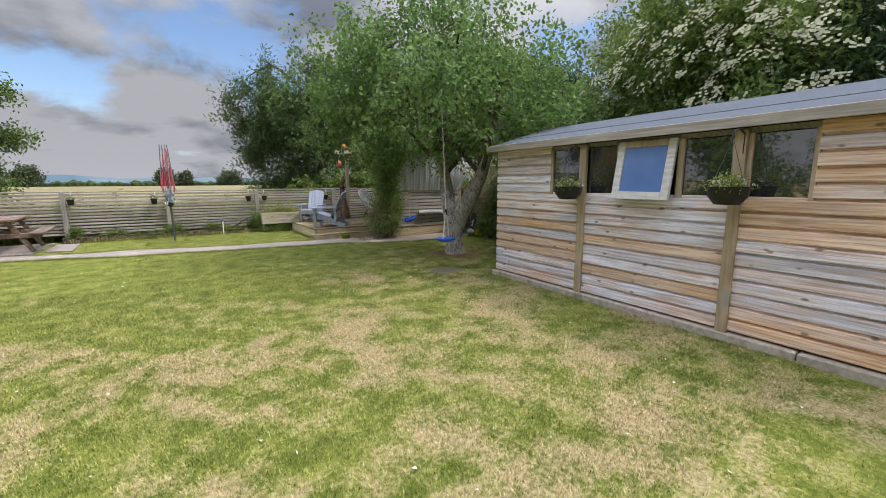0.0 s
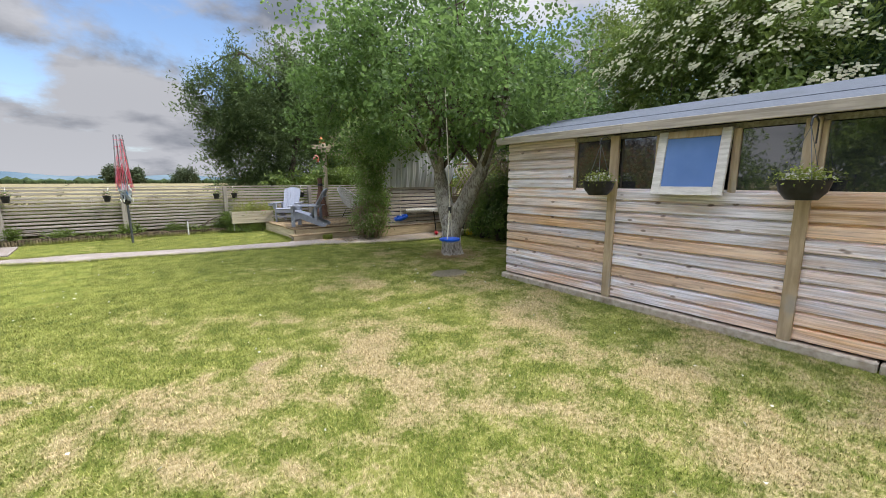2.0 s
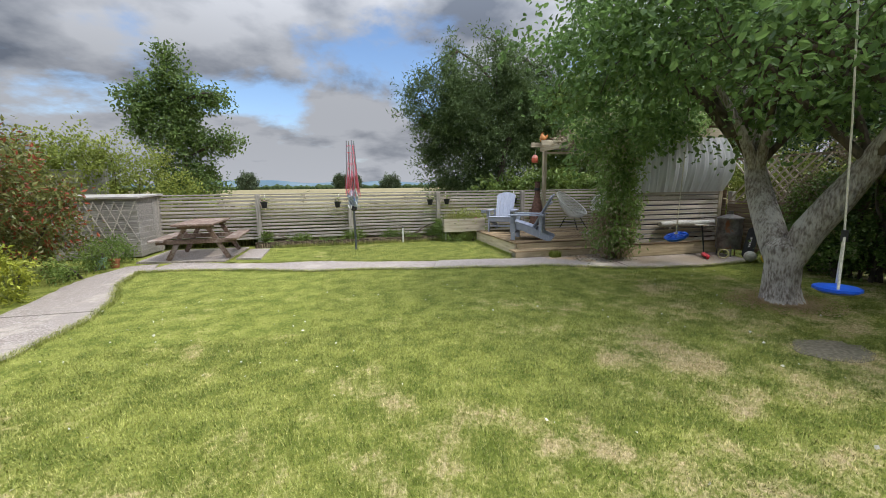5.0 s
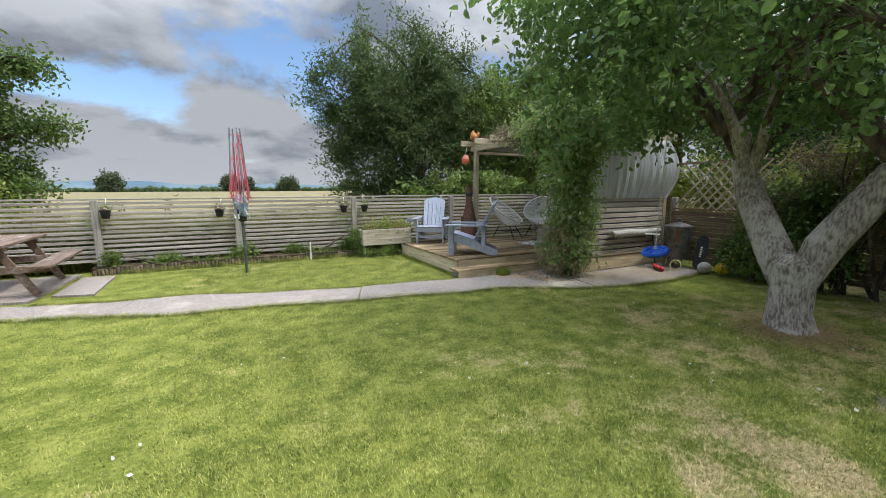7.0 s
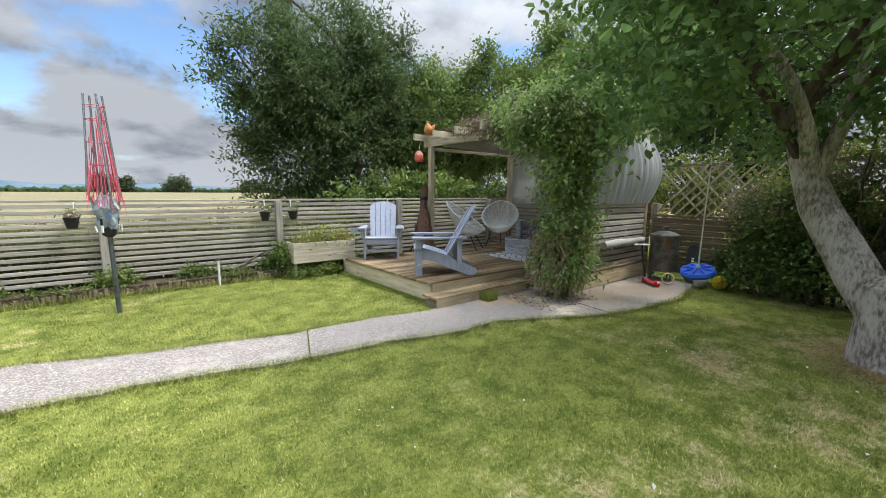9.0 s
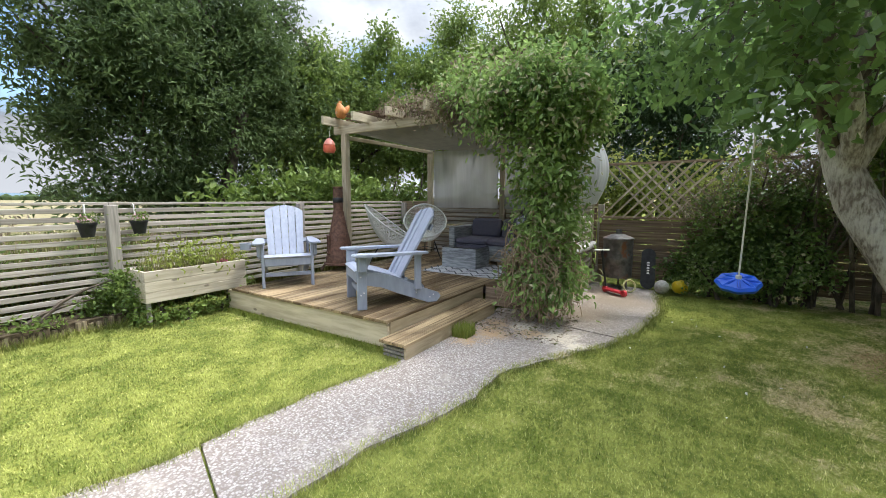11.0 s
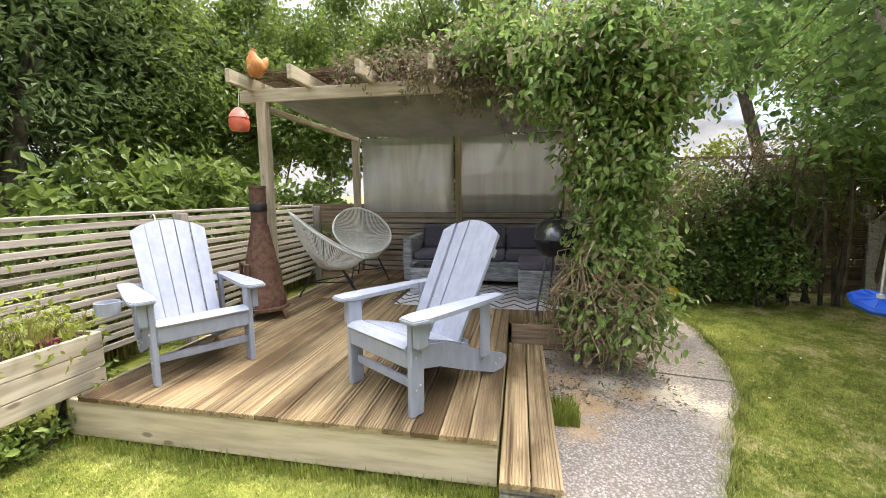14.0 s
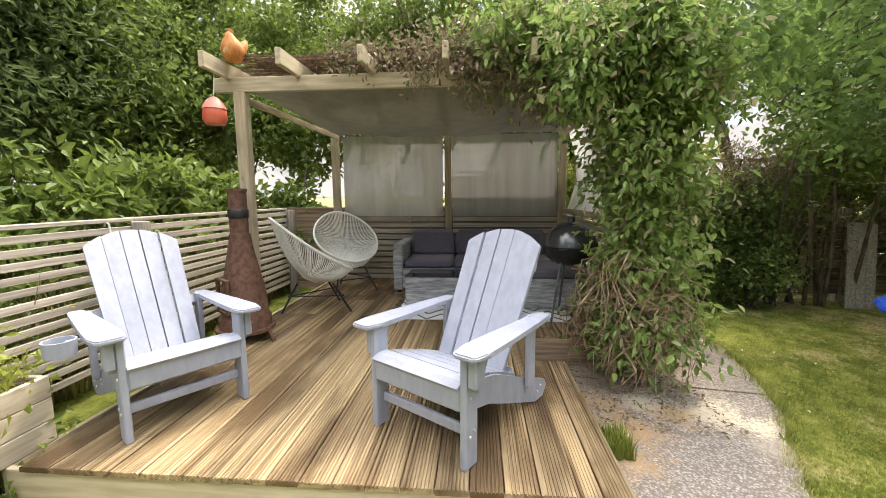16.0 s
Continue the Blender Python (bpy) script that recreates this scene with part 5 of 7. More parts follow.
STRAW = surf("dry_stem", (0.22, 0.155, 0.095), (0.46, 0.36, 0.24), (20, 20, 20), 0.9, 0.2, 0.0, specular=0.1)
tagged(one("dry_growth", dry_stems, STRAW, vine, "tangled straw-coloured dead stems"), kind="stuff")

# left border
shrub("red_tipped_shrub", (-5.4, 5.6, 0), [(-5.3, 5.4, 1.3, 1.0, 1.2, 1.1), (-5.5, 6.6, 1.45, 0.9, 1.0, 1.1), (-5.9, 5.2, 1.9, 1.1, 1.2, 1.0), (-5.2, 7.4, 1.0, 0.7, 0.8, 0.85), (-5.6, 4.2, 1.2, 0.9, 0.9, 1.0)], 1300, 18, 0.09, LEAF_RED, "large shrub with glossy green and red-tipped leaves", "shrub", 30, 0.45, 0.13)
shrub("lime_shrub", (-4.75, 4.9, 0), [(-4.7, 5.3, 0.35, 0.5, 0.6, 0.42), (-4.8, 4.5, 0.4, 0.5, 0.6, 0.45)], 330, 16, 0.075, LEAF_LIME, "low mounded yellow-green shrub beside the path", "shrub", 31, 0.45, 0.08)
shrub("border_plants", (-4.5, 7.6, 0), [(-4.55, 6.6, 0.2, 0.2, 0.4, 0.2), (-4.6, 7.6, 0.28, 0.3, 0.5, 0.3), (-4.7, 8.4, 0.3, 0.3, 0.4, 0.35), (-4.4, 3.7, 0.1, 0.2, 0.6, 0.12), (-4.45, 2.4, 0.15, 0.2, 0.7, 0.2)], 300, 14, 0.06, LEAF_HEDGE, "low green border plants beside the path", "plants", 32, 0.4, 0.09)
RENDER = surf("wall_render", (0.34, 0.32, 0.29), (0.46, 0.44, 0.40), (14, 14, 14), 0.9, 0.3, 0.0, (0.26, 0.25, 0.21), (0.52, 0.7), 1.4, specular=0.1)
bm = B()
box(bm, (-8.0, 11.35, 0.95), (3.9, 0.14, 2.1), None, 0.01)
tagged(part("wall_rendered", bm, RENDER, None), "grey rendered garden wall behind the storage box", "wall", kind="structure")
shrub("yellow_shrub", (-6.4, 11.8, 0), [(-6.3, 11.6, 1.8, 1.1, 0.9, 1.4), (-7.4, 11.6, 1.9, 1.1, 0.9, 1.4), (-5.2, 11.7, 1.5, 0.9, 0.7, 1.2), (-4.2, 11.6, 1.1, 0.7, 0.6, 0.75)], 900, 18, 0.09, LEAF_BRIGHT, "yellow-green shrub behind the storage box", "shrub", 33, 0.5, 0.14)
tree("garden_tree", (-5.2, 13.8, 0), [(-5.2, 13.8, 3.3, 0.9, 0.9, 1.3), (-5.1, 13.8, 4.9, 0.55, 0.6, 0.9), (-4.2, 13.8, 4.3, 0.55, 0.5, 0.3), (-4.1, 13.8, 2.9, 0.75, 0.6, 0.25), (-6.0, 13.8, 4.0, 0.6, 0.7, 0.8), (-5.0, 13.8, 1.6, 1.2, 0.8, 0.8)], 900, 22, 0.11, LEAF_IVY, "dark green broadleaf tree beyond the fence corner", 0.13, 34, 0.6, 0.2, 0.1, 1, 26, buds=20)
tree("purple_tree", (-8.6, 8.2, 0), [(-8.3, 8.2, 3.0, 1.3, 1.5, 1.5), (-8.0, 6.6, 2.6, 1.2, 1.4, 1.4), (-8.6, 9.6, 2.6, 1.2, 1.2, 1.3)], 1000, 20, 0.09, LEAF_PURPLE, "dark purple-leaved tree in the border", 0.13, 35, 0.55, 0.2, 0.1, 1, 20)
for k, (x, y) in enumerate(((-7.6, 2.2), (-7.4, -1.6), (-7.6, -5.4), (-6.0, -9.2), (-2.0, -10.4), (2.4, -10.6), (6.6, -10.2))):
    shrub("tall_hedge", (x, y, 0), [(x, y, 1.3, 1.4, 2.0, 1.4), (x, y + 0.6, 2.9, 1.2, 1.6, 1.2)], 700, 14, 0.14, LEAF_HEDGE, "tall leafy green boundary hedge", "hedge", 40 + k, 0.55, 0.2, group="boundary hedge")

# ---- distance ----
bm = B()
prism(bm, ((-400, 17), (400, 17), (400, 226), (-400, 226)), 0.0, 0.55)
tagged(part("field_crop", bm, CROP, None), "ripe pale golden crop filling the field", "crop", kind="stuff")


def hedge_line(b):
    rnd = random.Random(3)
    for k in range(420):
        x = -380 + k * 1.9 + rnd.uniform(-1, 1)
        r = rnd.uniform(1.4, 2.3)
        m = Matrix.Translation((x, 229 + rnd.uniform(-1.5, 1.5), 1.0)) @ Matrix.Diagonal((r * 1.3, r, r * rnd.uniform(0.7, 1.2), 1))
        bmesh.ops.create_icosphere(b, subdivisions=1, radius=1, matrix=m)


FARMAT = surf("far_hedge", (0.035, 0.055, 0.025), (0.075, 0.10, 0.04), (0.6, 0.6, 0.6), 0.95, 0.6, 0.0, specular=0.05, distance=0.4)
bm = B()
hedge_line(bm)
tagged(part("field_hedge", bm, FARMAT, None), "distant dark hedgerow at the field's far edge", "hedge", kind="stuff")
for k, (yaw, d, w, h) in enumerate(((12.3, 222, 7.0, 8.5), (0.6, 220, 6.0, 7.5), (-1.4, 224, 4.0, 7.0), (-6.0, 224, 8.0, 7.0), (27, 224, 9, 9), (-14, 228, 10, 6), (20, 228, 9, 5))):
    x, y = -math.sin(radians(yaw)) * d, math.cos(radians(yaw)) * d
    tree("far_tree", (x, y, 0), [(x, y, h * 0.55, w * 0.5, w * 0.5, h * 0.4), (x + w * 0.3, y, h * 0.4, w * 0.35, w * 0.35, h * 0.3), (x - w * 0.3, y, h * 0.42, w * 0.35, w * 0.35, h * 0.3)], 260, 14, 0.8, FAR_LEAF, "distant round-crowned field tree", 0.35, 60 + k, 0.7, 1.0, 0.1, 1, 8, "distant trees")


def hills(b):
    n = 120
    prev = None
    for k in range(n + 1):
        x = -3200 + 6400 * k / n
        h = 18 + 20 * (0.5 + 0.5 * math.sin(k * 0.13 + 1.2)) + 8 * math.sin(k * 0.41) + 3 * math.sin(k * 1.1)
        row = [b.verts.new((x, 2300, -2)), b.verts.new((x, 2500, max(h, 8))), b.verts.new((x, 2900, max(h, 8)))]
        if prev:
            for j in range(2):
                b.faces.new((prev[j], row[j], row[j + 1], prev[j + 1]))
        prev = row


bm = B()
hills(bm)
tagged(part("backdrop", bm, HAZED_HILL, None), "distant hills with the air's blue-grey haze in their colour", "hills", kind="structure")


# ---- chairs on the deck ----
def smooth_board(b, pts, width, thick):
    """A plank that follows pts in the y-z plane, with the given width across x."""
    top, low = [], []
    for i, (y, z) in enumerate(pts):
        a = pts[max(i - 1, 0)]
        c = pts[min(i + 1, len(pts) - 1)]
        d = Vector((0, c[0] - a[0], c[1] - a[1])).normalized()
        nrm = Vector((0, -d.z, d.y))
        p = Vector((0, y, z))
        top.append(p + nrm * thick / 2)
        low.append(p - nrm * thick / 2)
    ring = top + low[::-1]
    ends = [[b.verts.new(p + Vector((s * width / 2, 0, 0))) for p in ring] for s in (-1, 1)]
    n = len(ring)
    for k in range(n):
        j = (k + 1) % n
        b.faces.new((ends[0][k], ends[0][j], ends[1][j], ends[1][k]))
    m = len(pts)
    for e in (0, 1):
        for k in range(m - 1):
            f = (ends[e][k], ends[e][k + 1], ends[e][n - 2 - k], ends[e][n - 1 - k])
            b.faces.new(f if e else f[::-1])


BOLT = surf("bolt_steel", (0.6, 0.6, 0.62), (0.75, 0.75, 0.77), (20, 20, 20), 0.3, 0.0, 0.0, metal=0.9)


def garden_chair(m, cup, label):
    """A slatted garden chair with a fanned high back; its front faces -y."""
    chair = thing("garden_chair", m, label, "chair", "pair of garden chairs")
    for s in (-1, 1):
        leg = one("leg", lambda b: box(b, (s * 0.285, -0.30, 0.265), (0.034, 0.095, 0.53), None, 0.006), CHAIRGREY, chair)
        for y, z in ((-0.315, 0.15), (-0.285, 0.17), (-0.315, 0.33), (-0.285, 0.37)):
            one("bolt", lambda b: tube(b, ((s * 0.301, y, z), (s * 0.308, y, z)), (0.009, 0.006), 8), BOLT, leg)

        def stringer(b):
            out = [(-0.30, 0.245), (-0.30, 0.375), (-0.05, 0.335), (0.30, 0.185), (0.52, 0.10), (0.545, 0.06), (0.50, 0.005), (0.40, 0.005), (0.10, 0.12), (-0.10, 0.205)]
            prism(b, out, s * 0.25 - 0.014, s * 0.25 + 0.014, Matrix(((0, 0, 1, 0), (1, 0, 0, 0), (0, 1, 0, 0), (0, 0, 0, 1))))

        rail = one("side_rail", stringer, CHAIRGREY, chair)
        for y, z in ((0.42, 0.06), (0.46, 0.085), (0.27, 0.15), (0.27, 0.12)):
            one("bolt", lambda b: tube(b, ((s * 0.262, y, z), (s * 0.27, y, z)), (0.008, 0.006), 8), BOLT, rail)
        one("arm_support", lambda b: box(b, (s * 0.285, 0.28, 0.36), (0.03, 0.07, 0.40), None, 0.005), CHAIRGREY, chair)

        def bracket(b):
            out = [(-0.30, 0.53), (-0.30, 0.36), (-0.28, 0.36), (-0.20, 0.53)]
            prism(b, out, s * 0.318 - 0.014, s * 0.318 + 0.014, Matrix(((0, 0, 1, 0), (1, 0, 0, 0), (0, 1, 0, 0), (0, 0, 0, 1))))
            box(b, (s * 0.325, -0.30, 0.455), (0.045, 0.075, 0.14), None, 0.006)

        one("arm_bracket", bracket, CHAIRGREY, chair)

        def arm(b):
            w = [(-0.40, 0.045), (-0.385, 0.062), (-0.30, 0.072), (-0.1, 0.066), (0.2, 0.05), (0.36, 0.04), (0.375, 0.03)]
            out = [(s * 0.325 + d, y) for y, d in w] + [(s * 0.325 - d, y) for y, d in w[::-1]]
            prism(b, out if s > 0 else out, 0.533, 0.558)
            bmesh.ops.bevel(b, geom=[e for e in b.edges if abs(e.verts[0].co.z - e.verts[1].co.z) < 1e-4], offset=0.007, segments=2, affect="EDGES")

        one("arm", arm, CHAIRGREY, chair, smooth=True)
    one("front_apron", lambda b: box(b, (0, -0.335, 0.325), (0.54, 0.03, 0.12), None, 0.01), CHAIRGREY, chair)
    one("front_stretcher", lambda b: box(b, (0, -0.285, 0.155), (0.54, 0.028, 0.05), None, 0.006), CHAIRGREY, chair)
    seat = [(-0.36, 0.372), (-0.33, 0.392), (-0.27, 0.392), (-0.2, 0.375), (-0.1, 0.345), (0.0, 0.313), (0.1, 0.275), (0.19, 0.238)]
    for k in range(6):
        if k == 0:
            pts = seat[:3]
        else:
            y0, y1 = -0.262 + (k - 1) * 0.088, -0.262 + (k - 1) * 0.088 + 0.083
            z = lambda y: float(np.interp(y, [p[0] for p in seat], [p[1] for p in seat]))
            pts = [(y0, z(y0)), ((y0 + y1) / 2, z((y0 + y1) / 2)), (y1, z(y1))]
        one("seat_slat", lambda b: smooth_board(b, pts, 0.54 if k == 0 else 0.50, 0.024), CHAIRGREY, chair)
    tilt = pose(0, 0.12, 0.245, -29, 0, 0)
    for k in range(5):
        c0, c1 = (k - 2) * 0.088, (k - 2) * 0.100
        top_arc = lambda x: 0.852 - 1.7 * x * x
        x0, x1 = c1 - 0.047, c1 + 0.047
        out = [(c0 - 0.041, 0.0), (c0 + 0.041, 0.0)] + [(x1 + (x0 - x1) * q / 5, top_arc(x1 + (x0 - x1) * q / 5)) for q in range(6)]
        one("back_slat", lambda b: prism(b, out, -0.011, 0.011, tilt @ Matrix(((1, 0, 0, 0), (0, 0, 1, 0.006 * (k - 2) ** 2 * -1), (0, 1, 0, 0), (0, 0, 0, 1)))), CHAIRGREY, chair)
    for h, w in ((0.33, 0.60), (0.64, 0.44), (0.03, 0.46)):
        one("back_rail", lambda b: box(b, tilt @ Vector((0, 0.032, h)), (w, 0.03, 0.06), tilt.to_3x3().to_4x4(), 0.004), CHAIRGREY, chair)
    if cup:
        def holder(b):
            lathe(b, ((0.052, 0), (0.05, 0.004), (0.058, 0.07), (0.066, 0.07), (0.062, -0.006), (0.0, -0.006)), 20, (-0.47, -0.17, 0.475))
            box(b, (-0.40, -0.17, 0.528), (0.1, 0.03, 0.012), None, 0.003)
        one("cup_holder", holder, CHAIRGREY, chair, "round fold-out cup holder", True)
    return chair


def facing(x, y, z, fx, fy):
    """The pose of a thing whose front (-y) looks along (fx, fy)."""
    return pose(x, y, z, 0, 0, math.degrees(math.atan2(fx, -fy)))


garden_chair(facing(3.745 + 0.30 * 0.56, 8.715 + 0.30 * 0.83, DECK_Z, -0.56, -0.83), True, "pale grey slatted garden chair with a cup holder on its arm")
garden_chair(facing(3.605 + 0.30 * 0.83, 7.415 - 0.30 * 0.56, DECK_Z, -0.83, 0.56), False, "pale grey slatted garden chair with fanned high back")


def string_chair(m, label):
    """An egg-shaped chair: steel rim and legs strung with white cord; front toward -y."""
    root = thing("string_chair", m, label, "chair", "pair of string chairs")
    rim, low = [], []
    n = 116
    for k in range(n):
        a = 2 * math.pi * k / n
        up = math.sin(a)
        rim.append(Vector((math.cos(a) * (0.40 - 0.04 * up * up + 0.03 * up), 0.02 + 0.40 * up, 0.68 + 0.29 * up - 0.02 * math.cos(2 * a))))
        low.append(Vector((math.cos(a) * 0.10, 0.06 + math.sin(a) * 0.07, 0.335 + 0.03 * math.sin(a))))
    one("rim", lambda b: tube(b, rim + [rim[0]], 0.014, 8, False), CORD, root, smooth=True)
    one("seat_ring", lambda b: tube(b, low + [low[0]], 0.008, 6, False), CORD, root, smooth=True)

    def cords(b):
        for k in range(n):
            p, q = rim[k], low[k]
            pts = [p + (q - p) * t + Vector((math.cos(2 * math.pi * k / n) * 0.015, 0.03 * math.sin(2 * math.pi * k / n), -0.045)) * math.sin(math.pi * t) for t in (0, 0.2, 0.4, 0.6, 0.8, 1)]
            tube(b, pts, 0.0048, 4, False)
        for k in range(0, n // 2, 2):
            tube(b, (low[k], low[(n - k) % n]), 0.005, 4, False)

    tagged(one("cording", cords, CORD, root, "white plastic cords"), kind="stuff")
    feet = ((0.27, -0.30), (-0.27, -0.30), (0.0, 0.36))
    for x, y in feet:
        one("leg", lambda b: tube(b, ((x, y, 0.0), (x * 0.62, y * 0.5 + 0.01, 0.30)), 0.011, 8), BLACK, root)
    one("stretcher", lambda b: tube(b, [(x * 0.8, y * 0.8, 0.17) for x, y in feet] + [(feet[0][0] * 0.8, feet[0][1] * 0.8, 0.17)], 0.007, 6), BLACK, root)
    return root


string_chair(facing(5.88, 8.86, DECK_Z, 0.53, -0.85), "white cord egg-shaped chair turned sideways beside the fence")
string_chair(facing(6.85, 8.82, DECK_Z, -0.80, -0.60), "white cord egg-shaped chair facing the lawn by the sofa")

# ---- chiminea ----
chim = thing("chiminea", pose(4.96, 9.11, DECK_Z), "tall rusty steel chiminea on short legs on the deck", "chiminea")
one("body", lambda b: lathe(b, ((0.18, 0.10), (0.205, 0.11), (0.205, 0.20), (0.185, 0.23), (0.175, 0.42), (0.13, 0.62), (0.09, 0.82), (0.08, 0.90)), 28), RUST, chim, "flared rusty firebox", True)
one("flue", lambda b: lathe(b, ((0.072, 0.88), (0.072, 1.24), (0.078, 1.245), (0.078, 1.27), (0.06, 1.27)), 24), RUST, chim, "straight rusty flue", True)
one("band", lambda b: lathe(b, ((0.076, 1.03), (0.08, 1.035), (0.08, 1.10), (0.076, 1.105)), 24), BLACK, chim, "blackened flue band", True)
one("door_frame", lambda b: [box(b, pose(0, 0, 0, 0, 0, -38) @ Vector(c), s, pose(0, 0, 0, 0, 0, -38), 0.003) for c, s in (((-0.155, 0, 0.53), (0.03, 0.20, 0.02)), ((-0.165, 0.10, 0.40), (0.03, 0.02, 0.28)), ((-0.165, -0.10, 0.40), (0.03, 0.02, 0.28)), ((-0.175, 0, 0.27), (0.03, 0.20, 0.02)))], RUST, chim)
one("base_ring", lambda b: lathe(b, ((0.22, 0.085), (0.235, 0.09), (0.235, 0.115), (0.20, 0.12)), 28), RUST, chim, smooth=True)
for a in (20, 140, 260):
    c, s = math.cos(radians(a)), math.sin(radians(a))
    one("leg", lambda b: tube(b, ((c * 0.19, s * 0.19, 0.12), (c * 0.25, s * 0.25, 0.05), (c * 0.27, s * 0.27, 0.0)), (0.018, 0.015, 0.02), 7), RUST, chim)

# ---- sofa set, rug, barbecue ----
sofa = thing("rattan_sofa", pose(7.05, 7.15, DECK_Z), "grey rattan corner sofa with dark purple-grey cushions", "sofa")
one("base", lambda b: box(b, (0.0, 0.0, 0.18), (0.74, 1.86, 0.26), None, 0.015), RATTAN, sofa)
one("arm", lambda b: box(b, (0.0, 0.98, 0.32), (0.76, 0.12, 0.58), None, 0.015), RATTAN, sofa)
one("backrest", lambda b: box(b, (0.38, 0.0, 0.33), (0.11, 1.86, 0.56), None, 0.015), RATTAN, sofa)
for x, y in ((-0.33, 0.98), (-0.33, -0.85), (0.33, 0.98), (0.33, -0.85)):
    one("foot", lambda b: box(b, (x, y, 0.025), (0.05, 0.05, 0.05), None, 0.003), BLACK, sofa)
for k in range(3):
    y = 0.60 - k * 0.61
    one("seat_cushion", lambda b: box(b, (-0.05, y, 0.365), (0.66, 0.60, 0.105), None, 0.03), CUSHION, sofa, "dark purple-grey seat cushion", True)
    one("back_cushion", lambda b: box(b, (0.25, y, 0.56), (0.15, 0.59, 0.36), pose(0, 0, 0, 0, 12, 0), 0.05), CUSHION, sofa, "plump purple-grey back cushion", True)
stool = thing("footstool", pose(6.28, 6.38, DECK_Z), "square grey rattan footstool with a purple-grey cushion", "stool")
one("base", lambda b: box(b, (0, 0, 0.17), (0.56, 0.56, 0.32), None, 0.015), RATTAN, stool)
one("cushion", lambda b: box(b, (0, 0, 0.375), (0.57, 0.57, 0.10), None, 0.03), CUSHION, stool, smooth=True)
one("foot", lambda b: box(b, (0, 0, 0.006), (0.5, 0.5, 0.012)), BLACK, stool)
coffee = thing("rattan_table", pose(6.28, 7.62, DECK_Z), "low grey rattan table with a glass top", "table")
one("base", lambda b: box(b, (0, 0, 0.16), (0.46, 0.62, 0.32), None, 0.012), RATTAN, coffee)
one("glass_top", lambda b: box(b, (0, 0, 0.328), (0.46, 0.62, 0.008), None, 0.002), GLASS, coffee)
rug = thing("rug", pose(6.1, 7.1, DECK_Z), "flat-woven pale grey rug with a dark lattice pattern", "rug")
one("weave", lambda b: box(b, (0, 0, 0.005), (1.05, 1.75, 0.008)), RUGMAT, rug)


def lattice(b):
    for k in range(-3, 4):
        for s in (-1, 1):
            for j in range(6):
                box(b, (-0.44 + j * 0.175, k * 0.27 + (0.07 if j % 2 else -0.07) * s, 0.0105), (0.215, 0.022, 0.003), pose(0, 0, 0, 0, 0, s * (38 if j % 2 else -38)))


one("pattern", lattice, RUGDARK, rug, "dark woven lattice lines")
bbq = thing("kettle_barbecue", pose(5.55, 6.29, DECK_Z) @ Matrix.Diagonal((1.06, 1.06, 0.99, 1)), "black kettle barbecue on a stand with its lid closed", "barbecue")
STEELLID = surf("dark_enamel", (0.05, 0.055, 0.06), (0.09, 0.095, 0.10), (6, 6, 6), 0.18, 0.0, 0.0, metal=0.5, specular=0.8)
one("bowl", lambda b: lathe(b, ((0.03, 0.56), (0.12, 0.58), (0.19, 0.66), (0.215, 0.745)), 28), BLACK, bbq, smooth=True)
one("lid", lambda b: lathe(b, ((0.225, 0.75), (0.222, 0.77), (0.19, 0.88), (0.11, 0.95), (0.02, 0.97)), 28), STEELLID, bbq, "shiny dark domed lid", True)
one("lid_handle", lambda b: tube(b, ((-0.05, 0.03, 0.955), (-0.045, 0.03, 1.01), (0.045, -0.03, 1.01), (0.05, -0.03, 0.955)), 0.012, 8), BLACK, bbq)
one("side_handle", lambda b: tube(b, ((-0.19, 0.12, 0.74), (-0.24, 0.15, 0.74), (-0.26, 0.09, 0.74), (-0.21, 0.07, 0.74)), 0.009, 6), BLACK, bbq)
for a in (10, 130, 250):
    c, s = math.cos(radians(a)), math.sin(radians(a))
    one("leg", lambda b: tube(b, ((c * 0.12, s * 0.12, 0.60), (c * 0.24, s * 0.24, 0.0)), 0.011, 7), DARKPOLE, bbq)

# ---- ornaments on the pergola ----
bm = B()
lathe(bm, ((0.0, 0.0), (0.055, 0.01), (0.085, 0.06), (0.09, 0.11), (0.065, 0.16), (0.04, 0.195), (0.03, 0.215), (0.0, 0.235)), 18)
for v in bm.verts:
    v.co.x *= 1.0
    v.co.y += 0.25 * max(0, v.co.z - 0.12)
tube(bm, ((0, -0.05, 0.10), (0, -0.10, 0.16), (0, -0.12, 0.20)), (0.05, 0.035, 0.012), 10)
tube(bm, ((0, 0.035, 0.20), (0, 0.075, 0.195)), (0.014, 0.002), 8)
box(bm, (0, 0.01, 0.24), (0.012, 0.05, 0.03), None, 0.004)
hen = part("hen_statue", bm, ORANGE, None, "orange-brown pottery hen sitting on the pergola corner", True)
tagged(hen, category="statue")
hen.matrix_basis = pose(5.1, 9.14, PZ + 0.225, 0, 0, 60)
feeder = thing("bird_house", pose(4.92, 9.22, 2.06), "coral and pale glazed bird house hanging on a cord", "bird house")
one("bowl", lambda b: lathe(b, ((0.0, 0.0), (0.07, 0.004), (0.09, 0.04), (0.088, 0.10), (0.078, 0.13)), 22), CORAL, feeder, "coral red base", True)
one("dome", lambda b: lathe(b, ((0.09, 0.12), (0.082, 0.14), (0.06, 0.18), (0.03, 0.21), (0.0, 0.22)), 22), PALE, feeder, "pale pink domed top", True)
one("entrance", lambda b: tube(b, ((-0.078, -0.01, 0.05), (-0.084, -0.011, 0.05)), 0.017, 12), BLACK, feeder)
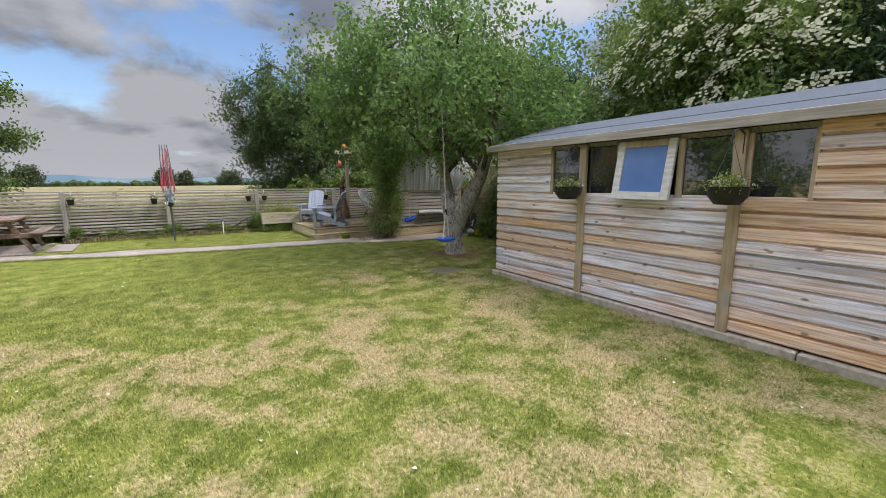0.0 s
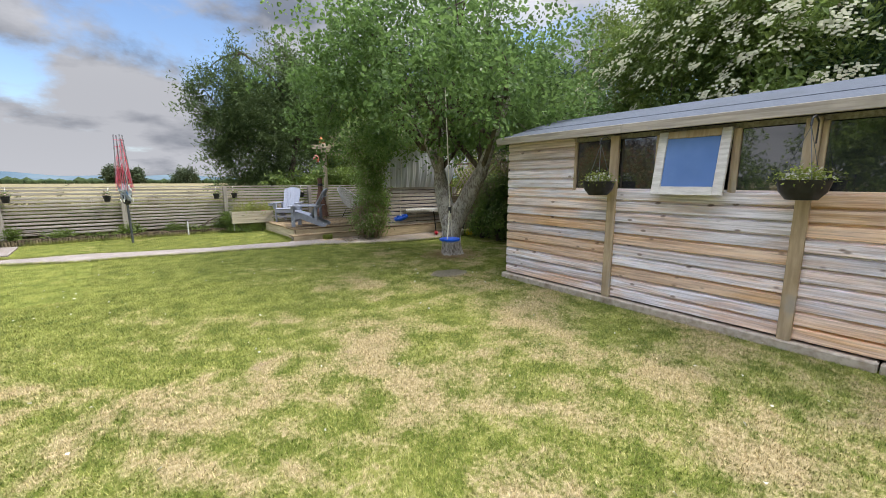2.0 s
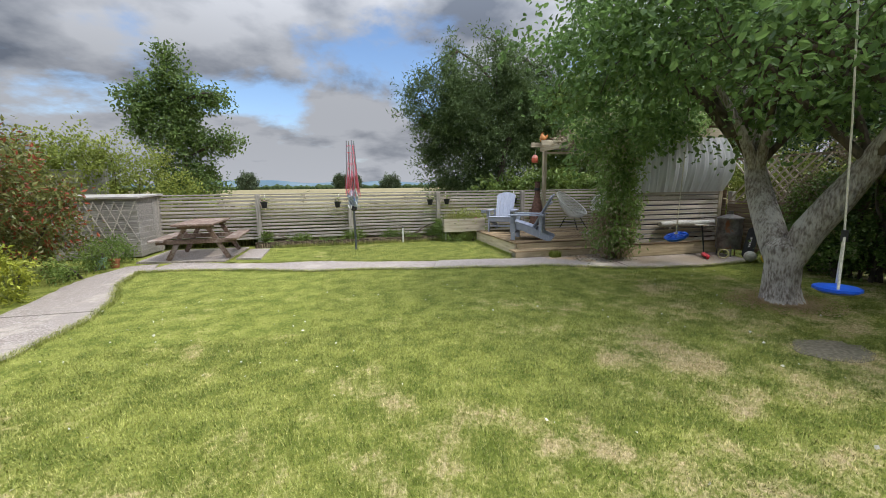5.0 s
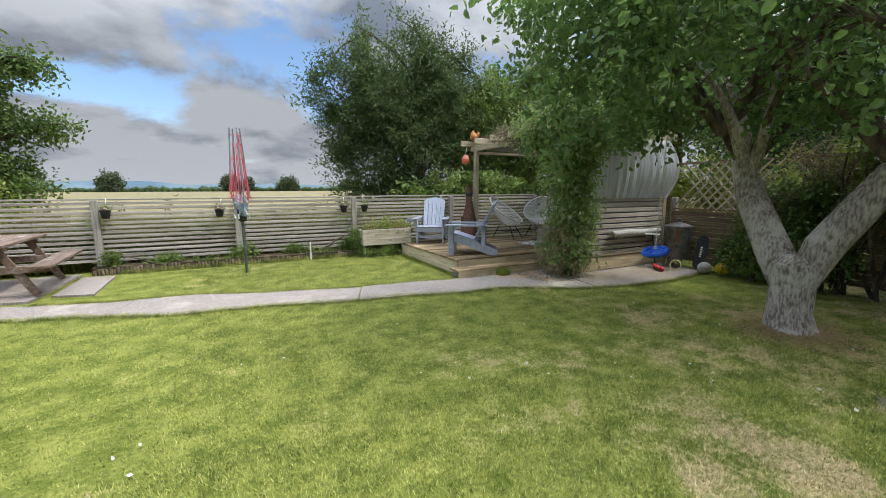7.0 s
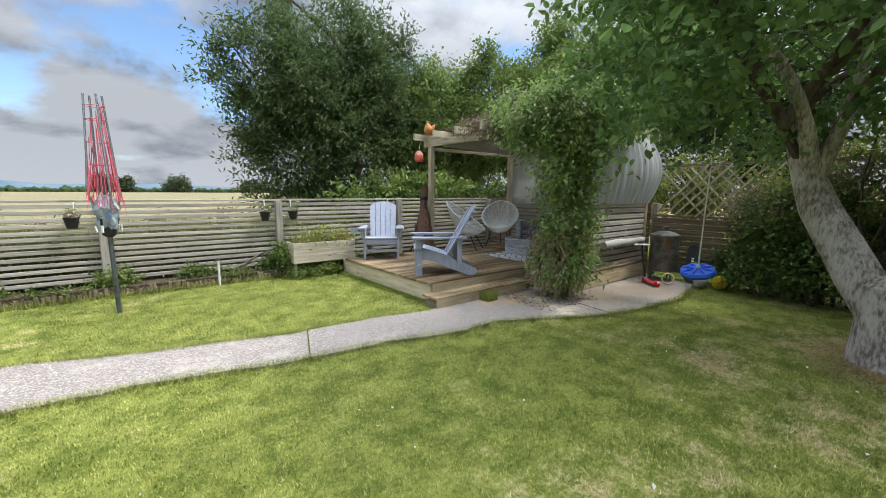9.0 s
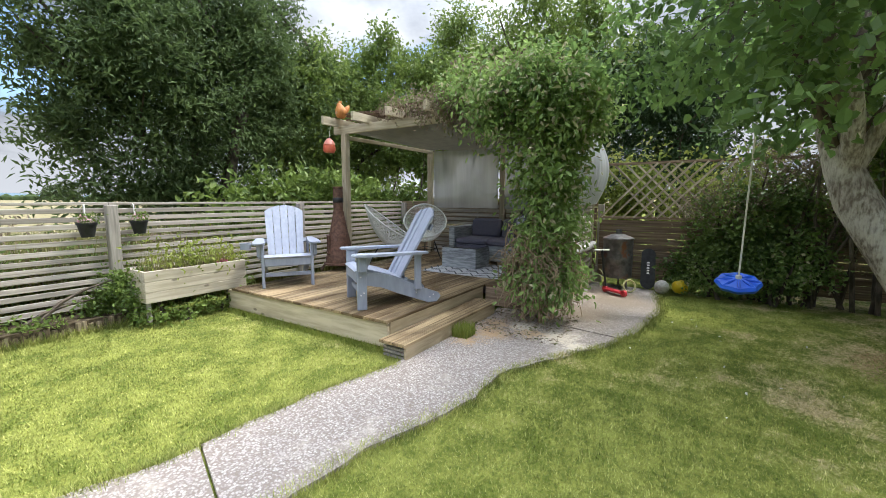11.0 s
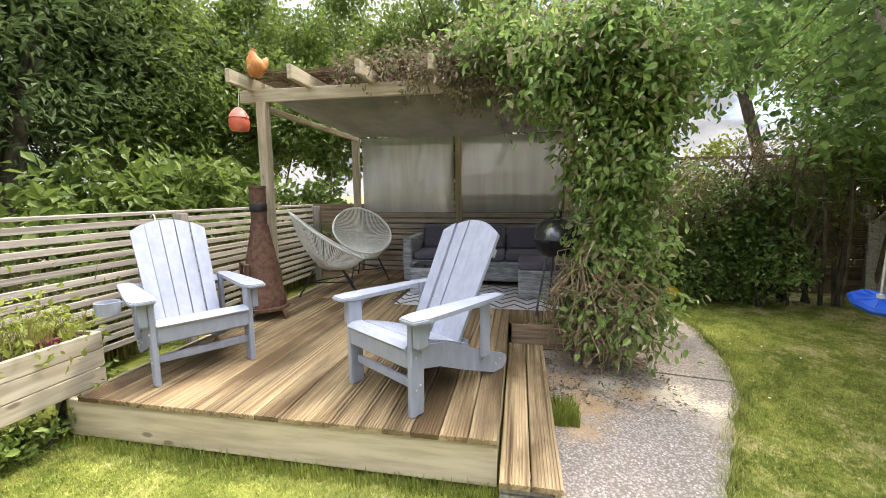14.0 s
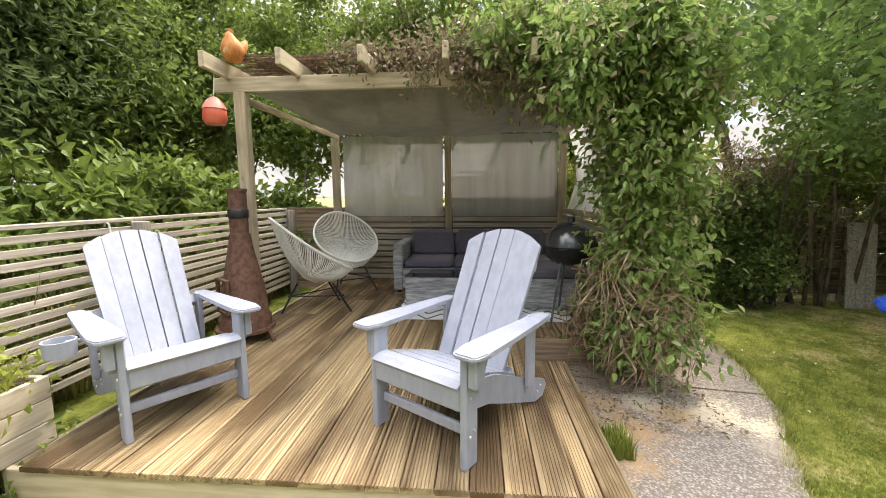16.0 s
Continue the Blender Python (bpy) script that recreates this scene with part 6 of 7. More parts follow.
one("cord", lambda b: tube(b, ((0, 0, 0.2), (0.03, 0.0, 0.40)), 0.004, 5), ROPE, feeder)

# ---- planter trough beside the deck ----
planter = thing("planter", pose(2.98, 9.50, 0.05), "raised wooden planter trough with straggly grasses", "planter")
for k in range(3):
    one("front_plank", lambda b: box(b, (0, -0.19, 0.27 + k * 0.115), (1.12, 0.028, 0.112), None, 0.004), PLANTERWOOD, planter)
    one("back_plank", lambda b: box(b, (0, 0.19, 0.27 + k * 0.115), (1.12, 0.028, 0.112), None, 0.004), PLANTERWOOD, planter)
    for s in (-1, 1):
        one("end_plank", lambda b: box(b, (s * 0.545, 0, 0.27 + k * 0.115), (0.028, 0.35, 0.112), None, 0.004), PLANTERWOOD, planter)
one("soil", lambda b: box(b, (0, 0, 0.49), (1.06, 0.35, 0.1)), SOIL, planter)
for x in (-0.52, 0.52):
    for y in (-0.15, 0.15):
        one("leg", lambda b: box(b, (x, y, 0.27), (0.035, 0.05, 0.54), None, 0.003), GREYWOOD, planter)
GRASSY = leaf_mat("tall_grass", (0.10, 0.15, 0.03), (0.34, 0.30, 0.12), 0.3, 0.7)


def tufts(name, area, n, height, material, parent, width=0.006, lean=0.35, seed=1, label="", z0=0.0):
    """Thin upright blades scattered over a rectangle."""
    rng = np.random.default_rng(seed)
    x0, x1, y0, y1 = area
    p = np.stack([rng.uniform(x0, x1, n), rng.uniform(y0, y1, n), np.full(n, z0)], 1)
    a = rng.uniform(0, 6.283, n)
    h = height * rng.uniform(0.35, 1.0, n)
    d = np.stack([np.cos(a), np.sin(a), np.zeros(n)], 1)
    s = np.stack([-np.sin(a), np.cos(a), np.zeros(n)], 1) * width
    bend = (rng.uniform(0, lean, n) * h)[:, None]
    up = np.array([0, 0, 1.0])
    v = np.empty((n, 5, 3))
    v[:, 0], v[:, 1] = p - s, p + s
    v[:, 2] = p + d * bend * 0.35 + up * h[:, None] * 0.6 + s * 0.8
    v[:, 3] = p + d * bend * 0.35 + up * h[:, None] * 0.6 - s * 0.8
    v[:, 4] = p + d * bend + up * h[:, None]
    me = bpy.data.meshes.new(name)
    base = np.arange(n)[:, None] * 5
    faces = np.concatenate([base + np.array([[0, 1, 2]]), base + np.array([[0, 2, 3]]), base + np.array([[3, 2, 4]])]).tolist()
    me.from_pydata(v.reshape(-1, 3), [], faces)
    me.materials.append(material)
    ob = new(name, me)
    ob.parent = parent
    return tagged(ob, label)


tufts("grass_growth", (-0.52, 0.52, -0.16, 0.16), 420, 0.26, GRASSY, planter, 0.003, 0.6, 3, z0=0.535)
foliage("trailing_growth", [(-0.1, 0.0, 0.62, 0.4, 0.15, 0.07), (0.35, -0.05, 0.6, 0.18, 0.15, 0.1)], 110, 9, 0.055, LEAF_BRIGHT, planter, seed=4)
pink = one("pink_dish", lambda b: lathe(b, ((0.0, 0), (0.07, 0.0), (0.085, 0.03), (0.075, 0.03), (0.06, 0.01), (0.0, 0.01)), 18, (0.34, -0.05, 0.54)), surf("pink_plastic", (0.62, 0.10, 0.28), (0.68, 0.14, 0.33), (9, 9, 9), 0.5, 0.0, 0.0), planter, "small pink plastic dish", True)
shrub("weeds", (3.2, 9.35, 0), [(3.5, 9.42, 0.2, 0.18, 0.12, 0.2), (2.7, 9.3, 0.1, 0.5, 0.12, 0.12), (2.45, 9.5, 0.3, 0.18, 0.2, 0.3), (3.2, 9.3, 0.08, 0.3, 0.1, 0.09)], 110, 14, 0.05, LEAF_HEDGE, "green weeds growing round the planter and deck corner", "weeds", 36, 0.6, 0.07)
shrub("bed_plants", (0.2, 9.85, 0.1), [(-2.0, 9.8, 0.25, 0.2, 0.12, 0.15), (-1.2, 9.85, 0.18, 0.4, 0.1, 0.1), (0.1, 9.82, 0.22, 0.35, 0.1, 0.14), (1.1, 9.85, 0.2, 0.4, 0.1, 0.1), (2.2, 9.8, 0.25, 0.3, 0.12, 0.16), (2.35, 9.75, 0.4, 0.15, 0.1, 0.25), (-0.6, 9.72, 0.12, 0.5, 0.08, 0.08), (1.7, 9.72, 0.12, 0.4, 0.08, 0.08)], 420, 12, 0.05, LEAF_HEDGE, "straggly low plants in the fence bed", "plants", 37, 0.55, 0.06)

# ---- pots hung on the fence ----
pot = thing("hanging_pot", pose(-2.05, FENCE_Y - 0.14, 0.98), "small black pot hooked on the fence with sparse pink flowers", "plant pot", "pots on the fence")
one("pot", lambda b: lathe(b, ((0.0, 0.0), (0.055, 0.0), (0.082, 0.13), (0.09, 0.13), (0.09, 0.15), (0.078, 0.15), (0.07, 0.12), (0.0, 0.12)), 18), POTBLACK, pot, smooth=True)
one("hook", lambda b: tube(b, ((0, 0.08, 0.13), (0, 0.10, 0.33), (0, 0.14, 0.35), (0, 0.155, 0.31)), 0.007, 6), CORD, pot)
foliage("plant", [(0, 0, 0.18, 0.08, 0.08, 0.05)], 14, 8, 0.035, LEAF_HEDGE, pot, seed=6, floor_z=0.1, spread=0.04)
foliage("flowers", [(0, 0, 0.2, 0.07, 0.07, 0.04)], 8, 4, 0.03, leaf_mat("pale_pink_petal", (0.55, 0.25, 0.30), (0.7, 0.5, 0.52), 0.2), pot, seed=7, floor_z=0.1, spread=0.03, slim=0.9)
for x in (-0.28, 2.16, 2.63, 4.62):
    copy_thing(pot, pose(x, FENCE_Y - 0.14, 0.97 + random.uniform(-0.015, 0.015), 0, 0, random.uniform(-20, 20)))

# tap post by the bed
tap = thing("tap_post", pose(1.36, 9.6, 0), "short grey standpipe by the log edging", "standpipe")
one("pipe", lambda b: tube(b, ((0, 0, -0.02), (0, 0, 0.40)), 0.016, 8), CORD, tap)
one("cap", lambda b: tube(b, ((0, 0, 0.39), (0, 0, 0.43)), 0.024, 8), ZINC, tap)

# ---- folded rotary airer ----
airer = thing("rotary_airer", pose(0.12, 8.74, 0, 0, -0.8, 0), "folded rotary washing line on a grey pole with pegs", "clothes airer")
one("pole", lambda b: tube(b, ((0, 0, -0.05), (0, 0, 1.15)), 0.026, 12), DARKPOLE, airer, smooth=True)
one("upper_pole", lambda b: tube(b, ((0, 0, 1.1), (0, 0, 1.62)), 0.02, 10), DARKPOLE, airer, smooth=True)
one("hub", lambda b: lathe(b, ((0.035, 0.92), (0.07, 0.95), (0.075, 1.02), (0.035, 1.06)), 12), BLACK, airer, smooth=True)
PALEALU = surf("aluminium", (0.34, 0.34, 0.36), (0.45, 0.45, 0.47), (10, 10, 30), 0.4, 0.0, 0.0, metal=0.7)
arms = []
for a in (20, 110, 200, 290):
    c, s = math.cos(radians(a)), math.sin(radians(a))
    one("arm", lambda b: tube(b, ((c * 0.06, s * 0.06, 1.0), (c * 0.15, s * 0.15, 1.42), (c * 0.085, s * 0.085, 2.52)), 0.011, 7), PALEALU, airer)
    arms.append((c, s))


def lines(b):
    rnd = random.Random(2)
    for k in range(46):
        a = rnd.uniform(0, 6.283)
        c, s = math.cos(a), math.sin(a)
        z1, z0 = rnd.uniform(1.7, 2.46), rnd.uniform(1.18, 1.5)
        r1, r0 = rnd.uniform(0.04, 0.1), rnd.uniform(0.1, 0.2)
        tube(b, ((c * r1, s * r1, z1), (c * (r0 + r1) / 2, s * (r0 + r1) / 2, (z0 + z1) / 2), (c * r0, s * r0, z0)), 0.004, 4, False)
    for z in (1.75, 2.0, 2.25, 2.4):
        pts = [(math.cos(a) * 0.1, math.sin(a) * 0.1, z) for a in (k * 6.283 / 8 for k in range(9))]
        tube(b, pts, 0.004, 4, False)


tagged(one("washing_line", lines, PINKLINE, airer, "slack red washing lines"), kind="stuff")
CLEAR = sheet_mat("clear_bag", (0.62, 0.68, 0.74), 0.5, 0.25)


def crumple(b):
    lathe(b, ((0.03, 1.0), (0.075, 1.03), (0.10, 1.10), (0.085, 1.18), (0.12, 1.26), (0.07, 1.36), (0.03, 1.40)), 22)
    rnd = random.Random(6)
    for v in b.verts:
        v.co += Vector((rnd.uniform(-1, 1), rnd.uniform(-1, 1), rnd.uniform(-0.6, 0.6))) * 0.028


one("peg_bag", crumple, CLEAR, airer, "crumpled pale plastic peg bag")
for k in range(16):
    a = k * 0.7
    one("peg", lambda b: box(b, (math.cos(a) * 0.12, math.sin(a) * 0.12, 1.02 + 0.085 * (k % 5)), (0.014, 0.022, 0.08), pose(0, 0, 0, 20 * (k % 3), 0, 40 * k), 0.002), (CORD, BLACK, BLUEPANE, CORD, PINKLINE)[k % 5], airer)

# ---- swings hung from the apple tree ----
disc = thing("disc_swing", pose(4.8, 4.13, 0.0), "blue plastic disc swing on a single rope", "swing")
one("disc", lambda b: lathe(b, ((0.0, 0.66), (0.10, 0.665), (0.15, 0.69), (0.165, 0.72), (0.15, 0.745), (0.09, 0.745), (0.035, 0.76), (0.0, 0.76)), 40, (0, 0, 0), 0.045), BLUE, disc, "scalloped blue seat", True).matrix_basis = pose(0, 0, 0.70, 0, -17, 0) @ pose(0, 0, -0.745)
for k in range(8):
    a = radians(45 * k)
    one("rib", lambda b: tube(b, ((math.cos(a) * 0.04, math.sin(a) * 0.04, 0.012), (math.cos(a) * 0.10, math.sin(a) * 0.10, 0.006), (math.cos(a) * 0.158, math.sin(a) * 0.158, -0.012)), (0.008, 0.013, 0.012), 6), BLUE, disc, smooth=True).matrix_basis = pose(0, 0, 0.70, 0, -17, 0)
one("rope", lambda b: tube(b, ((0, 0, 0.71), (0.03, -0.03, 2.2), (0.05, -0.05, 3.3)), 0.007, 7), ROPE, disc)
one("knot", lambda b: lathe(b, ((0.0, 0.70), (0.022, 0.712), (0.022, 0.74), (0.0, 0.75)), 8), ROPE, disc, smooth=True)
seat = thing("seat_swing", pose(4.12, 1.58, 0, 0, 0, 35), "blue moulded swing seat on two pale ropes", "swing")
one("seat", lambda b: lathe(b, ((0.0, 0.50), (0.12, 0.505), (0.165, 0.53), (0.165, 0.555), (0.12, 0.565), (0.0, 0.555)), 30, (0, 0, 0), 0.03), BLUE, seat, "blue moulded plastic seat", True)
for s in (-1, 1):
    one("rope", lambda b: tube(b, ((s * 0.14, 0, 0.55), (s * 0.03, 0, 1.0)), 0.010, 6), ROPE, seat)
one("upper_rope", lambda b: tube(b, ((0, 0, 0.98), (0.04, 0.05, 2.0), (0.1, 0.12, 3.1)), 0.008, 7), ROPE, seat)
one("grip", lambda b: tube(b, ((0, 0, 0.96), (0, 0, 1.06)), 0.025, 8), BLACK, seat)

# ---- things on the concrete by the trellis ----
drum = thing("metal_drum", pose(7.36, 5.50, 0.066) @ Matrix.Diagonal((0.86, 0.86, 0.95, 1)), "old dented galvanised incinerator drum with a lid", "drum")
one("body", lambda b: lathe(b, ((0.22, 0.12), (0.25, 0.12), (0.255, 0.4), (0.262, 0.42), (0.255, 0.44), (0.25, 0.72), (0.26, 0.74), (0.23, 0.75)), 28), ZINC, drum, "stained zinc body", True)
one("lid", lambda b: lathe(b, ((0.268, 0.745), (0.265, 0.76), (0.12, 0.815), (0.05, 0.83), (0.05, 0.90), (0.0, 0.90)), 28), ZINC, drum, "conical lid with a short flue", True)
for a in (0, 120, 240):
    one("leg", lambda b: tube(b, ((0.2 * math.cos(radians(a)), 0.2 * math.sin(radians(a)), 0.13), (0.22 * math.cos(radians(a)), 0.22 * math.sin(radians(a)), -0.05)), 0.016, 6), ZINC, drum)
skate = thing("skateboard", pose(7.30, 5.05, 0.02, 0, 16, 10), "black skateboard leaning upright against the fence", "skateboard")
one("deck", lambda b: prism(b, [(math.cos(a) * 0.10, 0.30 + math.sin(a) * 0.10 + (0.24 if math.sin(a) > 0 else -0.18)) for a in (k * 6.283 / 20 for k in range(20))], -0.006, 0.006, Matrix(((0, 0, 1, 0), (1, 0, 0, 0), (0, 1, 0, 0), (0, 0, 0, 1)))), BLACK, skate)
one("marking", lambda b: [box(b, (-0.0075, 0.0, 0.26 + k * 0.04), (0.002, 0.035, 0.022)) for k in range(5)], CORD, skate, "pale unreadable lettering")
for z in (0.14, 0.52):
    one("truck", lambda b: box(b, (0.03, 0, z), (0.05, 0.14, 0.03), None, 0.004), ZINC, skate)
for name, x, y, r, mat_, lab in (("ball", 7.15, 4.85, 0.10, STONEGREY, "scuffed grey ball on the concrete"), ("ball", 7.28, 4.63, 0.105, YELLOW, "yellow and black ball beside the grass")):
    bm = B()
    bmesh.ops.create_icosphere(bm, subdivisions=3, radius=r, matrix=Matrix.Translation((0, 0, r)))
    o = part(name, bm, mat_, None, lab, True)
    o.matrix_basis = pose(x, y, 0.022)
    tagged(o, category="ball")
scooter = thing("toy_scooter", pose(6.75, 5.42, 0.022, 0, 0, 55), "red toy scooter lying beside a pale stick and hoop", "toy")
one("deck", lambda b: box(b, (0, 0, 0.05), (0.34, 0.10, 0.03), None, 0.01), REDP, scooter)
one("fork", lambda b: tube(b, ((0.16, 0, 0.06), (0.2, 0.02, 0.3), (0.22, 0.06, 0.62)), 0.014, 8), BLACK, scooter)
one("handlebar", lambda b: tube(b, ((0.2, -0.06, 0.62), (0.24, 0.18, 0.62)), 0.014, 8), CORD, scooter)
for x in (-0.17, 0.17):
    one("wheel", lambda b: tube(b, ((x, -0.02, 0.045), (x, 0.02, 0.045)), 0.045, 16), REDP, scooter)
bm = B()
tube(bm, [(math.cos(a) * 0.085, 0, 0.095 + math.sin(a) * 0.085) for a in (k * 6.283 / 24 for k in range(25))], 0.012, 7, False)
hoop = part("hoop", bm, surf("pale_yellow_plastic", (0.62, 0.56, 0.28), (0.7, 0.64, 0.34), (9, 9, 9), 0.5, 0.0, 0.0), None, "pale yellow ring leaning against the drum", True)
hoop.matrix_basis = pose(6.98, 5.25, 0.022, -12, 0, -60)
tagged(hoop, category="toy")
bm = B()
tube(bm, ((0, 0, 0), (0.4, 0.004, 0.01), (0.9, 0, -0.004), (1.3, -0.004, 0.01)), (0.055, 0.062, 0.058, 0.05), 14)
roll = part("canvas_roll", bm, surf("off_white_canvas", (0.36, 0.35, 0.32), (0.50, 0.49, 0.46), (20, 60, 60), 0.85, 0.3, 0.0), None, "off-white rolled canvas resting along the slatted side", True)
roll.matrix_basis = pose(6.05, PY0 - 0.105, 0.66)
tagged(roll, category="canvas roll")
for x in (6.25, 7.2):
    one("roll_bracket", lambda b: box(b, (x, PY0 - 0.09, 0.58 - DECK_Z), (0.03, 0.13, 0.04), None, 0.003), GREYWOOD, pergola)

# ---- hanging baskets on the shed ----
basket = thing("hanging_basket", SHED @ pose(-0.24, -1.62, 1.40), "black hanging basket of small pale flowers on the shed", "hanging basket", "baskets on the shed")
one("bowl", lambda b: lathe(b, ((0.0, -0.10), (0.10, -0.095), (0.15, -0.03), (0.17, 0.05), (0.175, 0.06), (0.155, 0.055), (0.0, 0.045)), 22, (0, 0, 0), 0.03), POTBLACK, basket, smooth=True)
one("bracket", lambda b: tube(b, ((0.21, 0.0, 0.35), (0.21, 0.0, 0.52), (0.1, 0, 0.56), (0.0, 0, 0.53), (-0.02, 0, 0.47)), 0.008, 6), BLACK, basket)
for a in (90, 210, 330):
    one("chain", lambda b: tube(b, ((0.145 * math.cos(radians(a)), 0.145 * math.sin(radians(a)), 0.06), (0, 0, 0.47)), 0.003, 4), DARKPOLE, basket)
foliage("plant_growth", [(0, 0, 0.08, 0.15, 0.15, 0.045)], 60, 9, 0.035, LEAF_BRIGHT, basket, seed=8, floor_z=0.0, spread=0.05)
foliage("flowers", [(0, 0, 0.10, 0.14, 0.14, 0.03)], 22, 4, 0.03, PETAL, basket, seed=9, floor_z=0.0, spread=0.03, slim=0.9)
copy_thing(basket, SHED @ pose(-0.27, -3.42, 1.41, 0, 0, 40) @ pose(0, 0, 0, 0, 0, -40))

# ---- picnic table, storage box, pots on the left ----
table = thing("picnic_table", pose(-3.1, 8.72, 0.035, 0, 0, 94), "brown stained wooden picnic table with fixed benches", "picnic table")
for k in range(5):
    one("top_plank", lambda b: box(b, (0, -0.30 + k * 0.15, 0.73), (1.75, 0.145, 0.038), None, 0.005), PICNICWOOD, table)
for s in (-1, 1):
    for k in range(2):
        one("bench_plank", lambda b: box(b, (0, s * (0.60 + k * 0.13), 0.43), (1.7, 0.125, 0.038), None, 0.005), PICNICWOOD, table)
for x in (-0.6, 0.6):
    one("bench_beam", lambda b: box(b, (x, 0, 0.38), (0.04, 1.46, 0.09), None, 0.004), PICNICWOOD, table)
    one("top_beam", lambda b: box(b, (x, 0, 0.68), (0.04, 0.66, 0.07), None, 0.004), PICNICWOOD, table)
    for s in (-1, 1):
        one("leg", lambda b: box(b, (x + 0.04, s * 0.37, 0.35), (0.04, 0.09, 0.78), pose(0, 0, 0, s * 28, 0, 0), 0.004), PICNICWOOD, table)
store = thing("storage_box", pose(-5.2, 9.45, 0), "grey weathered overlap-board garden store with a trellis", "storage box")
for k in range(10):
    one("front_board", lambda b: box(b, (0.0, -0.52 - 0.0, 0.10 + k * 0.125), (1.55, 0.022, 0.135), pose(0, 0, 0, 6, 0, 0), 0.003), GREYWOOD, store)
    one("side_board", lambda b: box(b, (0.78, 0.0 - 0.18, 0.10 + k * 0.125), (0.022, 0.70, 0.135), pose(0, 0, 0, 0, 6, 0), 0.003), GREYWOOD, store)
for k in range(4):
    one("door_board", lambda b: box(b, (0.785, 0.22 + k * 0.11, 0.66), (0.024, 0.105, 1.26), None, 0.003), GREYWOOD, store)
one("back", lambda b: box(b, (-0.02, 0.52, 0.64), (1.5, 0.03, 1.25)), GREYWOOD, store)
one("side", lambda b: box(b, (-0.77, 0.0, 0.64), (0.03, 1.06, 1.25)), GREYWOOD, store)
one("lid", lambda b: box(b, (0.0, 0.03, 1.325), (1.72, 1.25, 0.045), pose(0, 0, 0, 2, 0, 0), 0.006), GREYWOOD, store)
for k in range(7):
    for s in (-1, 1):
        one("lath", lambda b: box(b, (-0.55 + k * 0.19, -0.565 - 0.012 * s, 0.78), (0.02, 0.011, 0.98), pose(0, 0, 0, 0, s * 24, 0)), SLATWOOD, store)
for name, x, y, r, h, mat_, lab in (("plant_pot", -4.62, 7.75, 0.12, 0.22, surf("green_glaze", (0.18, 0.30, 0.26), (0.28, 0.42, 0.36), (9, 9, 9), 0.4, 0, 0), "pale green glazed pot beside the path"), ("plant_pot", -4.42, 7.85, 0.09, 0.17, TERRACOTTA, "small terracotta pot beside the path"), ("plant_pot", -4.62, 3.15, 0.17, 0.30, TERRACOTTA, "terracotta pot at the path's edge"), ("plant_pot", -4.55, 3.55, 0.15, 0.24, POTBLACK, "dark plastic pot at the path's edge")):
    bm = B()
    lathe(bm, ((0.0, 0.0), (r * 0.7, 0.0), (r * 0.95, h * 0.85), (r * 1.05, h * 0.85), (r * 1.05, h), (r * 0.9, h), (r * 0.85, h * 0.85), (0.0, h * 0.85)), 20)
    o = part(name, bm, mat_, None, lab, True)
    o.matrix_basis = pose(x, y, 0.0)
    tagged(o, category="plant pot")

# ---- grass, weeds, fallen petals ----
tagged(tufts("rough_grass", (-9, 9, 10.12, 12.6), 36000, 1.12, GRASSY, None, 0.008, 0.35, 21, "rough dry grass and weeds behind the fence"), category="grass", kind="stuff")
shrub("field_weeds", (0, 10.6, 0), [(-4.0 + k * 0.95, 10.45, 0.62, 0.6, 0.28, 0.55) for k in range(9)], 800, 16, 0.06, LEAF_DRY, "brown-green weeds growing behind the fence", "weeds", 50, 0.4, 0.1, kind="stuff")

shrub("fence_weeds", (0, 10.3, 0), [(-4.0 + k * 0.8, 10.3, 0.35 + 0.12 * (k % 3), 0.5, 0.16, 0.4) for k in range(11)], 900, 16, 0.055, LEAF_VINE, "green weeds and bindweed pressed against the fence", "weeds", 51, 0.45, 0.1, kind="stuff")


def lawn(n, box_, height, seed):
    rng = np.random.default_rng(seed)
    x0, x1, y0, y1 = box_
    p = np.stack([rng.uniform(x0, x1, n), rng.uniform(y0, y1, n), np.zeros(n)], 1)
    x, y = p[:, 0], p[:, 1]
    main = (y < np.interp(x, LO_X, LO_Y) - 0.0) & (x > np.interp(y, IN_Y, IN_X) - 0.0) & (x < 7.4)
    main &= ~((x > 4.55) & (y < 0.85))
    strip = (x > -1.86) & (x < 3.33) & (y > np.interp(x, UP_X, UP_Y) - 0.01) & (y < 9.66)
    bare = ((x - 4.05) / 0.34) ** 2 + ((y - 1.52) / 0.24) ** 2 < rng.uniform(0.5, 1.1, n)
    p = p[(main | strip) & ~bare]
    n = len(p)
    a = rng.uniform(0, 6.283, n)
    h = height * rng.uniform(0.4, 1.2, n)
    d = np.stack([np.cos(a), np.sin(a), np.zeros(n)], 1)
    s = np.stack([-np.sin(a), np.cos(a), np.zeros(n)], 1) * rng.uniform(0.0015, 0.0036, n)[:, None]
    v = np.empty((n, 3, 3))
    v[:, 0], v[:, 1] = p - s, p + s
    v[:, 2] = p + d * (rng.uniform(0.1, 1.3, n) * h)[:, None] + np.array([0, 0, 1.0]) * h[:, None]
    return v


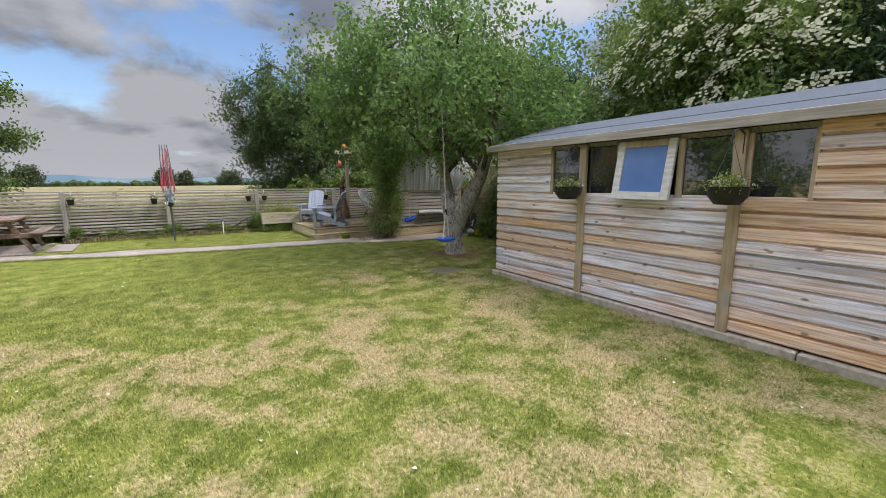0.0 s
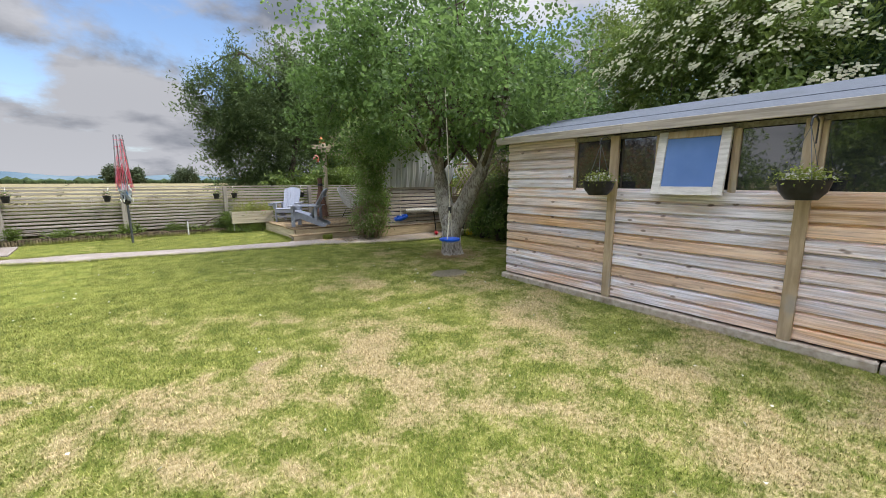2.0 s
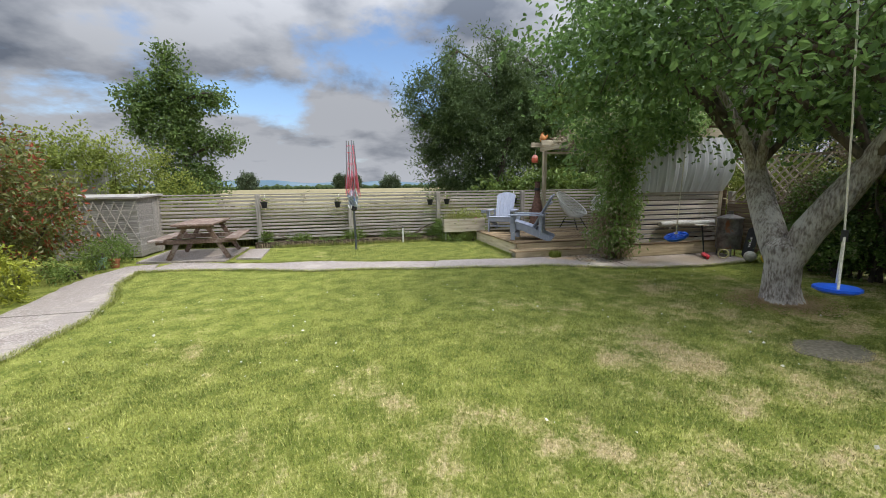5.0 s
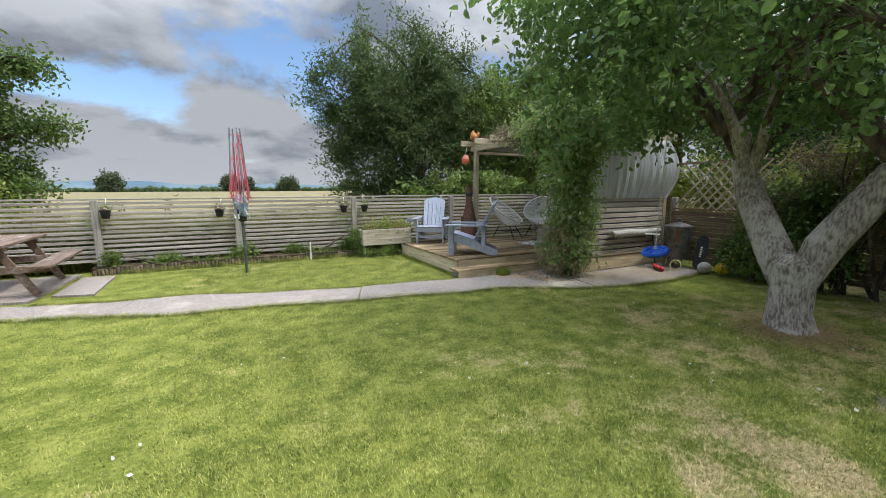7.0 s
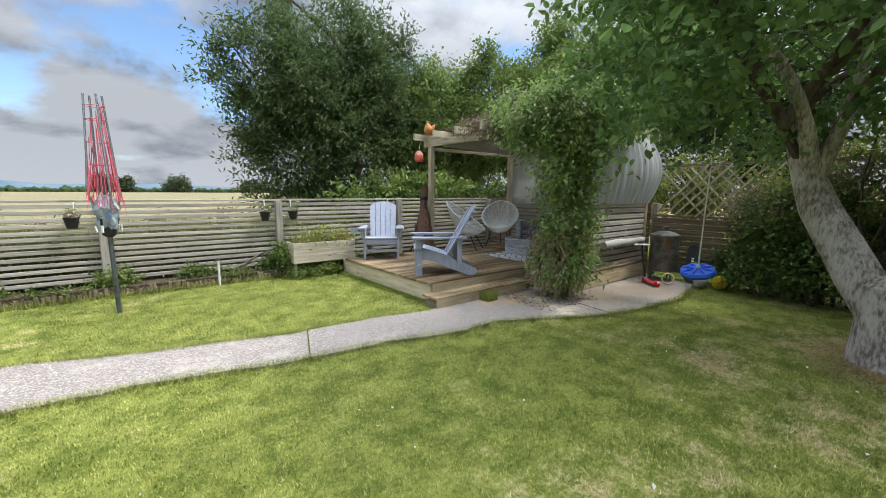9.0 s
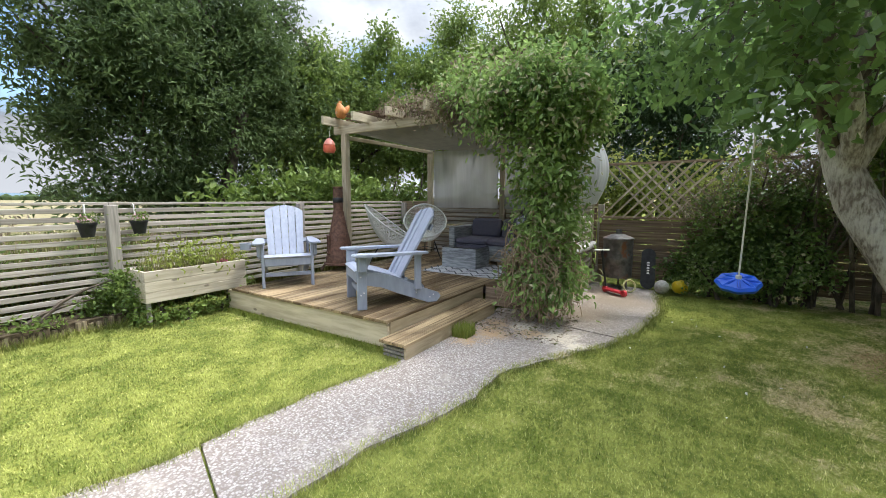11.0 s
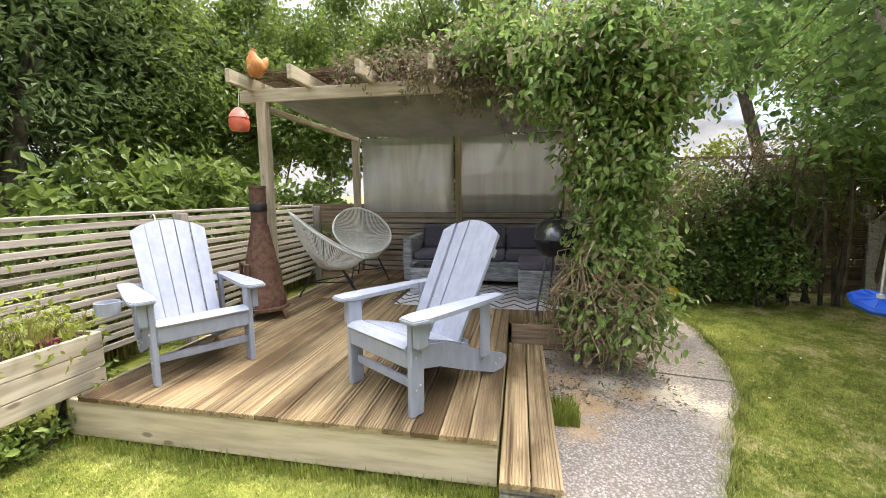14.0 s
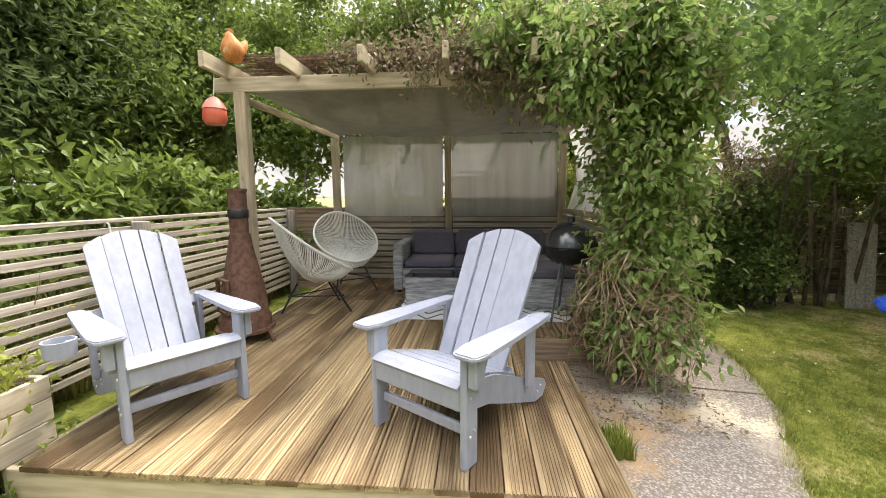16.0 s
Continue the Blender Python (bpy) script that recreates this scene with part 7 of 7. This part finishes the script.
blades = np.concatenate([lawn(430000, (-3.8, 7.4, -4.6, 9.7), 0.019, 1), lawn(360000, (-2.5, 4.6, -3.4, 3.2), 0.022, 2), lawn(220000, (-0.5, 5.0, 3.0, 9.7), 0.017, 3)])
grass = new("lawn_grass", raw_mesh("lawn_grass", blades, ((0, 1, 2),), BLADE))
tagged(grass, "short mown lawn grass with dry straw-coloured patches", "grass", kind="stuff")
rng = np.random.default_rng(12)
spots = np.stack([rng.uniform(-3, 6.5, 260), rng.uniform(-4, 5, 260), rng.uniform(0.018, 0.028, 260)], 1)
v = leaves_at(spots, np.zeros((260, 3)), 0.028, 0.8, 0.0, rng)
v[:, :, 2] = np.minimum(v[:, :, 2], 0.035)
tagged(new("fallen_petals", raw_mesh("fallen_petals", v, LEAF_FACES, PETAL)), "scattered small white petals on the lawn", "petals", kind="stuff")
tagged(tufts("grass_tuft", (3.92, 4.12, 6.27, 6.43), 650, 0.15, LEAF_BRIGHT, None, 0.004, 0.5, 5, "tuft of bright green grass beside the step", 0.02), category="grass")
tagged(tufts("edge_grass", (3.22, 3.32, 6.5, 9.3), 1500, 0.08, LEAF_BRIGHT, None, 0.003, 0.7, 6, "longer green grass along the deck's foot", 0.0), category="grass", kind="stuff")
litter = np.stack([rng.uniform(4.2, 5.3, 700), rng.uniform(5.5, 6.45, 700), rng.uniform(0.024, 0.04, 700)], 1)
v = leaves_at(litter, np.zeros((700, 3)), 0.04, 0.4, 0.0, rng)
v[:, :, 2] = np.clip(v[:, :, 2], 0.024, 0.045)
tagged(new("leaf_litter", raw_mesh("leaf_litter", v, LEAF_FACES, LEAF_DRY)), "dry fallen leaves and stalks under the vine", "leaf litter", kind="stuff")


def blob(rx, ry, seed):
    rnd = random.Random(seed)
    return [(math.cos(a) * rx * rnd.uniform(0.85, 1.12), math.sin(a) * ry * rnd.uniform(0.85, 1.12)) for a in (k * 6.283 / 26 for k in range(26))]


DUST = surf("dusty_soil", (0.13, 0.115, 0.08), (0.23, 0.20, 0.145), (30, 30, 30), 0.95, 0.5, 0.0, specular=0.1)
bm = B()
prism(bm, blob(0.34, 0.24, 2), -0.02, 0.006, pose(4.05, 1.52, 0))
tagged(part("bare_patch", bm, DUST, None), "bare worn soil under the swing", "soil", kind="structure")


def along(xs, ys, n, height, seed, swap=False, spread=0.035):
    """Longer blades along an edge of the path."""
    rng = np.random.default_rng(seed)
    s = rng.uniform(xs[0], xs[-1], n)
    t = np.interp(s, xs, ys) + rng.normal(0, spread, n)
    p = np.stack([t, s, np.zeros(n)] if swap else [s, t, np.zeros(n)], 1)
    a = rng.uniform(0, 6.283, n)
    h = height * rng.uniform(0.3, 1.2, n)
    d = np.stack([np.cos(a), np.sin(a), np.zeros(n)], 1)
    w = np.stack([-np.sin(a), np.cos(a), np.zeros(n)], 1) * rng.uniform(0.0015, 0.003, n)[:, None]
    v = np.empty((n, 3, 3))
    v[:, 0], v[:, 1] = p - w, p + w
    v[:, 2] = p + d * (rng.uniform(0.2, 1.1, n) * h)[:, None] + np.array([0, 0, 1.0]) * h[:, None]
    return v


fringe = np.concatenate([along(LO_X, LO_Y, 26000, 0.05, 31), along(UP_X[2:10], UP_Y[2:10], 14000, 0.055, 32), along(IN_Y[1:], IN_X[1:], 12000, 0.05, 33, True), along((-1.86, 3.3), (9.64, 9.64), 9000, 0.10, 34)])
tagged(new("fringe_grass", raw_mesh("fringe_grass", fringe, ((0, 1, 2),), BLADE)), "longer uncut grass along the path's edges", "grass", kind="stuff")
rng = np.random.default_rng(77)
n = 5000
a, q = rng.uniform(0, 6.283, n), 0.2 + 0.45 * rng.uniform(0, 1, n) ** 1.5
spots = np.stack([5.1 + np.cos(a) * q, 2.72 + np.sin(a) * q * 0.9, rng.uniform(0.005, 0.03, n)], 1)
v = leaves_at(spots, np.zeros((n, 3)), 0.035, 0.18, 0.0, rng)
v[:, :, 2] = np.clip(v[:, :, 2], 0.004, 0.05)
tagged(new("dry_grass", raw_mesh("dry_grass", v, LEAF_FACES, leaf_mat("straw", (0.30, 0.20, 0.10), (0.55, 0.42, 0.25), 0.2, 0.8))), "brown dead grass round the tree's foot", "grass", kind="stuff")
